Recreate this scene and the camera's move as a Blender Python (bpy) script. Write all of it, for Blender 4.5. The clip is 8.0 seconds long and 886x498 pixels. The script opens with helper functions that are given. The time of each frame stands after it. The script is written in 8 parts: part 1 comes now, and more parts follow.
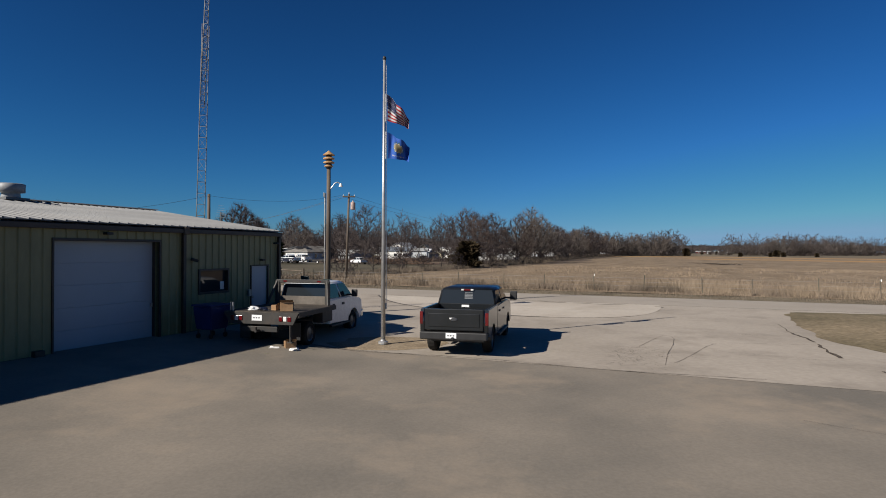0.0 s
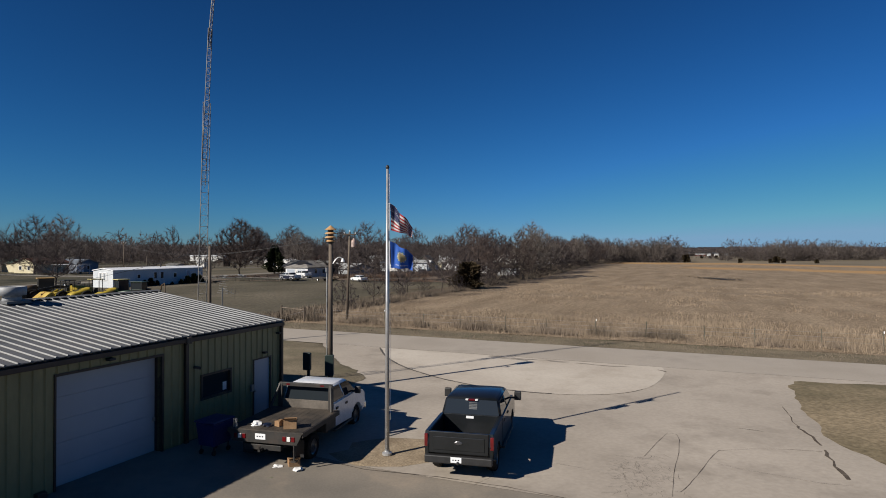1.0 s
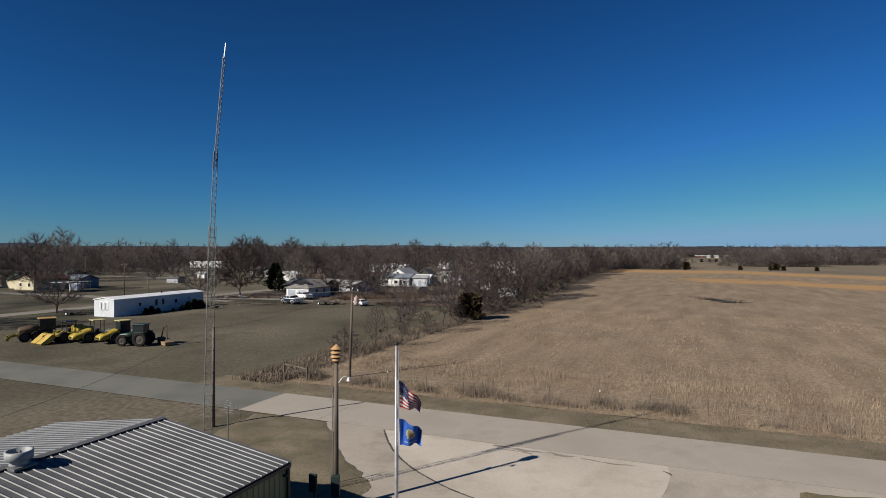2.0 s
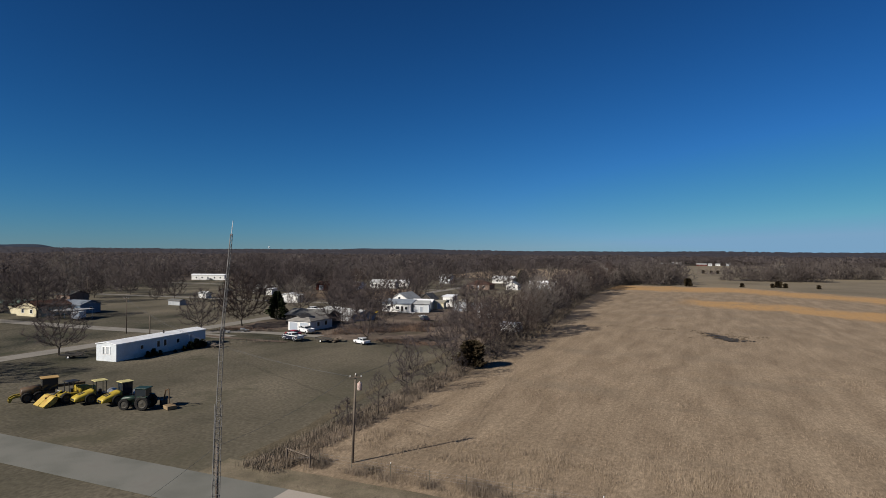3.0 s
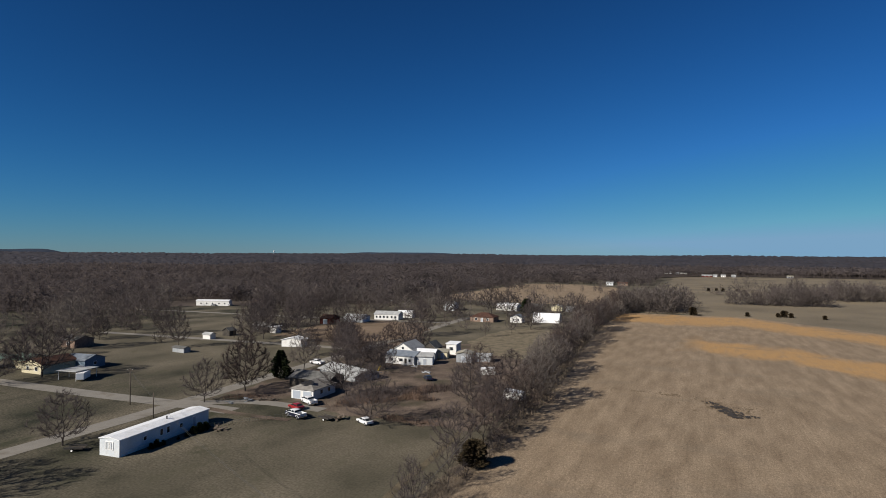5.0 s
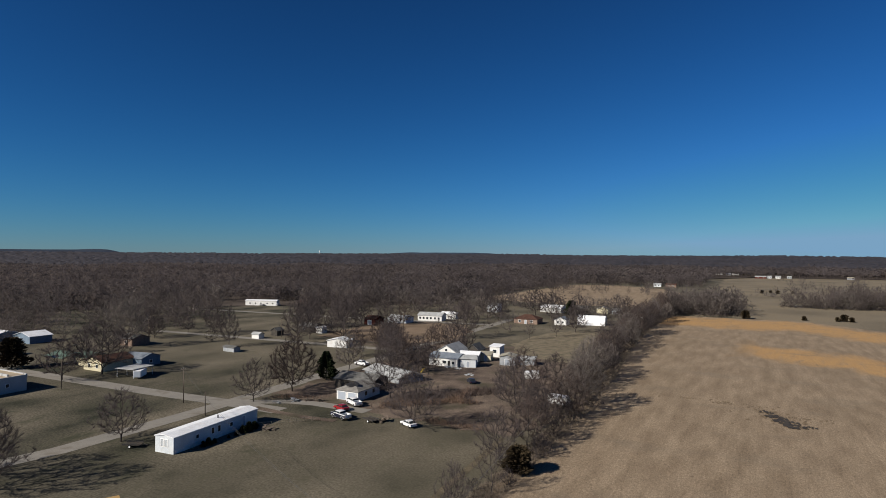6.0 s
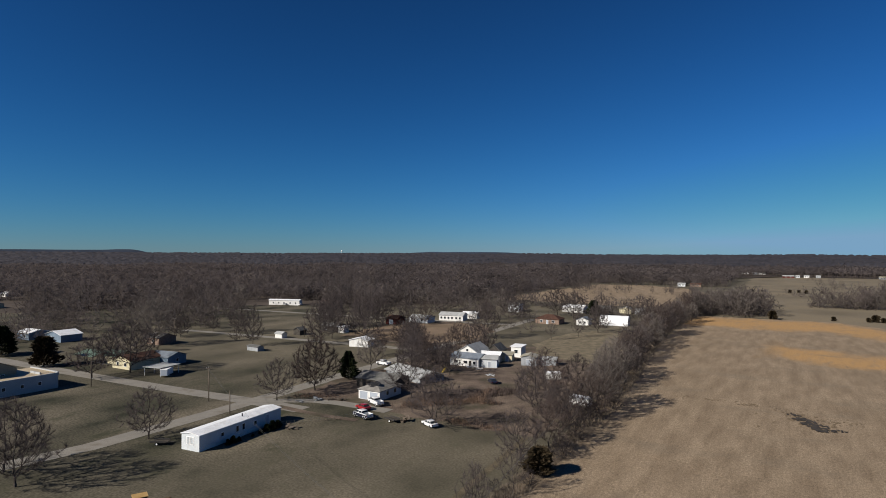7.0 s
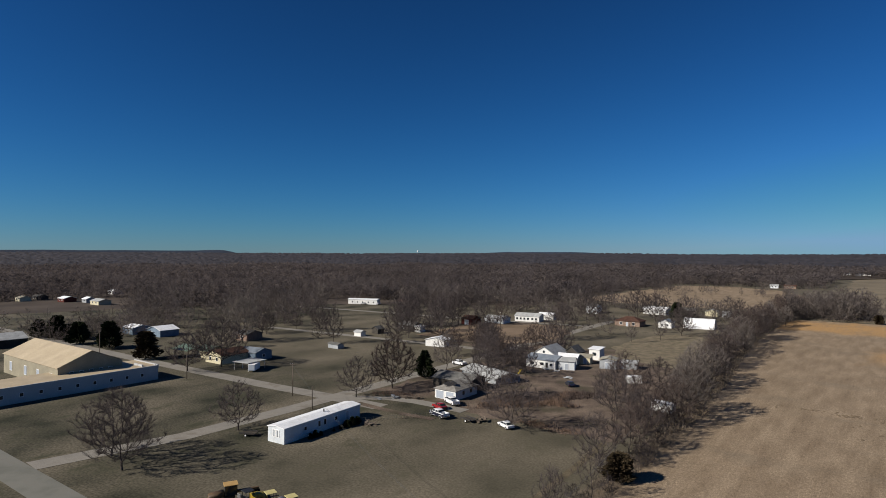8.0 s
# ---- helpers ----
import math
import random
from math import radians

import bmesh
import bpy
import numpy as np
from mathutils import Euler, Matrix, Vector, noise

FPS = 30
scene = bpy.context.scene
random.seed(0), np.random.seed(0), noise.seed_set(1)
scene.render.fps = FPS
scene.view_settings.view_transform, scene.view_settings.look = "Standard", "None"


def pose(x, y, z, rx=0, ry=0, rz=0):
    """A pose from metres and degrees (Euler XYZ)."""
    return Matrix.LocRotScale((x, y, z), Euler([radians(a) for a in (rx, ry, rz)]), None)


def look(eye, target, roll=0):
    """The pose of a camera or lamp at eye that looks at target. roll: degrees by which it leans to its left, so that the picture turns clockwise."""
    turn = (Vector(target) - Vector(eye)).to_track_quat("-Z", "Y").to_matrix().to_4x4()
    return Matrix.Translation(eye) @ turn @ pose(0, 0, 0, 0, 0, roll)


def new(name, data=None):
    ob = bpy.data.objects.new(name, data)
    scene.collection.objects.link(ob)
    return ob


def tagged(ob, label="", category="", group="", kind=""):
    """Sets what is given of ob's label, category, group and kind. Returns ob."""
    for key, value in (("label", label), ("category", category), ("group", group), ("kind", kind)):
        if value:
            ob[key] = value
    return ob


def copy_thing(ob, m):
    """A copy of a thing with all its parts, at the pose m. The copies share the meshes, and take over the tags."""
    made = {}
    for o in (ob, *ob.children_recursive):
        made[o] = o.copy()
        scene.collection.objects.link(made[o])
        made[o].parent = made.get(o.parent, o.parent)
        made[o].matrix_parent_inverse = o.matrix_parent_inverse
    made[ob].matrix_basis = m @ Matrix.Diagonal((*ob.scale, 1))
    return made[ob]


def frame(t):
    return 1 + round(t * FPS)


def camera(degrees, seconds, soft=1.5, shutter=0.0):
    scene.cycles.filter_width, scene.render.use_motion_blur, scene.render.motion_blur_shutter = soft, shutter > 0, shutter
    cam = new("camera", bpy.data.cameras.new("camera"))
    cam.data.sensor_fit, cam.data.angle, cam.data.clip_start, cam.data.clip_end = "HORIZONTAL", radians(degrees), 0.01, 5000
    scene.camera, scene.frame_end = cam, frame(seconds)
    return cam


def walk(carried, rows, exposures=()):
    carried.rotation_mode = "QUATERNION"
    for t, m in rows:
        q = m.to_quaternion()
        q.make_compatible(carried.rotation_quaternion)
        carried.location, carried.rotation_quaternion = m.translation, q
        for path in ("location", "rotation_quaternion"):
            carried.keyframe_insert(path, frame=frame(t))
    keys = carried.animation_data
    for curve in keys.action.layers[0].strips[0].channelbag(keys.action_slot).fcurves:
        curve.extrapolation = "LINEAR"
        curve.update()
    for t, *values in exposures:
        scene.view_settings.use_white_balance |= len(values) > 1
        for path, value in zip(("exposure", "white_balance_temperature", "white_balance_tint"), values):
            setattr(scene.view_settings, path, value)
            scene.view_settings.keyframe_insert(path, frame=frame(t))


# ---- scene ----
cam = camera(73.55, 8.0, soft=0.95)
PATH = [
    (0, (0.149, 0.106, 3.078), (-0.446, 100.104, 3.347), 0.26),
    (0.5, (0.130, 0.295, 4.777), (-0.479, 100.293, 5.092), 0.20),
    (1, (0.008, 0.195, 6.505), (-0.537, 100.192, 7.062), 0.05),
    (1.5, (-0.128, 0.167, 8.811), (-0.636, 100.164, 9.495), 0.01),
    (1.7, (-0.175, 0.214, 10.061), (-0.612, 100.212, 10.252), -0.03),
    (2.8, (-0.580, 0.250, 18.474), (-1.305, 100.245, 19.157), 0.41),
    (3, (-0.580, 0.250, 20.138), (-1.263, 100.245, 20.841), 0.36),
    (3.5, (-0.550, 0.250, 24.532), (-1.359, 100.242, 25.475), 0.33),
    (4, (-0.450, 0.250, 29.207), (-1.409, 100.241, 30.241), 0.28),
    (4.5, (-0.300, 0.280, 34.095), (-1.552, 100.267, 35.148), 0.31),
    (4.7, (-0.300, 0.280, 35.970), (-1.330, 100.268, 36.959), 0.32),
    (5.8, (-0.330, 0.280, 38.050), (-7.131, 100.035, 39.052), 0.33),
    (6, (-0.330, 0.280, 38.068), (-9.048, 99.895, 39.008), 0.33),
    (6.2, (-0.300, 0.250, 38.070), (-9.623, 99.798, 39.072), 0.30),
    (6.5, (-0.220, 0.200, 37.999), (-10.400, 99.676, 38.986), 0.26),
    (7, (-0.200, 0.050, 38.308), (-12.482, 99.290, 39.136), 0.22),
    (7.5, (-0.150, 0.000, 38.503), (-18.221, 98.351, 39.239), 0.08),
    (8, (-0.250, -0.100, 38.437), (-24.976, 96.791, 39.241), 0.14),
]
walk(cam, [(t, look(eye, target, roll)) for t, eye, target, roll in PATH])

# ---- light ----
SUN_AZ, SUN_EL = 235.5, 31.0          # clockwise from +y, and above the horizon
world = bpy.data.worlds.new("world")
scene.world = world
world.use_nodes = True
wn = world.node_tree.nodes
sky = wn.new("ShaderNodeTexSky")
sky.sky_type, sky.sun_disc = "NISHITA", False
sky.sun_elevation, sky.sun_rotation = radians(SUN_EL), radians(SUN_AZ)
sky.altitude, sky.air_density, sky.dust_density, sky.ozone_density = 300, 1.0, 0.0, 7.0
split, join = wn.new("ShaderNodeSeparateColor"), wn.new("ShaderNodeCombineColor")
world.node_tree.links.new(sky.outputs[0], split.inputs[0])
for k, (power, gain) in enumerate(((2.0, 0.092), (1.57, 0.3), (1.8, 0.264))):   # a clear, dry winter sky, deep blue overhead
    deep, tone = wn.new("ShaderNodeMath"), wn.new("ShaderNodeMath")
    deep.operation, tone.operation = "POWER", "MULTIPLY"
    deep.inputs[1].default_value, tone.inputs[1].default_value = power, gain
    cap = wn.new("ShaderNodeMath")                     # little glare round the sun in dry air
    cap.operation = "MINIMUM"
    cap.inputs[1].default_value = (5.6, 6.3, 6.2)[k]
    even, share = wn.new("ShaderNodeMath"), wn.new("ShaderNodeMath")     # v * 1.15 / (1 + v / 20)
    even.operation, even.inputs[1].default_value, even.inputs[2].default_value = "MULTIPLY_ADD", 0.0435, 0.87
    share.operation = "DIVIDE"
    world.node_tree.links.new(split.outputs[k], even.inputs[0])
    world.node_tree.links.new(split.outputs[k], share.inputs[0])
    world.node_tree.links.new(even.outputs[0], share.inputs[1])
    world.node_tree.links.new(share.outputs[0], cap.inputs[0])
    world.node_tree.links.new(cap.outputs[0], deep.inputs[0])
    world.node_tree.links.new(deep.outputs[0], tone.inputs[0])
    if k == 0:                                         # a trace of violet in the deep blue
        tone.operation = "MULTIPLY_ADD"
        tone.inputs[2].default_value = 0.036
    world.node_tree.links.new(tone.outputs[0], join.inputs[k])
pale = wn.new("ShaderNodeMath")                        # the pale band over the horizon turns grey-blue
pale.operation = "MULTIPLY_ADD"
pale.inputs[1].default_value = 0.35
world.node_tree.links.new(join.inputs[0].links[0].from_socket, pale.inputs[0])
world.node_tree.links.new(join.inputs[2].links[0].from_socket, pale.inputs[2])
world.node_tree.links.new(pale.outputs[0], join.inputs[2])
world.node_tree.links.new(join.outputs[0], wn["Background"].inputs[0])
wn["Background"].inputs[1].default_value = 0.05
sun_data = bpy.data.lights.new("sun", "SUN")
sun_data.energy, sun_data.angle, sun_data.color = 5.0, radians(0.53), (1.0, 0.93, 0.83)
sun = new("sun", sun_data)
sun_way = Vector((math.sin(radians(SUN_AZ)), math.cos(radians(SUN_AZ)), math.tan(radians(SUN_EL))))
sun.matrix_world = look(sun_way * 60, (0, 0, 0))
scene.view_settings.exposure = 0.415

# ---- materials ----
def material(name, dark, light, scale=1.0, rough=0.8, metal=0.0, bump=0.0, fine=8.0, stain=None, stain_scale=0.3,
             stain_amount=0.5, stretch=(1, 1, 1), vary=0.0, world_space=False, coat=0.0, grain_amount=0.08, turn=0.0, through_light=0.0):
    """A surface that mixes two colours by broad noise, darkens and lightens by fine grain, and may carry stains."""
    m = bpy.data.materials.new(name)
    m.use_nodes = True
    nt = m.node_tree
    n, link = nt.nodes, nt.links.new
    bsdf = n["Principled BSDF"]
    if world_space:
        place = n.new("ShaderNodeNewGeometry").outputs["Position"]
    else:
        place = n.new("ShaderNodeTexCoord").outputs["Object"]
    mapping = n.new("ShaderNodeMapping")
    mapping.vector_type = "TEXTURE"
    mapping.inputs["Scale"].default_value = [1 / s for s in stretch]
    mapping.inputs["Rotation"].default_value = (0, 0, radians(turn))
    link(place, mapping.inputs["Vector"])
    broad = n.new("ShaderNodeTexNoise")
    broad.inputs["Scale"].default_value, broad.inputs["Detail"].default_value = scale, 5
    link(mapping.outputs[0], broad.inputs["Vector"])
    ramp = n.new("ShaderNodeValToRGB")
    ramp.color_ramp.elements[0].position, ramp.color_ramp.elements[1].position = 0.33, 0.67
    ramp.color_ramp.elements[0].color, ramp.color_ramp.elements[1].color = (*dark, 1), (*light, 1)
    link(broad.outputs["Fac"], ramp.inputs[0])
    colour = ramp.outputs[0]
    grain = n.new("ShaderNodeTexNoise")
    grain.inputs["Scale"].default_value, grain.inputs["Detail"].default_value = scale * fine, 4
    link(mapping.outputs[0], grain.inputs["Vector"])
    spread = n.new("ShaderNodeMapRange")
    spread.inputs["From Min"].default_value, spread.inputs["From Max"].default_value = 0.3, 0.7
    spread.inputs["To Min"].default_value, spread.inputs["To Max"].default_value = 1 - grain_amount, 1 + grain_amount
    link(grain.outputs["Fac"], spread.inputs["Value"])
    times = n.new("ShaderNodeVectorMath")
    times.operation = "MULTIPLY"
    link(colour, times.inputs[0])
    link(spread.outputs[0], times.inputs[1])
    colour = times.outputs[0]
    if stain:
        blot = n.new("ShaderNodeTexNoise")
        blot.inputs["Scale"].default_value, blot.inputs["Detail"].default_value = stain_scale, 7
        blot.inputs["Roughness"].default_value = 0.65
        link(mapping.outputs[0], blot.inputs["Vector"])
        limit = n.new("ShaderNodeMapRange")
        limit.inputs["From Min"].default_value, limit.inputs["From Max"].default_value = 0.5, 0.66
        limit.inputs["To Max"].default_value = stain_amount
        link(blot.outputs["Fac"], limit.inputs["Value"])
        mix = n.new("ShaderNodeMix")
        mix.data_type = "RGBA"
        link(limit.outputs[0], mix.inputs[0])
        link(colour, mix.inputs[6])
        mix.inputs[7].default_value = (*stain, 1)
        colour = mix.outputs[2]
    if vary:
        info = n.new("ShaderNodeObjectInfo")
        island = n.new("ShaderNodeNewGeometry")
        both = n.new("ShaderNodeMath")
        both.operation = "ADD"
        link(info.outputs["Random"], both.inputs[0])
        link(island.outputs["Random Per Island"], both.inputs[1])
        shift = n.new("ShaderNodeMapRange")
        shift.inputs["From Max"].default_value = 2.0
        shift.inputs["To Min"].default_value, shift.inputs["To Max"].default_value = 1 - vary, 1 + vary
        link(both.outputs[0], shift.inputs["Value"])
        again = n.new("ShaderNodeVectorMath")
        again.operation = "MULTIPLY"
        link(colour, again.inputs[0])
        link(shift.outputs[0], again.inputs[1])
        colour = again.outputs[0]
    link(colour, bsdf.inputs["Base Color"])
    bsdf.inputs["Roughness"].default_value, bsdf.inputs["Metallic"].default_value = rough, metal
    bsdf.inputs["Specular IOR Level"].default_value = 0.12 if rough >= 0.88 else 0.5     # soil, grass and bark hardly shine
    bsdf.inputs["Coat Weight"].default_value = coat
    bsdf.inputs["Coat Roughness"].default_value = 0.08
    if bump:
        b = n.new("ShaderNodeBump")
        b.inputs["Strength"].default_value, b.inputs["Distance"].default_value = bump, 0.02
        link(grain.outputs["Fac"], b.inputs["Height"])
        link(b.outputs[0], bsdf.inputs["Normal"])
    if through_light:                                  # a slip stands for a spray of twigs that light passes between
        thin, both = n.new("ShaderNodeBsdfTranslucent"), n.new("ShaderNodeMixShader")
        link(colour, thin.inputs["Color"])
        both.inputs[0].default_value = through_light
        link(bsdf.outputs[0], both.inputs[1])
        link(thin.outputs[0], both.inputs[2])
        link(both.outputs[0], n["Material Output"].inputs["Surface"])
    return m


def dark_glass(name, tint=(0.02, 0.025, 0.03)):
    m = bpy.data.materials.new(name)
    m.use_nodes = True
    b = m.node_tree.nodes["Principled BSDF"]
    b.inputs["Base Color"].default_value = (*tint, 1)
    b.inputs["Roughness"].default_value, b.inputs["IOR"].default_value = 0.04, 1.5
    b.inputs["Specular IOR Level"].default_value = 0.4
    return m


M = {}
M["lawn"] = material("dormant_lawn", (0.027, 0.028, 0.018), (0.14, 0.12, 0.088), 0.07, 0.95, bump=1.0, fine=38,
                     stain=(0.036, 0.038, 0.022), stain_scale=0.14, stain_amount=0.85, stretch=(1, 0.7, 1), turn=-22.27, grain_amount=0.52, world_space=True)
M["verge"] = material("verge_grass", (0.119, 0.1, 0.069), (0.2, 0.166, 0.115), 0.35, 0.95, bump=0.8, fine=30, grain_amount=0.25,
                      stain=(0.089, 0.083, 0.051), stain_scale=0.3, stain_amount=0.7, world_space=True)
M["dirt"] = material("bare_dirt", (0.131, 0.096, 0.065), (0.208, 0.154, 0.108), 0.06, 0.95, bump=0.5, fine=40, grain_amount=0.2, world_space=True)
M["road"] = material("chip_seal_road", (0.308, 0.272, 0.229), (0.37, 0.33, 0.282), 0.2, 0.9, bump=0.15, fine=60, grain_amount=0.07,
                     stain=(0.223, 0.196, 0.166), stain_scale=0.2, stain_amount=0.5, world_space=True)
M["street"] = material("worn_street_asphalt", (0.18, 0.168, 0.147), (0.245, 0.228, 0.2), 0.15, 0.92, bump=0.3, fine=50, grain_amount=0.15,
                       stain=(0.108, 0.092, 0.069), stain_scale=0.15, stain_amount=0.6, world_space=True)
M["slab"] = material("bright_concrete", (0.408, 0.359, 0.302), (0.485, 0.436, 0.371), 0.18, 0.9, bump=0.12, fine=40, grain_amount=0.06,
                     stain=(0.339, 0.293, 0.239), stain_scale=0.4, stain_amount=0.5, world_space=True)
M["tar"] = material("tar_joint", (0.054, 0.048, 0.042), (0.092, 0.081, 0.069), 2.0, 0.85)
M["crack"] = material("open_crack", (0.062, 0.05, 0.04), (0.123, 0.102, 0.083), 3.0, 0.95)
M["bark"] = material("grey_bark", (0.028, 0.023, 0.02), (0.086, 0.072, 0.065), 2.0, 0.95, vary=0.25)
M["twig"] = material("bare_twigs", (0.058, 0.047, 0.046), (0.114, 0.095, 0.090), 0.4, 0.95, vary=0.3, through_light=0.2)
M["twig_lot"] = material("lot_tree_twigs", (0.075, 0.063, 0.058), (0.158, 0.132, 0.122), 0.03, 0.95, vary=0.2, world_space=True, through_light=0.4)
M["twig_far"] = material("far_bare_twigs", (0.075, 0.063, 0.061), (0.155, 0.131, 0.126), 0.012, 0.95, vary=0.12, world_space=True, through_light=0.45)
M["twig_brown"] = material("reddish_brown_twigs", (0.063, 0.047, 0.042), (0.117, 0.091, 0.081), 0.5, 0.95, vary=0.3, through_light=0.2)
M["litter"] = material("leaf_litter_and_dead_grass", (0.072, 0.055, 0.044), (0.16, 0.123, 0.095), 0.14, 0.95, bump=0.8, fine=18, grain_amount=0.35,
                       stain=(0.054, 0.05, 0.031), stain_scale=0.09, stain_amount=0.8, world_space=True)
M["twig_wood"] = material("paler_woodland_twigs", (0.099, 0.081, 0.073), (0.148, 0.123, 0.11), 0.05, 0.95, vary=0.12, world_space=True, through_light=0.45)
M["twig_pale"] = material("pale_twigs", (0.124, 0.105, 0.092), (0.196, 0.17, 0.151), 0.4, 0.95, vary=0.3, through_light=0.2)
M["cedar"] = material("cedar_foliage", (0.009, 0.014, 0.006), (0.027, 0.035, 0.014), 1.2, 0.9, vary=0.4)
M["cedar_warm"] = material("winter_cedar_foliage", (0.02, 0.016, 0.009), (0.06, 0.043, 0.024), 1.2, 0.9, vary=0.4)
M["wood_floor"] = material("woodland_floor", (0.05, 0.04, 0.033), (0.086, 0.069, 0.056), 0.03, 0.95, fine=20, world_space=True)
M["straw"] = material("dry_tall_grass", (0.193, 0.15, 0.108), (0.277, 0.219, 0.158), 0.12, 0.95, vary=0.2, world_space=True)
M["hay"] = material("pinkish_hay_grass", (0.2, 0.154, 0.112), (0.308, 0.24, 0.173), 0.1, 0.95, vary=0.3, world_space=True)
M["weeds"] = material("grey_dead_weeds", (0.115, 0.094, 0.072), (0.193, 0.154, 0.119), 0.3, 0.95, vary=0.35, world_space=True)
M["siding"] = material("olive_steel_siding", (0.193, 0.179, 0.086), (0.231, 0.214, 0.106), 0.6, 0.5, bump=0.1, fine=14,
                       stain=(0.131, 0.123, 0.062), stain_scale=0.8, stain_amount=0.4, stretch=(1, 1, 0.3))
M["trim"] = material("dark_brown_trim", (0.023, 0.015, 0.012), (0.042, 0.028, 0.022), 1.5, 0.5)
M["galv"] = material("galvalume_roof", (0.096, 0.099, 0.102), (0.146, 0.149, 0.152), 0.7, 0.55, 0.2, fine=12,
                     stain=(0.154, 0.15, 0.146), stain_scale=0.6, stain_amount=0.5, stretch=(1, 0.25, 1))
M["steel"] = material("galvanised_steel", (0.231, 0.231, 0.231), (0.385, 0.385, 0.385), 3.0, 0.45, 0.8)
M["vent"] = material("chalky_galvanised_vent", (0.231, 0.239, 0.246), (0.323, 0.331, 0.339), 2.0, 0.6, 0.1)
M["mast"] = material("weathered_tower_steel", (0.1, 0.096, 0.092), (0.185, 0.177, 0.169), 3.0, 0.6, 0.2)
M["alu"] = material("brushed_aluminium_pole", (0.385, 0.385, 0.385), (0.508, 0.508, 0.508), 3.0, 0.4, 0.6)
M["white"] = material("white_paint", (0.7, 0.7, 0.69), (0.82, 0.82, 0.81), 0.8, 0.5, fine=10, stain=(0.55, 0.53, 0.5), stain_scale=0.9, stain_amount=0.35)
# white paint, with the blue cast of open shade mixed into its colour
M["door_shaded_white"] = material("white_panel_shade_tinted", (0.308, 0.343, 0.393), (0.331, 0.366, 0.416), 0.3, 0.45, fine=5, grain_amount=0.03)
M["pole_wood"] = material("weathered_pole_wood", (0.077, 0.062, 0.049), (0.154, 0.126, 0.102), 2.5, 0.9, bump=0.4, stretch=(1, 1, 0.15))
M["glass"] = dark_glass("window_glass")
M["black"] = material("black_plastic", (0.009, 0.009, 0.01), (0.019, 0.019, 0.02), 4.0, 0.55)
M["rubber"] = material("tyre_rubber", (0.012, 0.012, 0.012), (0.027, 0.025, 0.023), 5.0, 0.9, bump=0.3)

# ---- building tools ----
CA, SA = 0.9254, 0.3790               # the town's grid is turned from the world's axes
GRID = -22.27


def W(a, b):
    """A place on the town's grid: a metres across it, b metres along it; the town's west side is drawn in a little."""
    x, y = CA * a + SA * b, -SA * a + CA * b
    k = 1 - smooth(48, 70, b) * (0.015 * (1 - smooth(-30, 10, x)) - 0.0002 * min(max(x, -170), 0))
    return (k * x, k * y)


def smooth(lo, hi, v):
    v = min(max((v - lo) / (hi - lo), 0.0), 1.0)
    return v * v * (3 - 2 * v)


def height(a, b):
    """The ground rises gently to the workshop's slab."""
    away = math.hypot(max(-28.4 - a, 0, a + 15.0), max(-3 - b, 0, b - 19.7))
    return 0.33 * (1 - smooth(0.4, 6.0, away))


def lay(bm, a, b, up=0.0):
    x, y = W(a, b)
    return bm.verts.new((x, y, height(a, b) + up))


def mesh_of(name, bm, mats):
    me = bpy.data.meshes.new(name)
    bmesh.ops.recalc_face_normals(bm, faces=bm.faces[:])
    bm.to_mesh(me)
    bm.free()
    for m in mats if isinstance(mats, (list, tuple)) else [mats]:
        me.materials.append(m)
    return me


def part(name, bm, mat, parent, label=""):
    ob = new(name, mesh_of(name, bm, mat))
    ob.parent = parent
    return tagged(ob, label)


def thing(name, place, turn, label, category, group="", kind=""):
    ob = new(name)
    ob.empty_display_size = 0.3
    ob.matrix_world = pose(*place, 0, 0, turn)
    return tagged(ob, label, category, group, kind)


def solo(name, bm, mat, label, category, group="", kind="", smooth_faces=False):
    ob = new(name, mesh_of(name, bm, mat))
    if smooth_faces:
        ob.data.shade_smooth()
    return tagged(ob, label, category, group, kind)


def box(bm, x0, x1, y0, y1, z0, z1, bevel=0.0, mat=0):
    vs = [bm.verts.new(p) for p in ((x0, y0, z0), (x1, y0, z0), (x1, y1, z0), (x0, y1, z0), (x0, y0, z1), (x1, y0, z1), (x1, y1, z1), (x0, y1, z1))]
    fs = [bm.faces.new([vs[i] for i in f]) for f in ((0, 3, 2, 1), (4, 5, 6, 7), (0, 1, 5, 4), (1, 2, 6, 5), (2, 3, 7, 6), (3, 0, 4, 7))]
    for f in fs:
        f.material_index = mat
    if bevel:
        bmesh.ops.bevel(bm, geom=list({e for f in fs for e in f.edges}), offset=bevel, segments=2, affect="EDGES", profile=0.5)
    return bm


def tube(bm, p, q, r0, r1=None, sides=8, cap=True):
    p, q = Vector(p), Vector(q)
    r1 = r0 if r1 is None else r1
    way = (q - p).normalized()
    side = way.orthogonal().normalized()
    up = way.cross(side)
    rings = []
    for c, r in ((p, r0), (q, r1)):
        rings.append([bm.verts.new(c + r * (math.cos(t) * side + math.sin(t) * up)) for t in (2 * math.pi * k / sides for k in range(sides))])
    for k in range(sides):
        bm.faces.new((rings[0][k], rings[0][(k + 1) % sides], rings[1][(k + 1) % sides], rings[1][k]))
    if cap and sides > 2:
        bm.faces.new(rings[0][::-1])
        bm.faces.new(rings[1])
    return bm


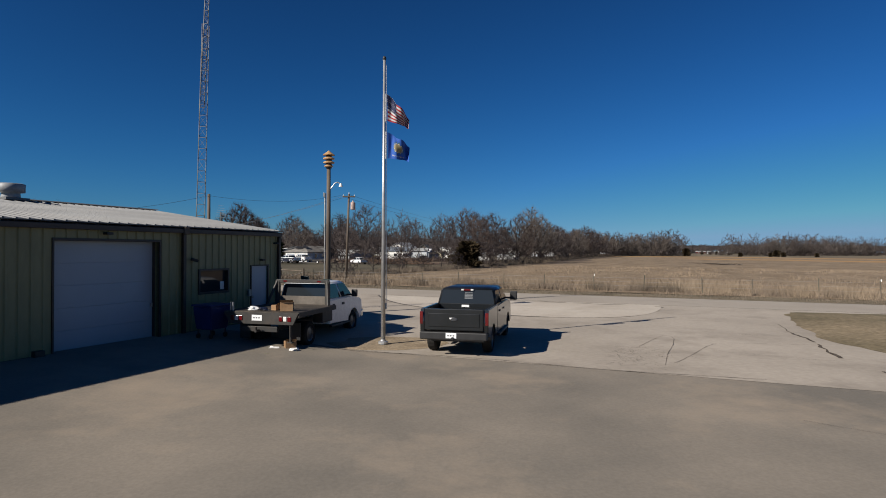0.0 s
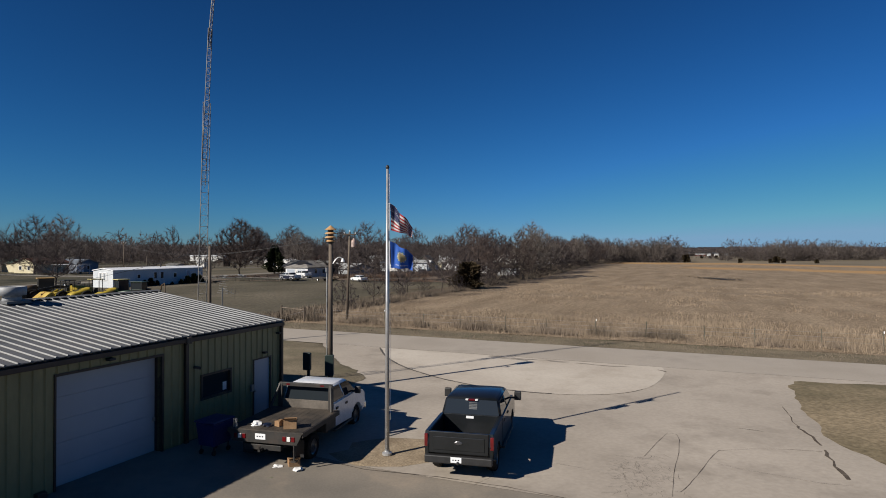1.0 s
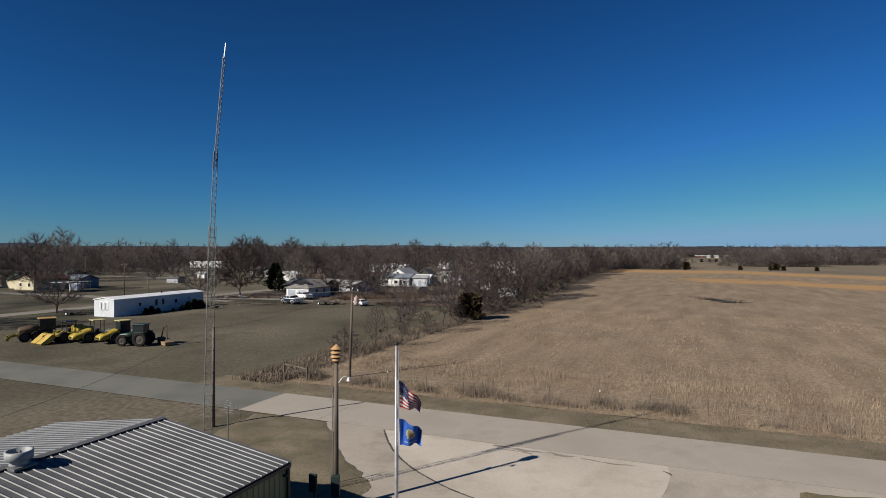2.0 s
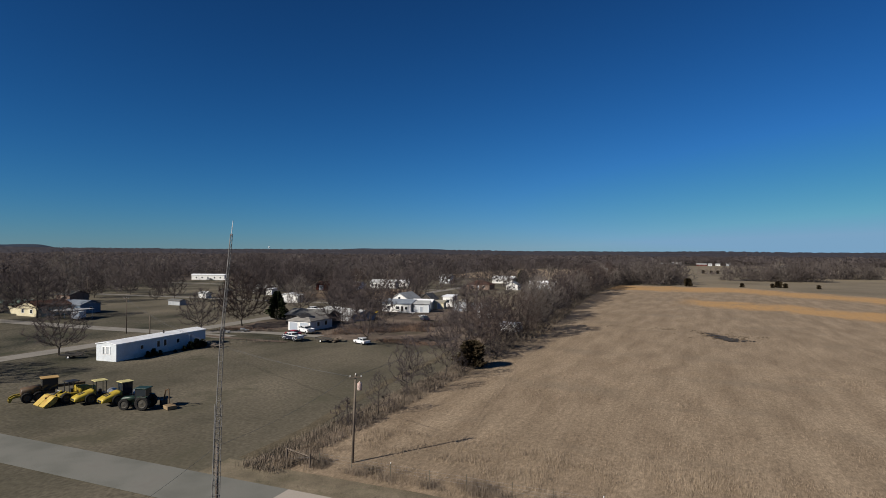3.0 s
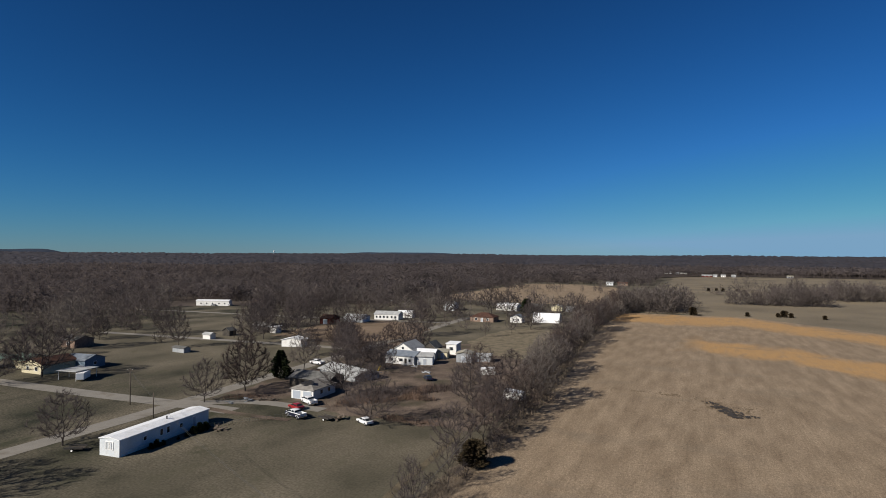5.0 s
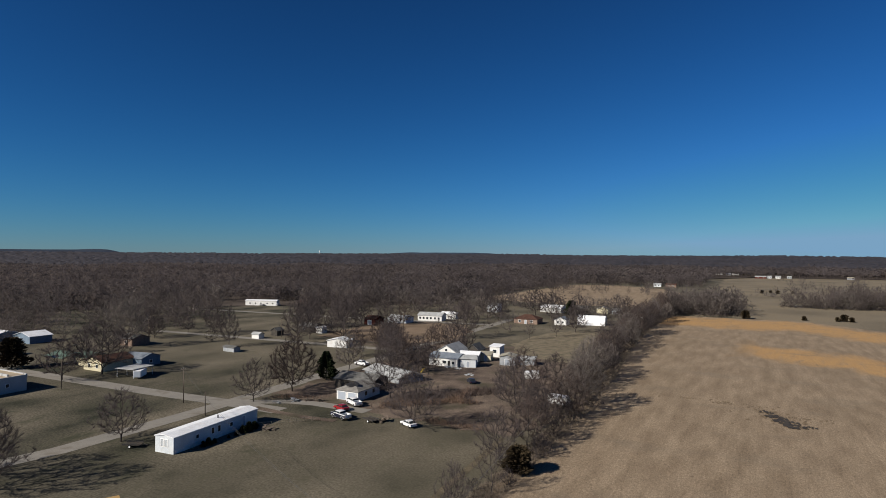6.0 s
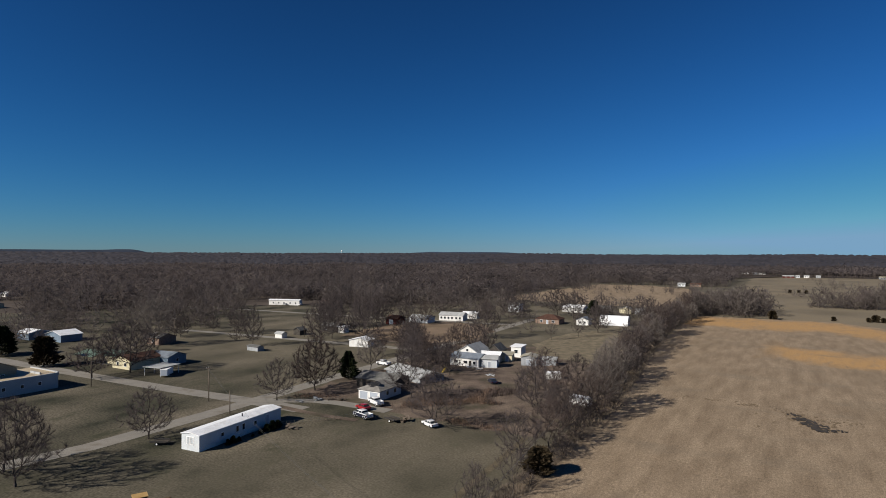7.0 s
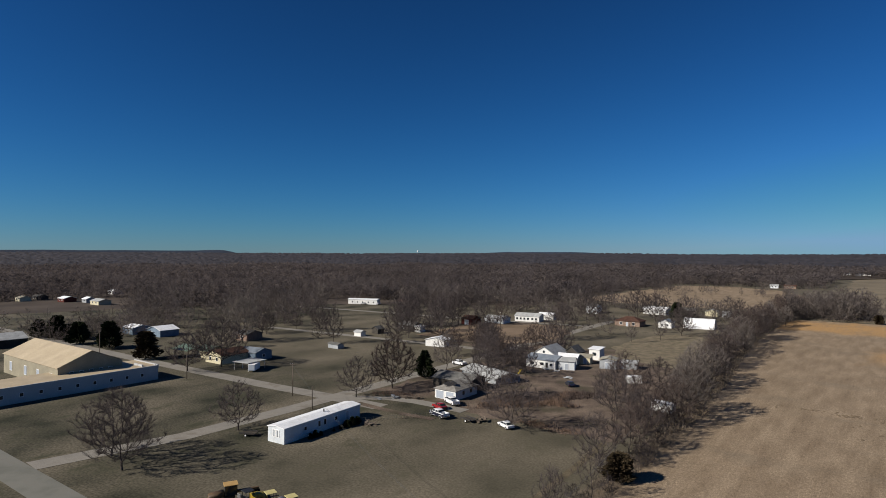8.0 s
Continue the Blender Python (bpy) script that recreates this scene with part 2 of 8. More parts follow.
def lathe(bm, profile, sides=16, centre=(0, 0, 0)):
    """Turns a profile of (radius, height) round the upright axis."""
    rings = []
    for r, z in profile:
        rings.append([bm.verts.new((centre[0] + r * math.cos(2 * math.pi * k / sides), centre[1] + r * math.sin(2 * math.pi * k / sides), centre[2] + z)) for k in range(sides)])
    for lo, hi in zip(rings, rings[1:]):
        for k in range(sides):
            bm.faces.new((lo[k], lo[(k + 1) % sides], hi[(k + 1) % sides], hi[k]))
    bm.faces.new(rings[0][::-1])
    bm.faces.new(rings[-1])
    return bm


def slab(bm, outline, x0, x1):
    """Extrudes an outline of (y, z) along x."""
    lo = [bm.verts.new((x0, y, z)) for y, z in outline]
    hi = [bm.verts.new((x1, y, z)) for y, z in outline]
    bm.faces.new(lo)
    bm.faces.new(hi[::-1])
    for k in range(len(outline)):
        j = (k + 1) % len(outline)
        bm.faces.new((lo[k], hi[k], hi[j], lo[j]))
    return bm


def quad(bm, *points, mat=0):
    f = bm.faces.new([bm.verts.new(p) for p in points])
    f.material_index = mat
    return bm


def ribbon(bm, line, width, up=0.0, rng=None, wander=0.8, least=0.35):
    """A strip along a line of (a, b), with an uneven width."""
    rng = rng or random.Random(3)
    dense = []
    for (a0, b0), (a1, b1) in zip(line, line[1:]):
        steps = max(2, int(math.hypot(a1 - a0, b1 - b0) / 0.35))
        for k in range(steps):
            f = k / steps
            dense.append((a0 + (a1 - a0) * f, b0 + (b1 - b0) * f))
    dense.append(line[-1])
    last = None
    for k, (a, b) in enumerate(dense):
        a2, b2 = dense[min(k + 1, len(dense) - 1)]
        a1, b1 = dense[max(k - 1, 0)]
        length = math.hypot(a2 - a1, b2 - b1) or 1
        na, nb = -(b2 - b1) / length, (a2 - a1) / length
        w = width * rng.uniform(least, 1.2) / 2
        j = rng.uniform(-1, 1) * width * wander
        pair = (lay(bm, a + na * (w + j), b + nb * (w + j), up), lay(bm, a - na * (w - j), b - nb * (w - j), up))
        if last:
            bm.faces.new((last[0], last[1], pair[1], pair[0]))
        last = pair
    return bm


def patch(bm, outline, up, ragged=0.25, dome=0.0, seed=1):
    """A patch of ground inside an outline of (a, b), with an uneven rim."""
    rng = random.Random(seed)
    rim = []
    gap = max(0.5, ragged * 2.2)
    for k, (a0, b0) in enumerate(outline):
        a1, b1 = outline[(k + 1) % len(outline)]
        length = math.hypot(a1 - a0, b1 - b0)
        steps = max(1, int(length / gap))
        for s in range(steps):
            f, j = s / steps, rng.uniform(-1, 1) * ragged
            rim.append((a0 + (a1 - a0) * f - (b1 - b0) / length * j, b0 + (b1 - b0) * f + (a1 - a0) / length * j))
    ca, cb = sum(p[0] for p in rim) / len(rim), sum(p[1] for p in rim) / len(rim)
    rings = []
    for f, lift in ((1.0, 0.0), (0.93, 0.6), (0.7, 1.0), (0.35, 1.0)):
        rings.append([lay(bm, ca + (a - ca) * f, cb + (b - cb) * f, up + dome * lift) for a, b in rim])
    mid = lay(bm, ca, cb, up + dome)
    for lo, hi in zip(rings, rings[1:]):
        for k in range(len(rim)):
            j = (k + 1) % len(rim)
            bm.faces.new((lo[k], lo[j], hi[j], hi[k]))
    for k in range(len(rim)):
        bm.faces.new((rings[-1][k], rings[-1][(k + 1) % len(rim)], mid))
    return bm


def from_arrays(name, verts, faces, mat):
    """A mesh from arrays of places and of triangles or quads."""
    me = bpy.data.meshes.new(name)
    n, k = faces.shape
    me.vertices.add(len(verts))
    me.vertices.foreach_set("co", np.ascontiguousarray(verts, dtype=np.float32).ravel())
    me.loops.add(n * k)
    me.loops.foreach_set("vertex_index", np.ascontiguousarray(faces, dtype=np.int32).ravel())
    me.polygons.add(n)
    me.polygons.foreach_set("loop_start", np.arange(0, n * k, k, dtype=np.int32))
    me.update(calc_edges=True)
    for m in mat if isinstance(mat, (list, tuple)) else [mat]:
        me.materials.append(m)
    return me


def sheet(name, la, lb, z, mat, label, category):
    """A grid of quads over the lines la x lb of the town's grid; z(a, b) gives its height."""
    A, B = np.meshgrid(la, lb, indexing="ij")
    Z = np.vectorize(z)(A, B)
    verts = np.stack([CA * A + SA * B, -SA * A + CA * B, Z], -1).reshape(-1, 3)
    idx = np.arange(A.size).reshape(A.shape)
    faces = np.stack([idx[:-1, :-1], idx[1:, :-1], idx[1:, 1:], idx[:-1, 1:]], -1).reshape(-1, 4)
    return tagged(new(name, from_arrays(name, verts, faces, mat)), label, category, kind="structure")


# ---- the ground ----
def spread(near, far, step, growth):
    out, v, s = [0.0], 0.0, step
    while v < far:
        s = step if v < near else s * growth
        v += s
        out.append(v)
    return np.array([-v for v in out[:0:-1]] + out)


sheet("ground", spread(45, 4900, 1.5, 1.25), spread(45, 4900, 1.5, 1.25), height, M["lawn"],
      "dormant grey-brown winter grass on level ground", "ground")

# the paved yard: an older grey coat close by, a paler one beyond
yard = material("worn_yard_paving", (0.308, 0.27, 0.226), (0.39, 0.343, 0.289), 0.16, 0.9, bump=0.14, fine=45, grain_amount=0.07,
                stain=(0.231, 0.2, 0.166), stain_scale=0.35, stain_amount=0.6, world_space=True)
yard_near = material("old_grey_yard_paving", (0.165, 0.149, 0.127), (0.25, 0.217, 0.177), 0.28, 0.92, bump=0.14, fine=60, grain_amount=0.07,
                     stain=(0.327, 0.266, 0.202), stain_scale=0.2, stain_amount=0.75, world_space=True)
sheet("pavement_far", np.arange(-24.0, 61, 1.0), np.linspace(15.8, 35.8, 22), lambda a, b: height(a, b) + 0.045, yard,
      "pale worn asphalt yard with cracks", "pavement")
sheet("pavement_near", np.arange(-24.0, 61, 1.0), np.linspace(-40, 15.8, 57), lambda a, b: height(a, b) + 0.04, yard_near,
      "older grey asphalt yard beside the workshop", "pavement")
road_old = material("old_grey_road_asphalt", (0.128, 0.128, 0.111), (0.18, 0.177, 0.156), 0.2, 0.9, bump=0.2, fine=60, grain_amount=0.08,
                    stain=(0.131, 0.123, 0.108), stain_scale=0.2, stain_amount=0.5, world_space=True)
sheet("road_west", np.arange(-420.0, -29, 4.0), np.linspace(35.8, 41.5, 4), lambda a, b: 0.05 + 0.04 * (1 - abs(b - 38.6) / 2.9), road_old,
      "older grey asphalt of the country road", "road")
sheet("road", np.arange(-32.0, 300, 4.0), np.linspace(35.8, 41.5, 4), lambda a, b: 0.05 + 0.04 * (1 - abs(b - 38.6) / 2.9), M["road"],
      "pale grey chip-seal country road", "road")
sheet("verge", np.arange(-42.0, 300, 3.0), np.linspace(41.5, 45.4, 4), lambda a, b: 0.03 + 0.05 * noise.noise((a * 0.6, b * 0.6, 0)), M["verge"],
      "short grey-green roadside grass", "verge")

def rounded(points, steps=6):
    """A smooth line through points of (a, b)."""
    out = []
    for k in range(len(points) - 1):
        p0, p1, p2, p3 = points[max(k - 1, 0)], points[k], points[k + 1], points[min(k + 2, len(points) - 1)]
        for n in range(steps):
            t = n / steps
            out.append(tuple(0.5 * (2 * p1[i] + (p2[i] - p0[i]) * t + (2 * p0[i] - 5 * p1[i] + 4 * p2[i] - p3[i]) * t * t + (3 * p1[i] - p0[i] - 3 * p2[i] + p3[i]) * t ** 3) for i in (0, 1)))
    return out + [points[-1]]


bright = rounded([(-19.4, 35.6), (-17.9, 33.4), (-16.5, 31.7), (-14.9, 30.2), (-13.2, 29.0), (-11.4, 28.0), (-9.4, 27.3), (-7.5, 27.05), (-5.6, 27.15), (-4.2, 27.6), (-2.9, 28.5), (-2.0, 29.9), (-1.5, 31.8), (-1.3, 34.2), (-1.5, 35.75)])
bm = bmesh.new()
bm.faces.new([lay(bm, a, b, 0.052) for a, b in bright])
solo("concrete_slab", bm, M["slab"], "bright bare concrete drive slab with a rounded edge", "slab", kind="structure")
bm = bmesh.new()
ribbon(bm, bright[:48], 0.13, 0.058, wander=0.12, least=0.6)
solo("tar_seam", bm, M["tar"], "dark tar seam round the concrete slab", "seam", kind="structure")
bm = bmesh.new()
ribbon(bm, bright[47:66], 0.03, 0.058, wander=0.3)
solo("tar_seam", bm, M["crack"], "thin worn seam along the concrete slab", "seam", kind="structure")

# cracks: (width, line)
CRACKS = [
    (0.012, [(-1.4, 20.0), (-1.1, 21.6), (-0.8, 22.9), (-0.5, 22.8), (-0.4, 22.2), (-0.4, 20.8), (-0.5, 18.9), (-0.5, 17.0)]),
    (0.014, [(-0.3, 17.4), (-0.1, 18.0), (0.2, 19.2), (0.6, 20.9), (0.8, 21.5), (1.8, 22.1), (2.8, 22.5), (3.9, 22.7)]),
    (0.1, [(3.6, 25.6), (3.7, 25.1), (3.9, 24.4), (4.0, 23.4)]),
    (0.13, [(4.0, 22.9), (4.0, 22.3), (4.0, 21.3), (4.15, 20.2)]),
    (0.15, [(4.7, 18.4), (4.9, 17.4), (5.3, 16.2)]),
    (0.03, [(3.5, 28.6), (3.6, 26.9), (3.55, 26.2), (3.7, 25.3)]),
    (0.009, [(0.7, 20.2), (1.4, 19.9), (2.3, 19.8), (3.3, 19.6), (4.1, 19.7)]),
    (0.009, [(-3.9, 18.3), (-3.1, 18.2), (-2.2, 18.0)]),
    (0.014, [(-5.6, 15.7), (-5.3, 16.6), (-5.6, 17.2)]),
    (0.014, [(-9.6, 19.4), (-8.2, 20.0), (-6.9, 19.6)]),
    (0.02, [(0.4, 36.0), (0.9, 36.2), (1.3, 36.7), (2.0, 36.3), (3.4, 36.8)]),
    (0.03, [(-16.0, 15.9), (-9.0, 15.6), (-6.7, 15.9), (-4.7, 15.95), (-2.7, 15.8), (-0.9, 15.8), (0.6, 16.0), (1.8, 16.1)]),
    (0.012, [(2.0, 12.5), (4.5, 11.6), (7.5, 11.9)]),
    (0.03, [(1.6, 24.5), (2.4, 24.4)]),
    (0.16, [(-1.7, 34.8), (-1.2, 34.4)]),
]
for n, (width, line) in enumerate(CRACKS):
    bm = bmesh.new()
    ribbon(bm, line, width, 0.056, random.Random(n), wander=0.5)
    solo("crack", bm, M["crack"], "thin dark crack across the paving", "crack", "cracks in the paving", "structure")
oily = material("old_oil_stain", (0.185, 0.162, 0.137), (0.246, 0.216, 0.181), 0.9, 0.85, fine=8, world_space=True)
for line, width in (([(-11.6, 35.3), (-10.0, 35.2), (-8.0, 35.3), (-6.6, 35.2)], 0.35), ([(-6.2, 35.1), (-4.6, 34.9), (-3.2, 35.1)], 0.16), ([(-11.0, 34.9), (-9.0, 34.8)], 0.14)):
    bm = bmesh.new()
    ribbon(bm, line, width, 0.062, random.Random(5), wander=0.4, least=0.15)
    solo("oil_stain", bm, oily, "dark dragged oil stain on the concrete", "stain", "stains on the paving", "structure")

crng = random.Random(17)
bm = bmesh.new()
for k in range(150):
    a, b = -1.35 + crng.gauss(0, 0.5), 18.2 + crng.gauss(0, 0.95)
    turn, line = crng.uniform(0, 6.28), [(a, b)]
    for _ in range(3):
        turn += crng.uniform(-0.9, 0.9)
        a, b = a + 0.13 * math.cos(turn), b + 0.13 * math.sin(turn)
        line.append((a, b))
    ribbon(bm, line, 0.006, 0.052, crng)
solo("crazed_cracks", bm, M["crack"], "patch of crazed hairline cracks in the paving", "crack", kind="structure")
bm = bmesh.new()
patch(bm, [(4.6, 34.4), (4.3, 31.5), (4.25, 29), (4.3, 24.7), (6, 20.9), (14, 19.6), (45, 19.4), (58, 26), (58, 36.3), (30, 36.0), (14, 36.2)], 0.05, 0.16, 0.12, 2)
island_mat = material("worn_tan_grass", (0.146, 0.119, 0.075), (0.239, 0.189, 0.123), 0.2, 0.95, bump=0.9, fine=30, grain_amount=0.3,
                      stain=(0.1, 0.089, 0.054), stain_scale=0.16, stain_amount=0.75, world_space=True)
solo("grass_island", bm, island_mat, "worn grass island between drive and road", "grass", kind="structure")
bm = bmesh.new()
patch(bm, [(-28.5, 20.5), (-15.6, 20.5), (-15.2, 26.3), (-16.8, 28.3), (-18.8, 29.6), (-21.5, 33.0), (-23.9, 35.5), (-27, 35.6), (-30, 35.4)], 0.06, 0.16, 0.06, 3)
solo("grass_patch", bm, M["verge"], "green-tinged grass patch behind the workshop", "grass", kind="structure")
bm = bmesh.new()
patch(bm, [(-10.6, 16.3), (-9.4, 15.8), (-8.2, 16.4), (-7.0, 17.2), (-7.1, 18.3), (-8.4, 18.9), (-9.6, 18.4), (-10.4, 17.4)], 0.05, 0.24, 0.035, 4)
mound_mat = material("tan_straw_and_dirt", (0.231, 0.181, 0.123), (0.323, 0.258, 0.181), 0.8, 0.95, bump=0.8, fine=20, grain_amount=0.25, stain=(0.154, 0.115, 0.077), stain_scale=1.2, stain_amount=0.6, world_space=True)
solo("flagpole_mound", bm, mound_mat, "small tan dirt mound at the flagpole's foot", "mound", kind="structure")

# the hay field beyond the road
field_mat = material("dry_hay_field", (0.182, 0.136, 0.091), (0.263, 0.202, 0.138), 0.3, 0.95, bump=0.5, fine=28,
                     stain=(0.145, 0.111, 0.073), stain_scale=0.06, stain_amount=0.35, stretch=(1, 0.22, 1), turn=-22.27, grain_amount=0.25, world_space=True)


def add_ochre(m):
    """Two uneven bands of ochre bluestem grow in the hay: one along the far edge, one curving across."""
    nt = m.node_tree
    n, link = nt.nodes, nt.links.new
    bsdf = n["Principled BSDF"]
    hay = bsdf.inputs["Base Color"].links[0].from_socket

    def calc(op, a, b=0.0, c=0.0, clamp=False):
        node = n.new("ShaderNodeMath")
        node.operation, node.use_clamp = op, clamp
        for k, v in enumerate((a, b, c)):
            if isinstance(v, (int, float)):
                node.inputs[k].default_value = v
            else:
                link(v, node.inputs[k])
        return node.outputs[0]

    def ramp(v, lo, hi):
        node = n.new("ShaderNodeMapRange")
        node.interpolation_type = "SMOOTHSTEP"
        node.inputs["From Min"].default_value, node.inputs["From Max"].default_value = lo, hi
        link(v, node.inputs["Value"])
        return node.outputs[0]

    turned = n.new("ShaderNodeMapping")
    turned.inputs["Rotation"].default_value = (0, 0, radians(-GRID))
    link(n.new("ShaderNodeNewGeometry").outputs["Position"], turned.inputs["Vector"])
    parts = n.new("ShaderNodeSeparateXYZ")
    link(turned.outputs[0], parts.inputs[0])
    a, b = parts.outputs[0], parts.outputs[1]

    def noise_of(scale, detail, sx, sy):
        grow = n.new("ShaderNodeMapping")
        grow.inputs["Scale"].default_value = (sx, sy, 1)
        link(turned.outputs[0], grow.inputs["Vector"])
        node = n.new("ShaderNodeTexNoise")
        node.inputs["Scale"].default_value, node.inputs["Detail"].default_value = scale, detail
        node.inputs["Roughness"].default_value = 0.65
        link(grow.outputs[0], node.inputs["Vector"])
        return node.outputs["Fac"]

    ragged = calc("MULTIPLY_ADD", noise_of(0.045, 6, 1, 0.6), 60.0, -30.0)
    far_mid = calc("SUBTRACT", 374.0, calc("MULTIPLY", calc("MAXIMUM", calc("SUBTRACT", a, 24.0), 0.0), 1.05))
    near_mid = calc("SUBTRACT", 276.0, calc("MULTIPLY", calc("MINIMUM", calc("MAXIMUM", a, 0.0), 52.0), 0.78))
    off_far = calc("ABSOLUTE", calc("SUBTRACT", calc("ADD", b, ragged), far_mid))
    off_near = calc("ABSOLUTE", calc("SUBTRACT", calc("ADD", b, ragged), near_mid))
    band_far = calc("SUBTRACT", 1.0, ramp(off_far, 12.0, 34.0))
    band_near = calc("MULTIPLY", calc("SUBTRACT", 1.0, ramp(off_near, 8.0, 26.0)), ramp(calc("ADD", a, calc("MULTIPLY", ragged, 0.3)), -8.0, 6.0))
    both = calc("MAXIMUM", band_far, band_near)
    tufty = calc("MULTIPLY_ADD", noise_of(0.35, 4, 1, 0.3), 2.8, -0.4, True)
    amount = calc("MULTIPLY", both, tufty, clamp=True)
    mix = n.new("ShaderNodeMix")
    mix.data_type = "RGBA"
    link(amount, mix.inputs[0])
    link(hay, mix.inputs[6])
    mix.inputs[7].default_value = (0.345, 0.212, 0.095, 1)
    dry = n.new("ShaderNodeMix")                        # paler, bleached streaks and greyer hollows between
    dry.data_type = "RGBA"
    link(calc("MULTIPLY", ramp(noise_of(0.03, 6, 1, 2.5), 0.52, 0.68), 0.5), dry.inputs[0])
    link(mix.outputs[2], dry.inputs[6])
    dry.inputs[7].default_value = (0.172, 0.138, 0.099, 1)
    rows = calc("MULTIPLY_ADD", noise_of(2.4, 3, 1, 0.035), 0.36, 0.82)      # the mower's rows run down the field
    tufts_of = calc("MULTIPLY_ADD", noise_of(2.4, 6, 1, 0.7), 1.35, 0.325)
    shade = n.new("ShaderNodeVectorMath")
    shade.operation = "SCALE"
    link(dry.outputs[2], shade.inputs[0])
    link(calc("MULTIPLY", rows, tufts_of), shade.inputs["Scale"])
    link(shade.outputs[0], bsdf.inputs["Base Color"])


def add_dry_grass(m):
    """The grass grows drier and tanner towards the hedgerow and in the lots past the cross street."""
    n, link = m.node_tree.nodes, m.node_tree.links.new
    bsdf = n["Principled BSDF"]
    turned, parts, patchy = n.new("ShaderNodeMapping"), n.new("ShaderNodeSeparateXYZ"), n.new("ShaderNodeTexNoise")
    turned.inputs["Rotation"].default_value = (0, 0, radians(-GRID))
    patchy.inputs["Scale"].default_value, patchy.inputs["Detail"].default_value = 0.05, 6
    link(n.new("ShaderNodeNewGeometry").outputs["Position"], turned.inputs["Vector"])
    link(turned.outputs[0], parts.inputs[0])
    link(turned.outputs[0], patchy.inputs["Vector"])
    spread_of = []
    for socket, lo, hi, top in ((0, -112, -58, 0.3), (1, 112, 165, 0.34)):
        wander, fade = n.new("ShaderNodeMath"), n.new("ShaderNodeMapRange")
        wander.operation = "MULTIPLY_ADD"
        wander.inputs[1].default_value = 70.0
        link(patchy.outputs["Fac"], wander.inputs[0])
        link(parts.outputs[socket], wander.inputs[2])
        fade.interpolation_type = "SMOOTHSTEP"
        fade.inputs["From Min"].default_value, fade.inputs["From Max"].default_value = lo + 35, hi + 35
        fade.inputs["To Max"].default_value = top
        link(wander.outputs[0], fade.inputs["Value"])
        spread_of.append(fade.outputs[0])
    west, held = n.new("ShaderNodeMapRange"), n.new("ShaderNodeMath")
    west.inputs["From Min"].default_value, west.inputs["From Max"].default_value = -290, -225
    held.operation = "MULTIPLY"
    link(parts.outputs[0], west.inputs["Value"])
    link(west.outputs[0], held.inputs[0])
    link(spread_of[1], held.inputs[1])
    spread_of[1] = held.outputs[0]
    most, mix = n.new("ShaderNodeMath"), n.new("ShaderNodeMix")
    most.operation = "MAXIMUM"
    link(spread_of[0], most.inputs[0])
    link(spread_of[1], most.inputs[1])
    mix.data_type = "RGBA"
    link(most.outputs[0], mix.inputs[0])
    link(bsdf.inputs["Base Color"].links[0].from_socket, mix.inputs[6])
    mix.inputs[7].default_value = (0.16, 0.136, 0.098, 1)
    link(mix.outputs[2], bsdf.inputs["Base Color"])


add_dry_grass(M["lawn"])
stubble_mat = field_mat.copy()
add_ochre(field_mat)
field_a = np.r_[np.arange(-37.5, 60, 2.5), np.arange(60, 300, 6.0)]
F = np.linspace(0, 1, 140)
A, K = np.meshgrid(field_a, F, indexing="ij")
end = np.maximum(404 - np.maximum(0, A - 30) * 1.1, 60)
Bf = 45.2 + (end - 45.2) * K ** 1.4
bulge = np.clip((Bf - 120) / 150, 0, 1)                # the hedgerow bends away from the field
A = A - 9.0 * bulge * np.clip((10 - A) / 47.5, 0, 1)
Zf = 0.06 + np.vectorize(lambda a, b: 0.06 * noise.noise((a * 0.25, b * 0.25, 3)))(A, Bf)
idx = np.arange(A.size).reshape(A.shape)
quads = np.stack([idx[:-1, :-1], idx[1:, :-1], idx[1:, 1:], idx[:-1, 1:]], -1).reshape(-1, 4)
me = from_arrays("field", np.stack([CA * A + SA * Bf, -SA * A + CA * Bf, Zf], -1).reshape(-1, 3), quads, field_mat)
tagged(new("field", me), "dry tan winter hay field of tall grass", "field", kind="structure")


def soft_cover(name, spots, mat, label, category, up, seed):
    """Uneven growth over the field: many small overlapping clumps, thinning out at the rim. spots: (a, b, spread a, spread b, count, size)."""
    r = np.random.default_rng(seed)
    vs, fs, n = [], [], 0
    for a0, b0, sa, sb, count, size in spots:
        for k in range(count):
            a, b = a0 + r.normal(0, sa), b0 + r.normal(0, sb)
            s = size * r.uniform(0.4, 1.3)
            ring = [(a + s * r.uniform(0.6, 1.2) * math.cos(t), b + 1.6 * s * r.uniform(0.6, 1.2) * math.sin(t)) for t in np.linspace(0, 2 * math.pi, 9)[:-1]]
            z = up + r.uniform(0, 0.012)
            vs += [(*W(p, q), z) for p, q in ring] + [(*W(a, b), z + 0.008)]
            fs += [(n + i, n + (i + 1) % 8, n + 8) for i in range(8)]
            n += 9
    ob = new(name, from_arrays(name, np.array(vs), np.array(fs), mat))
    return tagged(ob, label, category, kind="stuff")


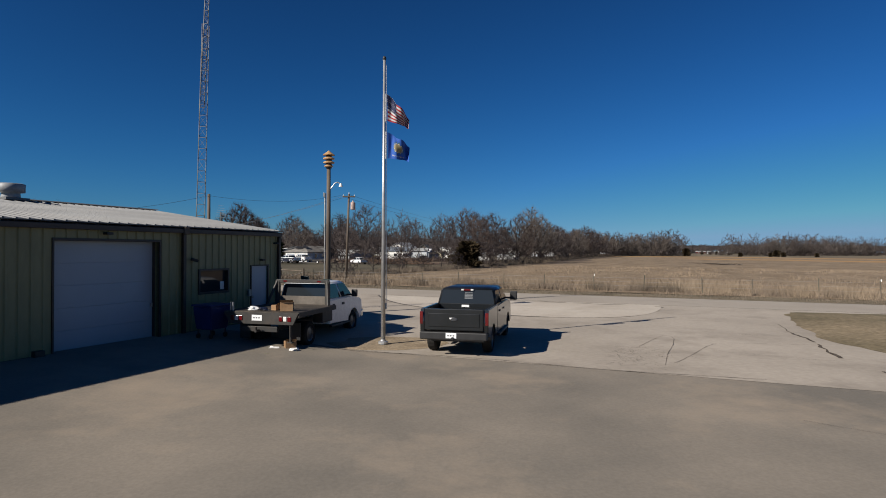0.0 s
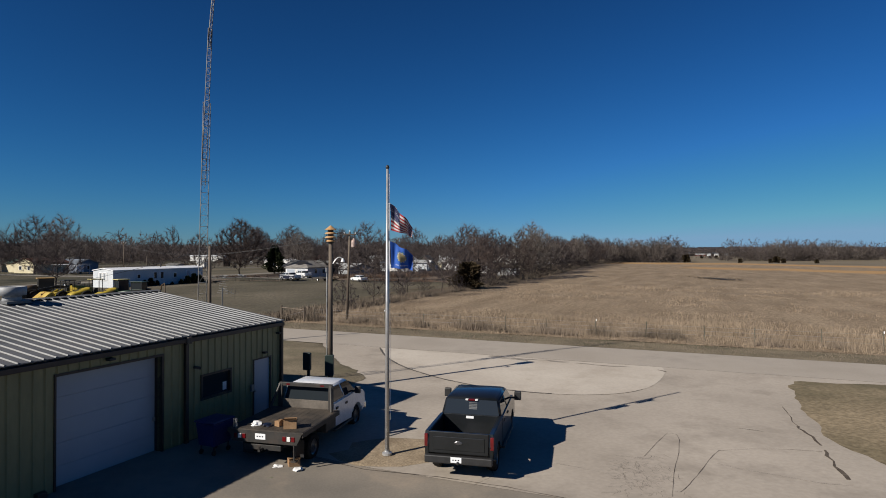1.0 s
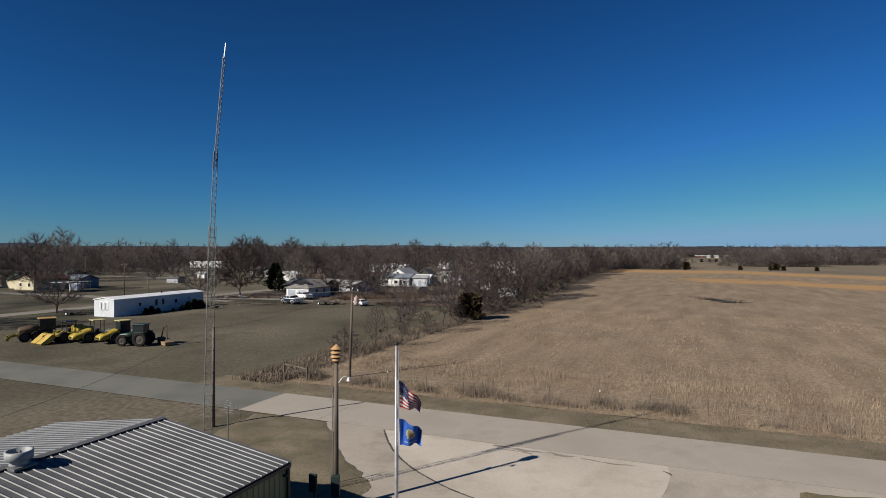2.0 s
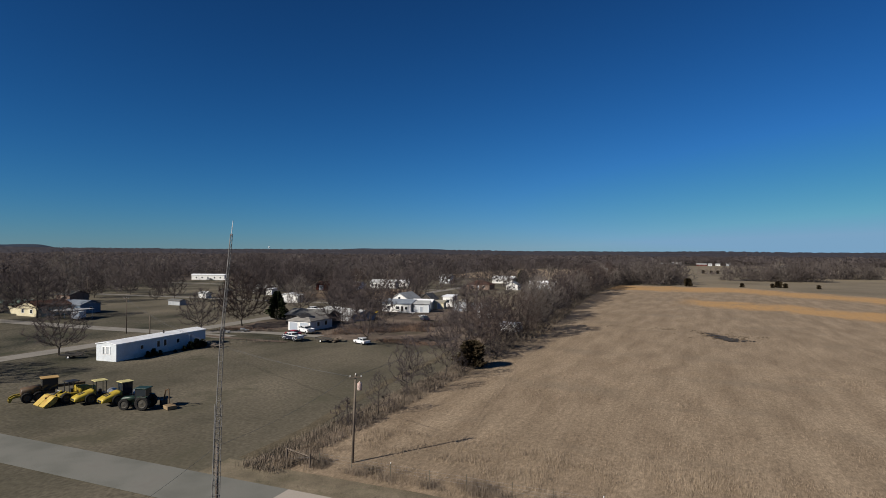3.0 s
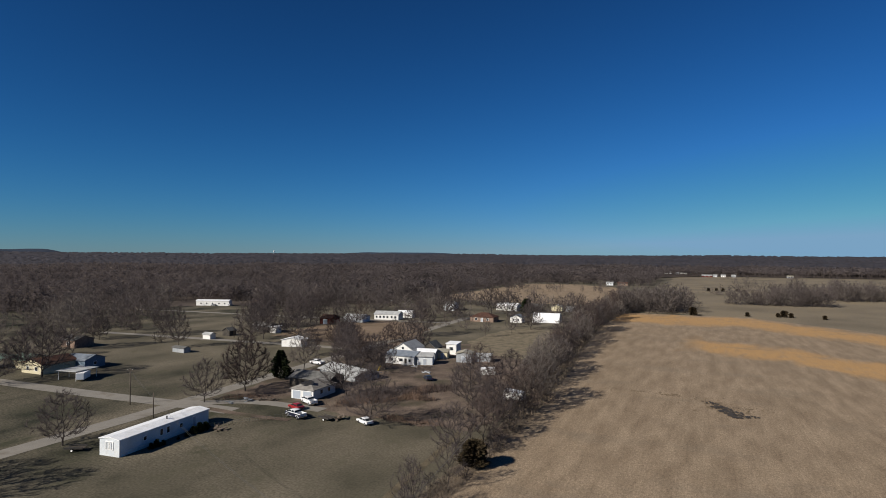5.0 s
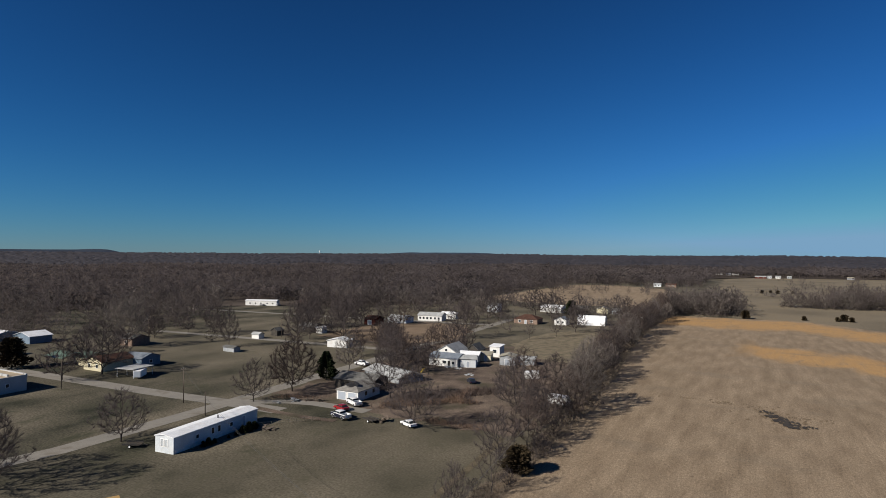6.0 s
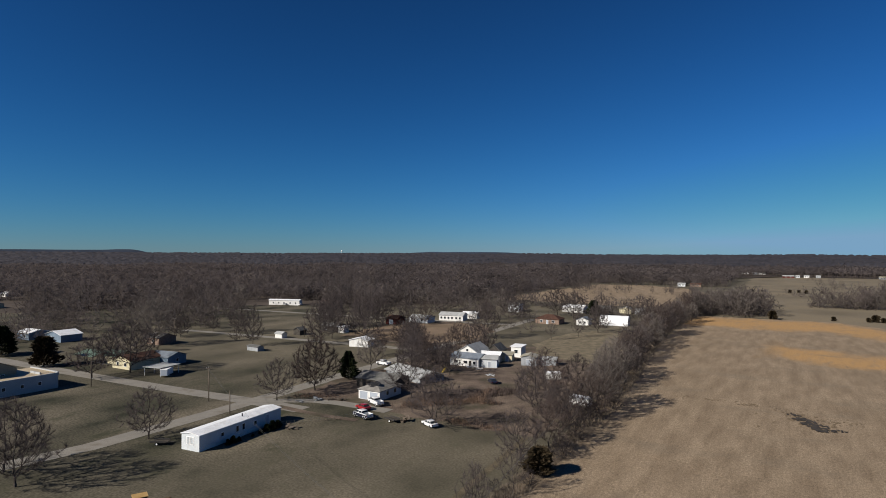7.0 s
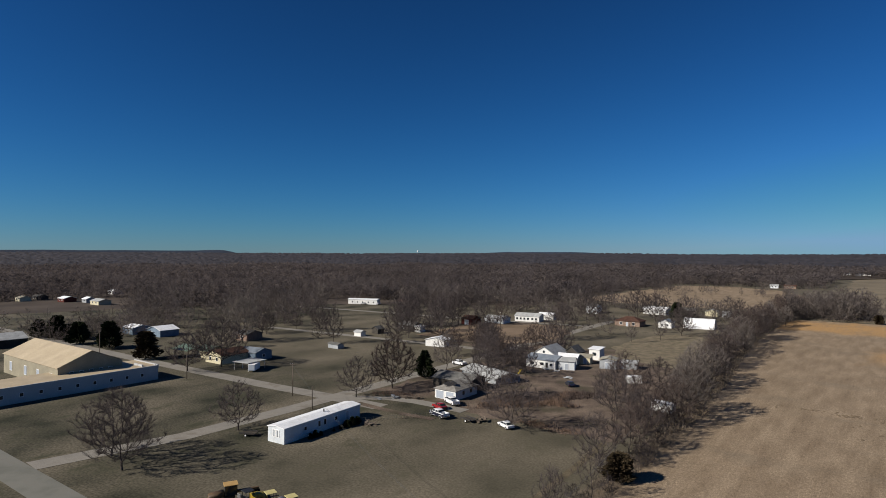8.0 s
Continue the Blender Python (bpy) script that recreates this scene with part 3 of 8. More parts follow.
wet = material("wet_hollow_reeds", (0.023, 0.018, 0.014), (0.054, 0.042, 0.028), 0.5, 0.8, fine=15, world_space=True)
damp = material("damp_trampled_grass", (0.139, 0.105, 0.068), (0.2, 0.148, 0.094), 0.3, 0.9, fine=12, world_space=True)
soft_cover("damp_grass", [(6, 161, 4.0, 4.0, 90, 0.35), (-14, 171.5, 5.0, 0.8, 30, 0.28), (-7, 170.5, 2.5, 0.8, 25, 0.3), (15, 163, 5.0, 1.6, 20, 0.25)], damp, "damp trampled grass round the wet hollow", "grass", 0.13, 8)
soft_cover("wet_hollow", [(3.6, 165.0, 0.7, 1.2, 14, 0.35), (5.0, 161.5, 0.7, 1.3, 22, 0.45), (6.2, 158.0, 0.6, 1.2, 26, 0.5), (7.4, 154.6, 0.6, 1.1, 24, 0.5), (9.3, 153.6, 0.9, 0.6, 18, 0.4), (8.4, 157.6, 0.8, 0.9, 14, 0.35), (11.4, 154.6, 0.9, 0.5, 8, 0.3)],
           wet, "dark wet hollow with reeds in the hay field", "hollow", 0.19, 7)
# streets of the town, on its grid
def even_strip(line, width, mat, label, up=0.05, name="street"):
    bm = bmesh.new()
    last = None
    for k, (a, b) in enumerate(line):
        a2, b2 = line[min(k + 1, len(line) - 1)]
        a1, b1 = line[max(k - 1, 0)]
        length = math.hypot(a2 - a1, b2 - b1)
        na, nb = -(b2 - b1) / length * width / 2, (a2 - a1) / length * width / 2
        pair = (lay(bm, a + na, b + nb, up), lay(bm, a - na, b - nb, up))
        if last:
            bm.faces.new((last[0], last[1], pair[1], pair[0]))
        last = pair
    solo(name, bm, mat, label, "street", "town streets", "structure")


even_strip([(-123.5, 41.6), (-122, 70), (-121.5, 100), (-122, 125), (-123, 180), (-124, 260), (-125, 330)], 5.6, M["street"], "worn grey street along the lawn")
even_strip([(-420, 112), (-300, 112), (-220, 112), (-180, 112), (-150, 112), (-122, 113), (-104, 113)], 5.6, M["street"], "worn grey cross street", 0.055)
even_strip([(-123, 113), (-108, 121), (-100, 122.5), (-84, 122)], 4.0, M["street"], "pale muddy drive to the ruined house", 0.085)
even_strip([(-112, 112.6), (-103, 111.6), (-94, 111.2), (-86, 111.8)], 2.2, M["litter"], "dark muddy strip beside the drive", 0.07, "verge")
even_strip([(-270, 204), (-215, 205), (-160, 206), (-122, 206)], 5.0, M["street"], "pale side street between lots", 0.062)
even_strip([(-420, 290), (-330, 300), (-230, 300), (-122, 300)], 5.0, M["street"], "far town street", 0.066)
bm = bmesh.new()
patch(bm, [(-185, 226), (-158, 222), (-132, 226), (-120, 240), (-122, 268), (-140, 296), (-170, 300), (-188, 280)], 0.07, 1.5, 0, 9)
solo("garden_plot", bm, M["dirt"], "bare reddish-brown garden plot", "plot", kind="structure")
bm = bmesh.new()
patch(bm, [(-215, 470), (-150, 455), (-90, 450), (-50, 470), (-52, 620), (-90, 720), (-140, 765), (-200, 760)], 0.08, 3, 0, 10)
solo("stubble_field", bm, stubble_mat, "brown stubble field behind the town", "field", kind="structure")
bm = bmesh.new()
patch(bm, [(-119, 126), (-100, 124.5), (-80, 121), (-60, 119), (-44, 118), (-43, 150), (-46, 200), (-54, 235), (-88, 232), (-117, 212)], 0.06, 1.5, 0, 12)
solo("dirt_yard", bm, M["litter"], "brown leaf-strewn back yard behind the houses", "plot", kind="structure")
bm = bmesh.new()
patch(bm, [(-176, 262), (-160, 228), (-152, 209), (-129, 210), (-112, 216), (-108, 236), (-130, 262), (-150, 280)], 0.035, 4, 0, 15)
solo("dirt_yard", bm, M["litter"], "brown littered lot among the bare trees", "plot", kind="structure")
pasture = material("grey_green_pasture", (0.131, 0.109, 0.077), (0.193, 0.162, 0.115), 0.02, 0.95, fine=60, bump=0.5, grain_amount=0.25,
                   stain=(0.185, 0.142, 0.085), stain_scale=0.02, stain_amount=0.5, world_space=True)
bm = bmesh.new()
patch(bm, [(-30, 410), (30, 404), (120, 300), (300, 60), (900, 60), (900, 1190), (300, 1190), (-35, 1180)], 0.04, 4, 0, 13)
solo("pasture", bm, pasture, "grey-green pasture beyond the hay field", "field", kind="structure")

bm = bmesh.new()
patch(bm, [(-80, 214), (-56, 206), (-50, 240), (-52, 300), (-72, 306), (-88, 280), (-90, 238)], 0.09, 1.5, 0, 16)
solo("back_meadow", bm, M["verge"], "open tan meadow behind the sheds", "grass", kind="structure")
track_mat = material("worn_lawn_track", (0.077, 0.064, 0.042), (0.123, 0.1, 0.066), 0.3, 0.95, bump=0.8, fine=12, grain_amount=0.3, world_space=True)
even_strip([(-40.6, 46), (-40.6, 52), (-41.1, 58), (-43.2, 70), (-44.6, 85), (-45.0, 100), (-46, 118)], 1.5, track_mat, "worn wheel track along the hedgerow", 0.03, "wheel_track")

# ---- trees ----
def crown_points(r, count, tall, reach, low, blunt):
    """Places inside a lumpy crown that the branches grow towards, more of them near its rim."""
    ph = r.uniform(0, 6.28, 6)
    f, t = r.uniform(0, 1, count) ** 0.85, r.uniform(0, 2 * np.pi, count)
    edge = np.sin(np.pi * np.clip(0.06 + 0.94 * f, 0, 1) ** blunt) ** 0.6
    edge *= 1 + 0.16 * np.sin(2 * t + ph[0]) * np.sin(3 * f + ph[1]) + 0.14 * np.sin(3 * t + ph[2] + 5 * f) + 0.1 * np.sin(7 * t + ph[3] + 9 * f)
    rad = reach * edge * r.uniform(0.02, 1, count) ** 0.42
    top = tall * (1 + 0.05 * np.sin(3 * t + ph[4]))
    return np.stack([rad * np.cos(t), rad * np.sin(t), low * tall + (top - low * tall) * f], -1)


def grow_tree(seed, tall, reach, low=0.2, blunt=0.8, count=620, step=0.031, stems=1, tip=0.0125):
    """A branching skeleton that fills its crown: places, parents and radii of its joints."""
    r = np.random.default_rng(seed)
    goal = crown_points(r, count, tall, reach, low, blunt)
    d = tall * step
    at, up = [], []
    for s in range(stems):
        p = np.array([0.0, 0.0, -0.1]) if stems == 1 else np.array([*r.normal(0, 0.25, 2), -0.1])
        lean = np.array([*r.normal(0, 0.07 if stems == 1 else 0.4, 2), 1.0])
        last = -1
        while p[2] < tall * low * (0.85 if stems == 1 else 0.3):
            at.append(p)
            up.append(last)
            last = len(at) - 1
            p = p + d * (lean + r.normal(0, 0.08, 3)) / np.linalg.norm(lean)
    at = np.array(at)
    near = np.full(len(goal), 1e9)
    who = np.zeros(len(goal), int)
    fresh, alive = 0, np.ones(len(goal), bool)
    for _ in range(140):
        gap = np.linalg.norm(goal[:, None] - at[None, fresh:], axis=2)
        k = gap.argmin(1)
        closer = gap[np.arange(len(goal)), k] < near
        near[closer], who[closer] = gap[np.arange(len(goal)), k][closer], k[closer] + fresh
        alive &= near > d * 1.7
        if not alive.any():
            break
        fresh = len(at)
        pull = np.zeros((len(at), 3))
        np.add.at(pull, who[alive], (goal[alive] - at[who[alive]]) / near[alive][:, None])
        sel = np.unique(who[alive])
        way = pull[sel] / (np.linalg.norm(pull[sel], axis=1)[:, None] + 1e-6) + r.normal(0, 0.14, (len(sel), 3)) + np.array([0, 0, 0.06])
        at = np.concatenate([at, at[sel] + d * way / np.linalg.norm(way, axis=1)[:, None]])
        up.extend(sel)
    up = np.array(up)
    for _ in range(3):                                 # ease the kinks out of the limbs
        kids, total = np.zeros(len(at)), np.zeros(at.shape)
        has = up >= 0
        np.add.at(kids, up[has], 1)
        np.add.at(total, up[has], at[has])
        mid = has & (kids > 0)
        at[mid] = 0.4 * at[mid] + 0.3 * at[up[mid]] + 0.3 * total[mid] / kids[mid][:, None]
    load = np.zeros(len(at))
    leaf = np.ones(len(at), bool)
    leaf[up[up >= 0]] = False
    load[leaf] = 1.0
    for k in range(len(at) - 1, -1, -1):
        if up[k] >= 0:
            load[up[k]] += load[k]
    return at, up, tip * load ** 0.455, r


def blades(p, q, width, r):
    """Thin tapering slips from p to q, turned at random about their length."""
    way = (q - p) / (np.linalg.norm(q - p, axis=1)[:, None] + 1e-9)
    side = np.cross(way, r.normal(0, 1, p.shape))
    side *= (width / (np.linalg.norm(side, axis=1) + 1e-9))[:, None] * 0.5
    return np.stack([p + side, p - side, q], 1)


def twigs_on(at, up, radius, r, each, length, width, limit, rise):
    """Twigs that leave the thin branches outwards and upwards."""
    thin = np.flatnonzero((radius < limit) & (up >= 0))
    k = np.repeat(thin, each)
    p = at[up[k]] + (at[k] - at[up[k]]) * r.uniform(0, 1, len(k))[:, None]
    way = (at[k] - at[up[k]]) / np.linalg.norm(at[k] - at[up[k]], axis=1)[:, None]
    way = way + r.normal(0, 0.42, p.shape) + np.array([0, 0, rise])
    way /= np.linalg.norm(way, axis=1)[:, None]
    return blades(p, p + way * (length * r.uniform(0.45, 1.2, len(k)))[:, None], width * r.uniform(0.6, 1.4, len(k)), r)


def limb(bm, p, q, r0, r1, sides):
    """A tapering length of wood; gives its two rings."""
    way = (q - p).normalized()
    side = way.orthogonal().normalized()
    over = way.cross(side)
    turns = [2 * math.pi * k / sides for k in range(sides)]
    rings = [[bm.verts.new(c + r * (math.cos(t) * side + math.sin(t) * over)) for t in turns] for c, r in ((p, r0), (q, r1))]
    for k in range(sides):
        n = (k + 1) % sides
        bm.faces.new((rings[0][k], rings[0][n], rings[1][n], rings[1][k]))
    return rings


def bare_tree(seed, tall=12.0, reach=5.0, twigs=16, low=0.2, blunt=0.8, count=620, stems=1, rise=0.55, thick=1.0, tip=0.0125):
    """Meshes of a leafless tree: a trunk with its limbs, and a crown of branches and twigs."""
    at, up, radius, r = grow_tree(seed, tall, reach, low, blunt, count, stems=stems, tip=tip)
    wood = bmesh.new()
    stout = np.flatnonzero((radius > 0.04) & (up >= 0))
    tops = {}
    for k in stout:
        r0 = min(radius[up[k]], radius[k] * 1.25)
        if at[up[k]][2] < 0.3:
            r0 *= 1.35
        sides = 7 if radius[k] > 0.11 else 4 if radius[k] > 0.055 else 3
        foot, tops[k] = limb(wood, Vector(at[up[k]]), Vector(at[k]), float(r0), float(radius[k]), sides)
        joint = tops.get(up[k], tops.get("root"))      # each limb grows out of the one below it
        if joint:
            wood.faces.new((joint[0], foot[0], foot[1]))
        tops.setdefault("root", foot)
    fine = np.flatnonzero((radius <= 0.04) & (up >= 0))
    p, q = at[up[fine]], at[fine]
    q = q + (q - p) * 0.25
    slips = blades(p, q, np.maximum(radius[fine] * 2.0, 0.03 * thick), r)
    spray = twigs_on(at, up, radius, r, twigs, tall * 0.115, 0.024 * thick, 0.05, rise)
    verts = np.concatenate([slips, spray]).reshape(-1, 3)
    return wood, verts, np.arange(len(verts)).reshape(-1, 3)


def tree_model(seed, label, twig_mat, **kw):
    wood, verts, faces = bare_tree(seed, **kw)
    t = thing("tree", (0, 0, 0), 0, label, "tree", "bare trees")
    part("trunk", wood, M["bark"], t)
    c = new("crown", from_arrays("crown", verts, faces, twig_mat))
    c.parent = t
    return t


def cedar_model(seed, tall, radius, mat, label, blunt=0.6):
    rng = random.Random(seed)
    t = thing("cedar_tree", (0, 0, 0), 0, label, "tree", "cedars")
    bm = bmesh.new()
    tube(bm, (0, 0, -0.1), (0, 0, tall * 0.9), tall * 0.025, 0.02, 6)
    part("trunk", bm, M["bark"], t)
    vs = []
    lumps = [(rng.uniform(0, 6.28), rng.uniform(0.1, 0.9), rng.uniform(0.6, 1.25)) for _ in range(40)]
    for _ in range(3600):
        f = rng.random() ** 0.8
        z = tall * (0.06 + 0.94 * f)
        turn = rng.uniform(0, 6.28)
        grow = 1.0
        for lt, lf, ls in lumps:
            d = abs((turn - lt + math.pi) % (2 * math.pi) - math.pi)
            if d < 0.5 and abs(f - lf) < 0.13:
                grow *= ls
        r = radius * min(1.0, 0.55 + f * 3.2) * (1 - f) ** blunt * grow * rng.uniform(0.45, 1.05)
        p = Vector((r * math.cos(turn), r * math.sin(turn), z))
        out = Vector((math.cos(turn), math.sin(turn), rng.uniform(-0.2, 0.9))).normalized()
        side = out.orthogonal().normalized()
        side.rotate(Matrix.Rotation(rng.uniform(0, 6.28), 3, out))
        s = rng.uniform(0.18, 0.42) * radius / 2.2
        vs += [p + side * s * 0.5, p - side * s * 0.5, p + out * s * 1.5]
    verts = np.array([tuple(v) for v in vs])
    c = new("crown", from_arrays("crown", verts, np.arange(len(verts)).reshape(-1, 3), mat))
    c.parent = t
    return t


rng = random.Random(21)
MODELS = {
    "tall": [tree_model(k, "tall bare grey-brown deciduous tree", M["twig"], tall=14, reach=5.6, low=0.16, blunt=0.72) for k in (1, 2, 3, 4)],
    "open": [tree_model(k, "bare spreading yard tree with a short trunk", M["twig"], tall=12, reach=6.2, low=0.15, blunt=0.8, tip=0.0155, twigs=13) for k in (11, 12, 13)],
    "thin": [tree_model(k, "slender bare young tree with open limbs", M["twig"], tall=9, reach=2.9, low=0.2, blunt=0.7, count=260, twigs=9, tip=0.012, thick=0.7) for k in (21, 22)],
    "russet": [tree_model(k, "broad bare tree with dense reddish-brown twigs", M["twig_brown"], tall=12, reach=6.0, low=0.14, count=760, twigs=16, thick=1.3) for k in (31,)],
    "pale": [tree_model(k, "bare tree with pale silvery twigs", M["twig_pale"], tall=13, reach=5.4, low=0.18, blunt=0.72) for k in (41, 42)],
    "brown": [tree_model(k, "bare tree with fine brownish twigs", M["twig_brown"], tall=13, reach=5.8, low=0.13, blunt=0.75, twigs=14) for k in (81, 82)],
    "pear": [tree_model(k, "bare upright ornamental pear tree", M["twig"], tall=12, reach=3.6, low=0.14, blunt=0.7, twigs=12, rise=0.6) for k in (51,)],
    "shrub": [tree_model(k, "low bare thicket of grey shrubs", M["twig"], tall=4, reach=2.4, low=0.06, count=220, twigs=9, stems=4, tip=0.007, thick=0.7) for k in (61, 62)],
}
MODELS["cedar"] = [cedar_model(71, 6.0, 3.3, M["cedar_warm"], "squat round dark cedar with a bronze tint", 0.3)]
MODELS["spruce"] = [cedar_model(72, 9.0, 3.7, M["cedar"], "dark conical evergreen in a yard", 0.7)]
MODELS["bronze"] = [cedar_model(74, 11.0, 5.2, M["cedar_warm"], "broad bronze-tinted evergreen beside the street", 0.4)]
MODELS["juniper"] = [cedar_model(73, 11.0, 5.6, M["cedar"], "broad dark evergreen beside the street", 0.45)]
TALL = {"tall": 14, "open": 12, "thin": 9, "russet": 12, "pale": 13, "brown": 13, "pear": 11, "shrub": 4, "cedar": 6, "spruce": 9, "juniper": 11, "bronze": 11}
unused = {id(t): t for some in MODELS.values() for t in some}


def plant(kind, a, b, tall):
    """Plants a tree on the town's grid; the first of each model is used where it stands, the rest are copies."""
    model = rng.choice(MODELS[kind])
    x, y = W(a, b)
    s = tall / TALL[kind]
    m = Matrix.Translation((x, y, height(a, b))) @ Matrix.Rotation(rng.uniform(0, 6.28), 4, "Z") @ Matrix.Diagonal((s * rng.uniform(0.9, 1.1), s * rng.uniform(0.9, 1.1), s, 1))
    if unused.pop(id(model), None):
        model.matrix_basis = m
        return model
    ob = copy_thing(model, Matrix())
    ob.matrix_basis = m
    return ob


def hedge_line(b):
    """How far across the grid the hedgerow stands at b metres along it."""
    return -39.5 - 10.0 * smooth(137, 310, b) + 2.0 * smooth(320, 400, b)


# the hedgerow between lawn and field: young trees first, then a dense belt
for kind, a, b, tall in (("thin", -36.6, 65.5, 5.5), ("thin", -38.3, 77, 8.5), ("thin", -40, 82, 6.5), ("thin", -36.9, 88, 9.0), ("cedar", -36.1, 98.5, 4.6),
                         ("open", -42.0, 104, 9.4), ("brown", -39.5, 113, 10.2), ("open", -40.5, 122, 10.4), ("brown", -42, 131, 11.4)):
    plant(kind, a, b, tall)
b = 137.0
while b < 402:
    plant(rng.choice(("tall", "brown", "open", "brown", "pale")), hedge_line(b) + rng.gauss(0, 2.2), b, rng.uniform(9.2, 13.6) + (b - 137) * 0.008)
    b += rng.uniform(7.0, 10.5)
b = 60.0
while b < 400:
    plant("shrub", hedge_line(b) + rng.gauss(0, 1.6) + 1.5, b, rng.uniform(1.4, 3.2) if b < 100 else rng.uniform(2.5, 5.0))
    b += rng.uniform(5.0, 9.5)
# trees of the town
for kind, a, b, tall in (
        ("brown", -54, 152, 13), ("open", -50, 168, 9.5), ("tall", -250, 206, 9), ("tall", -180, 280, 13), ("brown", -171, 284, 12), ("open", -190, 270, 14), ("tall", -203, 284, 15), ("brown", -150, 318, 12), ("open", -140, 300, 11), ("brown", -126, 196, 11), ("brown", -140, 212, 10.5), ("tall", -128, 205, 10), ("brown", -108, 200, 11), ("brown", -120, 228, 10), ("tall", -100, 215, 10), ("open", -146, 232, 10), ("brown", -133, 186, 10), ("brown", -106, 176, 9.5), ("brown", -112, 186, 11), ("open", -247, 185, 9.5), ("open", -190, 110, 13),
        ("russet", -115.5, 130.6, 15.0), ("spruce", -117.6, 148.2, 8.2), ("open", -116.6, 116.8, 10.6), ("pale", -117.9, 160.4, 12.6), ("open", -116.4, 79.4, 10.6),
        ("open", -66.7, 115.2, 12.4), ("open", -86.5, 136.5, 12.3), ("open", -188, 121.5, 16.5), ("pale", -234.2, 162.2, 20.0), ("pear", -196.8, 183, 15), ("tall", -173.2, 198.8, 18.0),
        ("juniper", -263.7, 117.7, 10.5), ("bronze", -225.9, 113.8, 9.8), ("juniper", -287, 114.2, 9.0), ("juniper", -312.4, 116.1, 10.0), ("juniper", -323.7, 112.1, 8.0), ("juniper", -300, 121, 7.5), ("open", -160.8, 214.4, 17.5), ("open", -117.6, 248.6, 17), ("open", -205, 128, 13.0),
        ("open", -108.5, 50.5, 14.0), ("open", -118, 53, 12.4), ("shrub", -215, 190, 6), ("shrub", -190, 232, 6.5), ("open", -253, 187, 13.0), ("open", -222, 150, 9.4),
        ("tall", -98, 172, 11.2), ("open", -105, 166, 11.2), ("tall", -111, 176, 13.0), ("open", -92, 168, 10.6), ("tall", -120, 190, 14.2), ("open", -130, 205, 11.8), ("tall", -101, 205, 13.0),
        ("thin", -60, 150, 8.3), ("shrub", -78, 140, 3.2),
        ("open", -50, 135, 13.0), ("thin", -88, 256, 9.4), ("thin", -80, 270, 10.6), ("open", -76, 290, 13.0),
        ("tall", -205, 245, 17.7), ("tall", -214, 255, 18.9), ("tall", -196, 262, 16.5), ("open", -180, 215, 16.5), ("tall", -183, 240, 15.3), ("tall", -236, 210, 15.3), ("pear", -228, 205, 9),
        ("tall", -140, 330, 16.5), ("tall", -128, 318, 15.3), ("open", -105, 345, 16.5), ("tall", -90, 350, 15.3), ("tall", -60, 340, 15.3), ("juniper", -100, 372, 9), ("open", -72, 372, 14.2), ("open", -120, 360, 17.7)):
    plant(kind, a, b, tall)
for a, b, tall in ((29, 412, 2.6), (46, 415, 2.6), (49.5, 417, 4.0), (53, 415, 2.8), (70, 412, 2.4), (-2, 405, 5.0), (12, 690, 3.5), (20, 700, 3), (26, 690, 3.5), (40, 700, 3)):
    plant("cedar", a, b, tall)
for _ in range(14):
    plant("thin", rng.uniform(-190, -60), rng.uniform(600, 625), rng.uniform(7, 12))

# ---- the far woods: trees past counting ----
nrng = np.random.default_rng(5)


def wooded(a, b):
    r = np.hypot(a, b)
    left = (a < -215) & (r > 455) & ~((-a > 2.0 * b) & (r < 575)) & ~((a > -372) & (a < -300) & (b > 300) & (b < 356))
    back = (a < -50) & (b > 770)
    band = (b > 1190)
    edge = (a < -40) & (a > -215) & (b > 400) & (b < 445) & (nrng.random(a.shape) < 0.1)
    return left | back | band | edge


def lot_tree(k):
    """A tree of the wooded lots, one metre tall: limbs, branches and twigs that fill a dome."""
    at, up, radius, r = grow_tree(300 + k, 1.0, 0.42 + 0.03 * (k % 3), 0.14, 0.75, 125, 0.06, tip=0.0018)
    k = np.flatnonzero(up >= 0)
    limbs = blades(at[up[k]], at[k] + (at[k] - at[up[k]]) * 0.2, np.maximum(radius[k] * 2.0, 0.0045), r)
    return np.concatenate([limbs, twigs_on(at, up, radius, r, 3, 0.125, 0.012, 0.008, 0.5)])


def far_tree(k, sprays, size, low=0.1):
    """A far tree one metre tall: a stem and sprays of twigs that lie over a lumpy dome."""
    r = np.random.default_rng(100 + k)
    stem = blades(np.zeros((2, 3)), np.array([[0.0, 0.0, 0.75]] * 2), np.full(2, 0.03), r)
    p = crown_points(r, sprays, 1.0, 0.4, low, 0.75 if low < 0.3 else 1.3)
    out = p - np.array([0, 0, 0.42])
    out /= np.linalg.norm(out, axis=1)[:, None]
    face = out + r.normal(0, 0.38, p.shape)
    along = np.cross(face, r.normal(0, 1, p.shape))
    along /= np.linalg.norm(along, axis=1)[:, None]
    across = np.cross(face, along)
    across /= np.linalg.norm(across, axis=1)[:, None]
    s = size * r.uniform(0.6, 1.4, sprays)[:, None]
    return np.concatenate([stem, np.stack([p - along * s * 0.5 + across * s * 0.2, p - along * s * 0.5 - across * s * 0.2, p + along * s * 0.8], 1)])


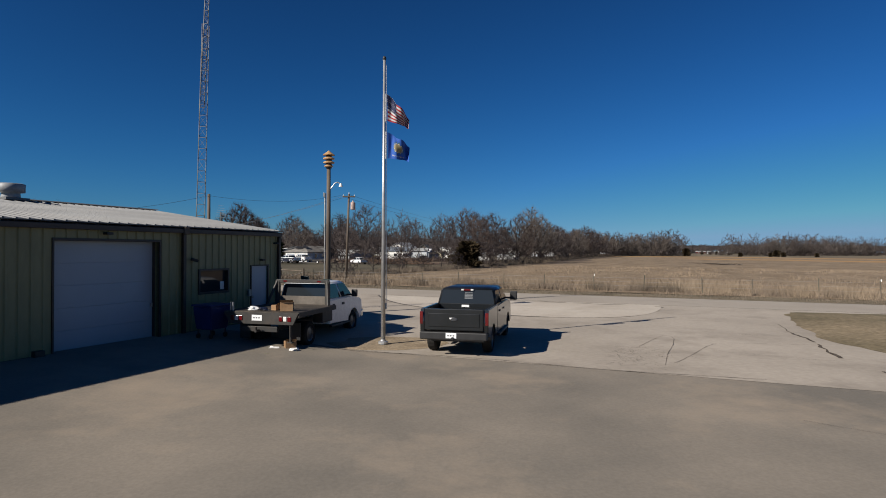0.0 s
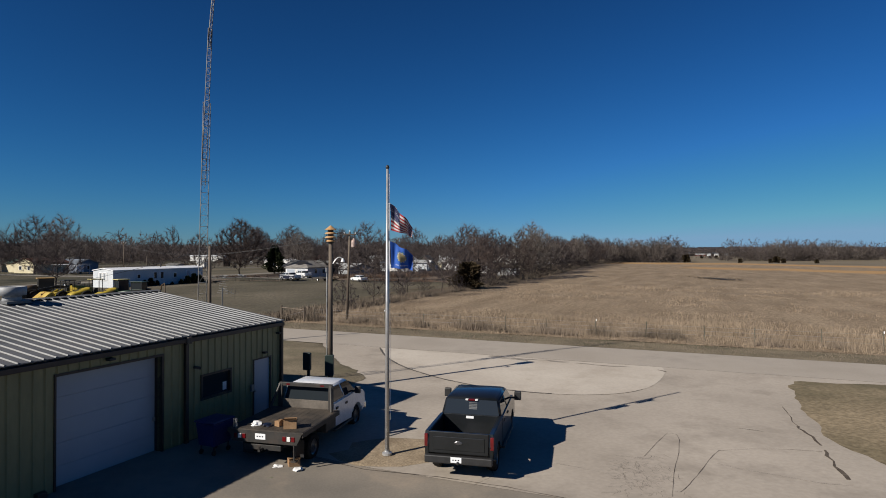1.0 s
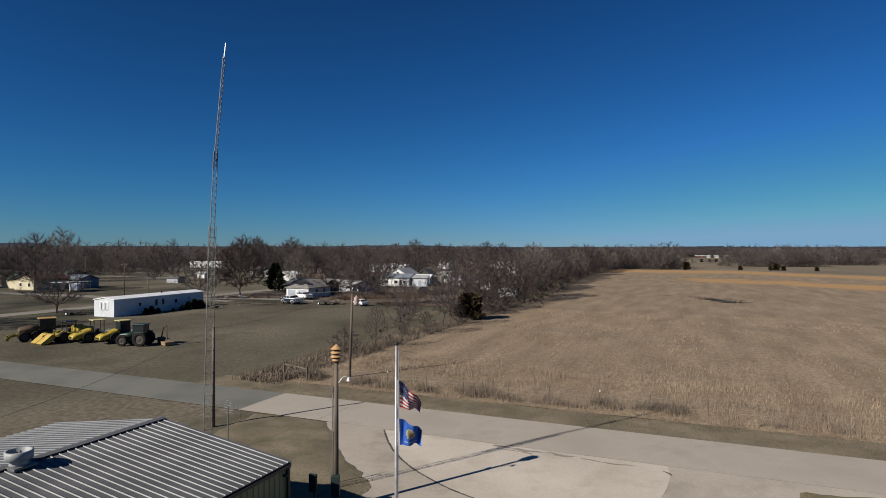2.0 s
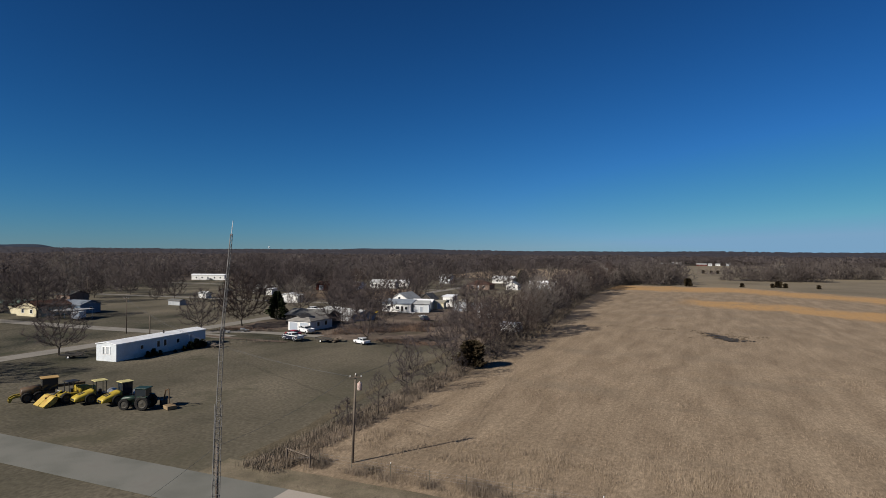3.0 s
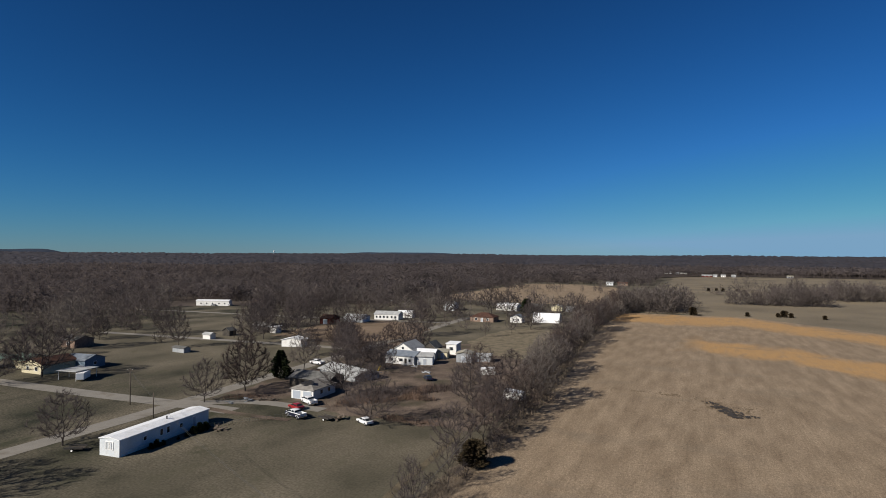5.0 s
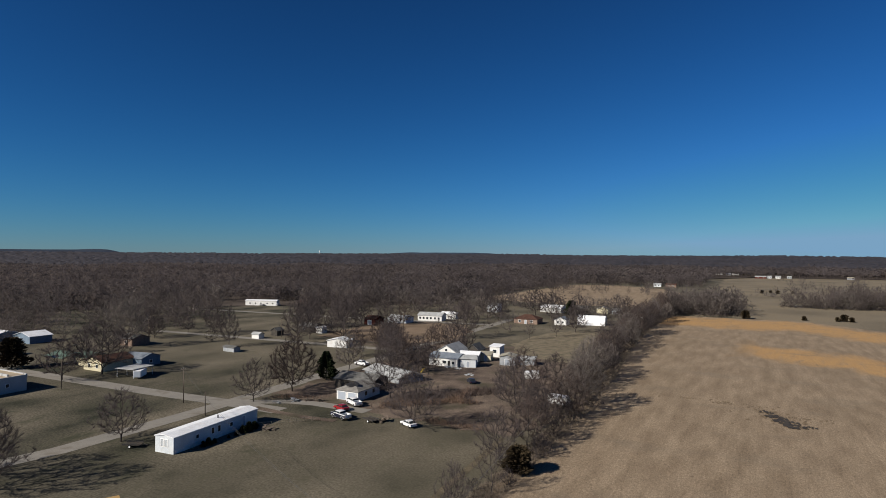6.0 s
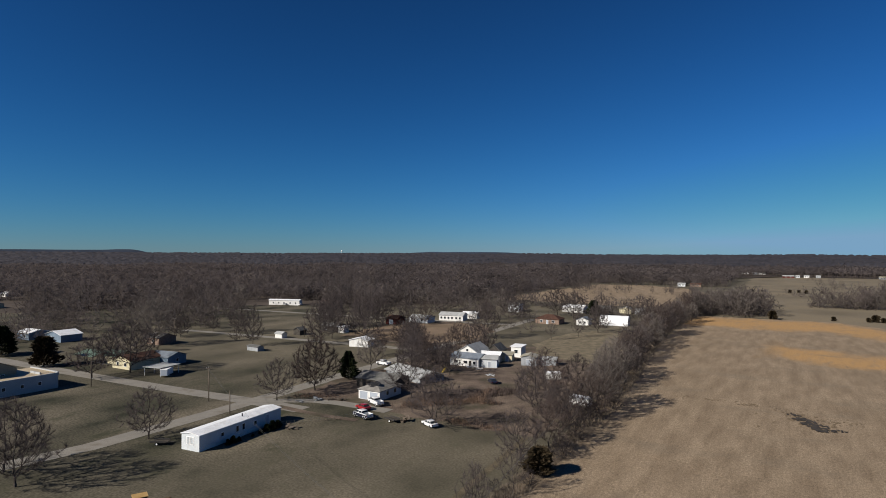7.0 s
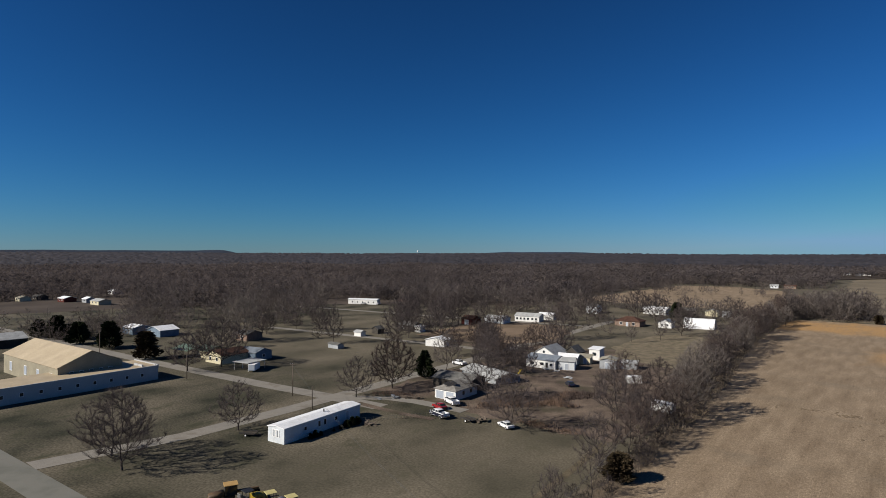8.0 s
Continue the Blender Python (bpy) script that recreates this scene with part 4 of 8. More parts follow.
def woods(name, places, sizes, mat, label, widen, kinds):
    pick = nrng.integers(0, len(kinds), len(places))
    parts = []
    for k, base in enumerate(kinds):
        sel = pick == k
        n = sel.sum()
        if not n:
            continue
        turn = nrng.uniform(0, 6.28, n)
        c, s = np.cos(turn), np.sin(turn)
        tri = np.broadcast_to(base, (n, *base.shape)).copy()
        h = sizes[sel][:, None, None]
        w = h * widen * nrng.uniform(0.85, 1.25, n)[:, None, None]
        x, y = tri[..., 0] * w, tri[..., 1] * w
        out = np.stack([x * c[:, None, None] - y * s[:, None, None] + places[sel][:, 0][:, None, None],
                        x * s[:, None, None] + y * c[:, None, None] + places[sel][:, 1][:, None, None],
                        tri[..., 2] * h + places[sel][:, 2][:, None, None]], -1)
        parts.append(out.reshape(-1, 3))
    verts = np.concatenate(parts)
    ob = new(name, from_arrays(name, verts, np.arange(len(verts)).reshape(-1, 3), mat))
    return tagged(ob, label, "woods", kind="stuff")


def grove(count, a0, a1, b0, b1, lo, hi, avoid=None):
    a, b = nrng.uniform(a0, a1, count), nrng.uniform(b0, b1, count)
    keep = np.ones(count, bool) if avoid is None else ~((a > avoid[0]) & (a < avoid[1]) & (b > avoid[2]) & (b < avoid[3]))
    a, b = a[keep], b[keep]
    return np.stack([CA * a + SA * b, -SA * a + CA * b, np.zeros(len(a)), nrng.uniform(lo * 0.65, hi, len(a))], -1)


groves = np.concatenate([
    grove(40, -345, -243, 165, 262, 13, 18), grove(84, -338, -280, 104, 165, 9, 13), grove(22, -264, -226, 245, 325, 12, 17), grove(30, -420, -330, 120, 190, 12, 17),
    grove(240, -340, -150, 235, 420, 12, 18, (-262, -150, 150, 325)), grove(50, -480, -255, 150, 300, 14, 19), grove(110, -470, -330, 250, 460, 12, 18),
    grove(34, -48, -14, 404, 430, 12, 16), grove(46, -48, -2, 420, 455, 12, 19), grove(40, -46, -5, 450, 530, 13, 18), grove(84, 24, 92, 508, 530, 13, 18), grove(70, 60, 128, 584, 608, 13, 18), grove(64, 128, 215, 590, 616, 12, 17), grove(100, 118, 260, 662, 690, 11, 17), grove(5, 6, 30, 630, 650, 8, 13), grove(16, -60, -46, 470, 520, 10, 14),
    grove(76, 215, 420, 550, 575, 11, 17), grove(7, -190, -70, 402, 430, 8, 12), grove(18, -150, -60, 335, 395, 9, 15), grove(40, -620, -440, 80, 160, 7, 10),
    grove(7, -125, -80, 222, 330, 8, 11), grove(24, -200, -122, 235, 345, 8, 13, (-180, -120, 235, 305)), grove(50, -460, -300, 95, 240, 12, 17, (-315, -270, 95, 240)), grove(26, -215, -60, 560, 760, 8, 14), grove(60, -420, -250, 40, 110, 9, 14, (-330, -170, 40, 110)), grove(20, 40, 200, 760, 1100, 9, 14)])
# the cleared lots that run back to the trailer home
ga, gb = CA * groves[:, 0] - SA * groves[:, 1], SA * groves[:, 0] + CA * groves[:, 1]
along, across = (-(ga + 200) * 130 + (gb - 184) * 159) / 205.4, (-(gb - 184) * 130 - (ga + 200) * 159) / 205.4
ga_far = np.hypot(ga, gb)
open_strip = (-ga > 2.1 * gb) & (ga_far > 345) & (ga_far < 600)         # the pasture before the far houses
groves = groves[~open_strip & ~((np.abs(across) < 21 + 0.035 * along) & (along > -20) & (along < 222))]
LOT_TREES = [lot_tree(k) for k in range(10)]
pale_one = nrng.random(len(groves)) < 0.22
woods("groves", groves[~pale_one][:, :3], groves[~pale_one][:, 3], M["twig_lot"], "bare grey-brown trees of the wooded lots and tree lines", 1.0, LOT_TREES)
woods("pale_groves", groves[pale_one][:, :3], groves[pale_one][:, 3], M["twig_pale"], "paler bare trees of the wooded lots", 1.0, LOT_TREES)
low = np.concatenate([groves, groves])
low[:, :2] += nrng.normal(0, 3.5, (len(low), 2))
woods("understory", low[:, :3], nrng.uniform(1.6, 4.0, len(low)), M["twig_lot"], "low scrub under the bare trees of the lots", 1.7, [far_tree(40 + k, 40, 0.16) for k in range(6)])


def land(r):
    """The distant country climbs a little towards the horizon."""
    return 30.0 * np.clip((r - 900) / 3800, 0, 1) ** 1.3


radius = np.sqrt(nrng.uniform(430**2, 1500**2, 26000))
bearing = nrng.uniform(radians(-54), radians(42), 26000)
X, Y = radius * np.sin(bearing), radius * np.cos(bearing)
ga, gb = CA * X - SA * Y, SA * X + CA * Y
keep = wooded(ga, gb)
P3 = np.stack([X, Y, land(radius)], -1)[keep]
tint = nrng.random(len(P3))
lumps = np.array([noise.noise((x / 55, y / 55, 1.5)) + 0.6 * noise.noise((x / 170, y / 170, 7.5)) for x, y, z in P3])
size = nrng.uniform(10, 14.5, len(P3)) * (1 + 0.3 * lumps)
near_one = np.hypot(P3[:, 0], P3[:, 1]) < 820
woods("near_woods", P3[(tint < 0.86) & near_one], size[(tint < 0.86) & near_one], M["twig_far"], "nearer belt of bare grey-brown woodland", 1.1, [far_tree(k, 110, 0.1) for k in range(9)])
woods("far_woods", P3[(tint < 0.86) & ~near_one], size[(tint < 0.86) & ~near_one], M["twig_far"], "wide belt of bare grey-brown woodland", 1.15, [far_tree(k, 27, 0.15, 0.4) for k in range(9)])
woods("pale_woods", P3[tint >= 0.86], size[tint >= 0.86] * 1.1, M["twig_wood"], "paler bare trees scattered through the woodland", 1.0, [far_tree(k, 40, 0.16) for k in range(9)])

# past that the canopy runs on as one rough sheet to the skyline
rr = 1350 * (4850 / 1350) ** np.linspace(0, 1, 70)
tt = np.radians(np.linspace(-62, 52, 720))
R, T = np.meshgrid(rr, tt, indexing="ij")
Z = land(R) + 8.0 + nrng.uniform(-2.5, 4.5, R.shape) * (0.7 + R / 5000)
roll = np.vectorize(lambda x, y: noise.noise((x, y, 0.5)))(R * np.sin(T) / 700, R * np.cos(T) / 700)
Z += roll * 5 * (R / 3000)
idx = np.arange(R.size).reshape(R.shape)
quads = np.stack([idx[:-1, :-1], idx[1:, :-1], idx[1:, 1:], idx[:-1, 1:]], -1).reshape(-1, 4)
# shade between the crowns and the blue of distance are put into this colour
canopy_mat = material("distant_woodland_shade_toned", (0.031, 0.029, 0.033), (0.051, 0.047, 0.052), 0.008, 0.95, fine=14, world_space=True)
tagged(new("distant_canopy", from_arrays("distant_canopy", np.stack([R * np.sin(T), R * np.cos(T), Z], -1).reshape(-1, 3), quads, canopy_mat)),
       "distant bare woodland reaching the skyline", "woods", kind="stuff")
# low hills on the skyline
def ridge(name, t0, t1, r, profile, label):
    n = 60
    bm = bmesh.new()
    rows = []
    for f, k in ((0.0, 0.0), (0.5, 1.0), (1.0, 0.9)):
        row = []
        for i in range(n + 1):
            u = i / n
            t = radians(t0 + (t1 - t0) * u)
            z = profile(u) * k + 20
            rad = r + f * 90
            row.append(bm.verts.new((rad * math.sin(t), rad * math.cos(t), z)))
        rows.append(row)
    for lo, hi in zip(rows, rows[1:]):
        for i in range(n):
            bm.faces.new((lo[i], lo[i + 1], hi[i + 1], hi[i]))
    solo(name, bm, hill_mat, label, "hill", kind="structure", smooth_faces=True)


# the blue of distance haze is put into the hills' base colour
hill_mat = material("wooded_hill_haze_toned", (0.028, 0.039, 0.059), (0.039, 0.049, 0.071), 0.003, 0.95, world_space=True)
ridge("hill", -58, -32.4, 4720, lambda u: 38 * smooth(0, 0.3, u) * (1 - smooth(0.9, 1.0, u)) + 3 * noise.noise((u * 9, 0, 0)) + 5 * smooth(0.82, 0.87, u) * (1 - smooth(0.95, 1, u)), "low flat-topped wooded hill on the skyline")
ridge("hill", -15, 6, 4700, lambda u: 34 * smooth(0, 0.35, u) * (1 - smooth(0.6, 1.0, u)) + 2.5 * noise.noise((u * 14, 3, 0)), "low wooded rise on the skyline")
bm = bmesh.new()
patch(bm, [(-218, 410), (-220, 2400), (-1500, 2400), (-2400, 1200), (-2400, -100), (-560, -60), (-470, 120), (-400, 300)], 0.1, 4, 0, 14)
solo("woodland_floor", bm, M["wood_floor"], "brown leaf litter under the bare woods", "ground", kind="structure")
bm = bmesh.new()
patch(bm, [(-225, 775), (0, 1190), (900, 1195), (1200, 2400), (-300, 2400), (-300, 1200)], 0.12, 4, 0, 15)
solo("woodland_floor", bm, M["wood_floor"], "brown leaf litter under the far tree belt", "ground", kind="structure")

# ---- tall grass and weeds ----
def tufts(name, a, b, tall, width, mat, label, blades=6, spread_m=0.25, zoff=0.05):
    n = len(a)
    a = np.repeat(a, blades) + nrng.normal(0, spread_m, n * blades)
    b = np.repeat(b, blades) + nrng.normal(0, spread_m, n * blades)
    h = np.repeat(tall, blades) * nrng.uniform(0.55, 1.15, n * blades)
    x, y = CA * a + SA * b, -SA * a + CA * b
    t = nrng.uniform(0, 6.28, n * blades)
    w = width * nrng.uniform(0.6, 1.5, n * blades) / 2
    lean = nrng.normal(0, 0.22, (n * blades, 2)) * h[:, None]
    base = np.stack([x, y, np.full_like(x, zoff)], -1)
    side = np.stack([np.cos(t) * w, np.sin(t) * w, np.zeros_like(t)], -1)
    tip = base + np.stack([lean[:, 0], lean[:, 1], h], -1)
    verts = np.stack([base + side, base - side, tip], 1).reshape(-1, 3)
    ob = new(name, from_arrays(name, verts, np.arange(len(verts)).reshape(-1, 3), mat))
    tagged(ob, label, "grass", kind="stuff")


def scatter(n, a0, a1, b0, b1):
    return nrng.uniform(a0, a1, n), nrng.uniform(b0, b1, n)


def clumps(n, a0, a1, b0, b1, size, lo, hi, seed):
    """Places that gather in clumps of about that size, and how dense the clump is at each."""
    a, b = scatter(n, a0, a1, b0, b1)
    thick = np.array([smooth(lo, hi, noise.noise((x / size, y / size, seed)) + 0.4 * noise.noise((x * 3 / size, y * 3 / size, seed))) for x, y in zip(a, b)])
    keep = nrng.random(n) < thick
    return a[keep], b[keep], thick[keep]


a, b, thick = clumps(16000, -36, 70, 45.6, 60, 3.2, -0.5, 0.6, 1.5)
tufts("tall_grass", a, b, (0.15 + 0.5 * thick) * nrng.uniform(0.6, 1.1, len(a)), 0.022, M["straw"], "tall straw grass along the fence")
a, b, thick = clumps(9000, -36, 70, 46.2, 48.8, 2.4, -0.15, 0.5, 4.5)
tufts("dead_weeds", a, b, (0.25 + 0.75 * thick) * nrng.uniform(0.6, 1.1, len(a)), 0.02, M["weeds"], "grey dead weeds along the fence", 6, 0.2)
a, b, thick = clumps(24000, -36, 80, 52, 120, 7.0, -0.5, 0.5, 7.5)
tufts("hay_grass", a, b, (0.1 + 0.25 * thick) * nrng.uniform(0.6, 1.2, len(a)), 0.04, M["hay"], "dry hay grass of the near field", 4, 0.22)
a, b = scatter(5200, -39.5, -35, 44, 130)
tufts("hedge_weeds", a, b, nrng.uniform(0.25, 0.8, 5200), 0.045, M["weeds"], "tangled dead weeds under the hedgerow")
a, b = scatter(5000, -5, 4, 130, 400)
a = a + np.vectorize(hedge_line)(b)
tufts("hedge_weeds", a, b, nrng.uniform(0.5, 1.4, 5000), 0.12, M["weeds"], "tangled dead weeds along the far hedgerow", 5, 0.6)
a, b = scatter(3500, -36, 60, 41.6, 45.2)
tufts("verge_grass", a, b, nrng.uniform(0.04, 0.15, 3500), 0.02, M["weeds"], "short dead grass on the verge", 5, 0.15)
a, b = scatter(1200, -1, 12, 160, 172)
sel = (np.abs(b - 162.4 - np.maximum(0, 5 - a) * 1.6) < 1.2) & (nrng.random(1200) < 0.12)
tufts("reeds", a[sel], b[sel], nrng.uniform(0.2, 0.45, sel.sum()), 0.05, wet, "dark reeds round the wet hollow", 5, 0.4)
a, b = scatter(900, -82, -60, 130, 158)
sel = np.abs(b - 144 - (a + 71) * 1.1) < 4.5
tufts("rusty_brush", a[sel], b[sel], nrng.uniform(0.8, 2.0, sel.sum()), 0.12, M["twig_brown"], "rusty brown brush piles in the back yard", 7, 0.5)

# ---- the workshop ----
def wheel_bm(r, w, sides=20):
    tyre, rim = bmesh.new(), bmesh.new()
    lathe(tyre, [(r * 0.62, -w / 2), (r * 0.9, -w / 2), (r, -w * 0.32), (r, w * 0.32), (r * 0.9, w / 2), (r * 0.62, w / 2), (r * 0.6, w * 0.3), (r * 0.6, -w * 0.3)], sides)
    lathe(rim, [(r * 0.3, -w * 0.36), (r * 0.6, -w * 0.42), (r * 0.62, -w * 0.3), (r * 0.62, w * 0.3), (r * 0.6, w * 0.42), (r * 0.5, w * 0.3), (r * 0.18, w * 0.34), (r * 0.1, w * 0.4)], sides)
    for bm in (tyre, rim):
        bmesh.ops.rotate(bm, cent=(0, 0, 0), matrix=Matrix.Rotation(radians(90), 3, "Y"), verts=bm.verts[:])
    return tyre, rim


def wheel(parent, x, y, r, w, rim_mat, name="wheel"):
    tyre, rim = wheel_bm(r, w)
    side = 1 if x > 0 else -1
    if side < 0:
        for bm in (tyre, rim):
            bmesh.ops.rotate(bm, cent=(0, 0, 0), matrix=Matrix.Rotation(radians(180), 3, "Z"), verts=bm.verts[:])
    for bm in (tyre, rim):
        bmesh.ops.translate(bm, vec=(x, y, r), verts=bm.verts[:])
    t = part(name, tyre, M["rubber"], parent)
    part("rim", rim, rim_mat, t)
    return t


shop = thing("workshop", (0, 0, 0), GRID, "olive-green ribbed steel workshop with a low galvanised gable roof", "building")
WA, B0, B1, BASE, EAVE, RIDGE_A, RIDGE_Z, BACK_A = -15.08, -3.0, 19.5, 0.28, 3.76, -21.75, 4.78, -28.45
OPEN = [(10.42, 13.72, BASE, 3.3), (15.3, 16.72, 1.56, 2.42), (17.9, 18.82, BASE, 2.46)]


def wall_spans(b0, b1):
    """The heights left solid between two lines of the front wall."""
    cuts = sorted((z0, z1) for o0, o1, z0, z1 in OPEN if o0 < (b0 + b1) / 2 < o1)
    out, z = [], BASE
    for z0, z1 in cuts:
        if z0 > z:
            out.append((z, z0))
        z = z1
    out.append((z, EAVE))
    return out


lines = sorted({B0, B1, *(v for o in OPEN for v in o[:2])})
bm = bmesh.new()
for b0, b1 in zip(lines, lines[1:]):
    for z0, z1 in wall_spans(b0, b1):
        box(bm, WA - 0.16, WA - 0.02, b0, b1, z0, z1)
front = part("wall", bm, M["siding"], shop)
bm = bmesh.new()
box(bm, BACK_A, BACK_A + 0.14, B0, B1, BASE, EAVE)
part("wall", bm, M["siding"], shop)
for b in (B0, B1 - 0.14):
    bm = bmesh.new()
    vs = [(WA - 0.17, BASE), (WA - 0.17, EAVE), (RIDGE_A, RIDGE_Z - 0.05), (BACK_A + 0.15, EAVE), (BACK_A + 0.15, BASE)]
    lo, hi = [bm.verts.new((a, b, z)) for a, z in vs], [bm.verts.new((a, b + 0.14, z)) for a, z in vs]
    bm.faces.new(lo), bm.faces.new(hi[::-1])
    for k in range(5):
        bm.faces.new((lo[k], lo[(k + 1) % 5], hi[(k + 1) % 5], hi[k]))
    part("gable_wall", bm, M["siding"], shop)
bm = bmesh.new()
box(bm, BACK_A, WA, B0, B1, -0.15, BASE)
part("slab", bm, M["slab"], shop, "pale concrete slab under the workshop")
# siding panels, each with a raised rib
step = 0.305
cuts = [B0 + step * k for k in range(int((B1 - B0) / step) + 1)]
for b0 in cuts:
    b1 = min(b0 + step - 0.004, B1)
    if b1 - b0 < 0.05:
        continue
    edges = sorted({b0, b1, *(v for o in OPEN for v in o[:2] if b0 < v < b1)})
    for e0, e1 in zip(edges, edges[1:]):
        rib = [(e0 + 0.085, 0), (e0 + 0.065, 0.032), (e0 + 0.035, 0.032), (e0 + 0.015, 0)] if e0 == b0 and e1 - e0 > 0.09 else []
        for z0, z1 in wall_spans(e0, e1):
            bm = bmesh.new()
            prof = [(e0, -0.02), (e1, -0.02), (e1, 0), *rib, (e0, 0)]
            lo, hi = [bm.verts.new((WA + d, b, z0)) for b, d in prof], [bm.verts.new((WA + d, b, z1)) for b, d in prof]
            bm.faces.new(lo), bm.faces.new(hi[::-1])
            for k in range(len(prof)):
                bm.faces.new((lo[k - 1], lo[k], hi[k], hi[k - 1]))
            part("siding_panel", bm, M["siding"], front)
# roof panels, each with its rib
roof_bm = bmesh.new()
for side in (1, -1):
    far_a = WA + 0.14 if side > 0 else BACK_A - 0.14
    far_z = EAVE + 0.06 - 0.14 * (RIDGE_Z - EAVE) / 6.7
    quad(roof_bm, (RIDGE_A, B0 - 0.02, RIDGE_Z - 0.03), (far_a, B0 - 0.02, far_z - 0.05), (far_a, B1 + 0.02, far_z - 0.05), (RIDGE_A, B1 + 0.02, RIDGE_Z - 0.03))
roof = part("roof", roof_bm, M["galv"], shop, "ribbed galvanised metal roof")
pitch = 0.31
for side in (1, -1):
    far_a = WA + 0.16 if side > 0 else BACK_A - 0.16
    far_z = EAVE + 0.08 - 0.16 * (RIDGE_Z - EAVE) / 6.7
    for k in range(int((B1 - B0 + 0.08) / pitch) + 1):
        b0 = B0 - 0.04 + k * pitch
        b1 = min(b0 + pitch, B1 + 0.04)
        if b1 - b0 < 0.1:
            continue
        prof = [(b0, 0.0), (b0 + 0.02, 0.0), (b0 + 0.04, 0.032), (b0 + 0.065, 0.032), (b0 + 0.085, 0.0), (b1 - 0.003, 0.0)]
        prof = [(min(b, b1), d) for b, d in prof]
        bm = bmesh.new()
        lo = [bm.verts.new((RIDGE_A, b, RIDGE_Z + d)) for b, d in prof]
        hi = [bm.verts.new((far_a, b, far_z + d)) for b, d in prof]
        un = [bm.verts.new((far_a, b, far_z - 0.025)) for b, d in prof]
        for j in range(len(prof) - 1):
            bm.faces.new((lo[j], lo[j + 1], hi[j + 1], hi[j]))
            bm.faces.new((hi[j], hi[j + 1], un[j + 1], un[j]))
        part("roof_panel", bm, M["galv"], roof)
bm = bmesh.new()
for s in (-1, 1):
    quad(bm, (RIDGE_A, B0 - 0.05, RIDGE_Z + 0.075), (RIDGE_A, B1 + 0.05, RIDGE_Z + 0.075), (RIDGE_A + s * 0.2, B1 + 0.05, RIDGE_Z + 0.035), (RIDGE_A + s * 0.2, B0 - 0.05, RIDGE_Z + 0.035))
part("ridge_cap", bm, M["galv"], roof)
for nm, span in (("gutter", (B0, 14.55)), ("gutter", (14.7, B1))):
    bm = bmesh.new()
    box(bm, WA + 0.05, WA + 0.18, span[0], span[1], EAVE - 0.16, EAVE - 0.02, 0.01)
    part(nm, bm, M["trim"], shop, "dark brown eave gutter")
bm = bmesh.new()
box(bm, WA + 0.0, WA + 0.05, B0, B1, EAVE - 0.06, EAVE - 0.01)
part("soffit", bm, M["trim"], shop)
for b in (14.62, B1 - 0.08):
    bm = bmesh.new()
    box(bm, WA + 0.035, WA + 0.14, b - 0.06, b + 0.06, BASE + 0.05, EAVE - 0.15, 0.01)
    box(bm, WA + 0.035, WA + 0.16, b - 0.05, b + 0.05, EAVE - 0.22, EAVE - 0.1, 0.01)
    part("downspout", bm, M["trim"], shop, "dark brown downspout")
bm = bmesh.new()
box(bm, WA + 0.1, WA + 0.24, 14.54, 14.72, EAVE - 0.2, EAVE + 0.02, 0.02)
part("gutter_joint", bm, M["pole_wood"], shop, "pale gutter end joint")
for b0, b1 in ((B0, 10.1), (14.75, B1)):
    bm = bmesh.new()
    box(bm, WA + 0.0, WA + 0.035, b0, b1, BASE - 0.02, BASE + 0.1)
    part("base_trim", bm, M["trim"], shop)
# garage door: steel sections set back in a dark frame
o0, o1, z0, z1 = OPEN[0]
for pos in ((o0 - 0.05, o0, z0, z1 + 0.07), (o1, o1 + 0.06, z0, z1 + 0.07), (o0, o1, z1, z1 + 0.07)):
    bm = bmesh.new()
    box(bm, WA - 0.3, WA + 0.04, *pos)
    part("door_frame", bm, M["trim"], shop, "dark brown door frame")
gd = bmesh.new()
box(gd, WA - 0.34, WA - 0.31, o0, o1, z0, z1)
gdo = part("garage_door", gd, M["door_shaded_white"], shop, "closed white sectional garage door")
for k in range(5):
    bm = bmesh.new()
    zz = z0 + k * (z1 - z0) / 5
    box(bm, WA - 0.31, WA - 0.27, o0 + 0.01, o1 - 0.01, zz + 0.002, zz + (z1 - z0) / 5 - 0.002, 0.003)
    part("door_section", bm, M["door_shaded_white"], gdo)
bm = bmesh.new()
box(bm, WA - 0.26, WA - 0.2, o1 - 0.1, o1 - 0.04, 1.3, 1.42, 0.008)
part("door_handle", bm, M["steel"], gdo)
# window
o0, o1, z0, z1 = OPEN[1]
for pos in ((o0, o0 + 0.07, z0, z1), (o1 - 0.07, o1, z0, z1), (o0 + 0.07, o1 - 0.07, z1 - 0.07, z1), (o0 + 0.07, o1 - 0.07, z0, z0 + 0.07)):
    bm = bmesh.new()
    box(bm, WA - 0.16, WA + 0.045, *pos)
    part("window_frame", bm, M["trim"], shop, "dark brown window frame")
bm = bmesh.new()
box(bm, WA - 0.1, WA - 0.08, o0 + 0.07, o1 - 0.07, z0 + 0.07, z1 - 0.07)
part("window_pane", bm, M["glass"], shop, "dark reflecting window glass")
bm = bmesh.new()
box(bm, WA - 0.078, WA - 0.074, o1 - 0.32, o1 - 0.14, z0 + 0.12, z0 + 0.4)
part("notice", bm, M["white"], shop, "white notice sheet on the glass")
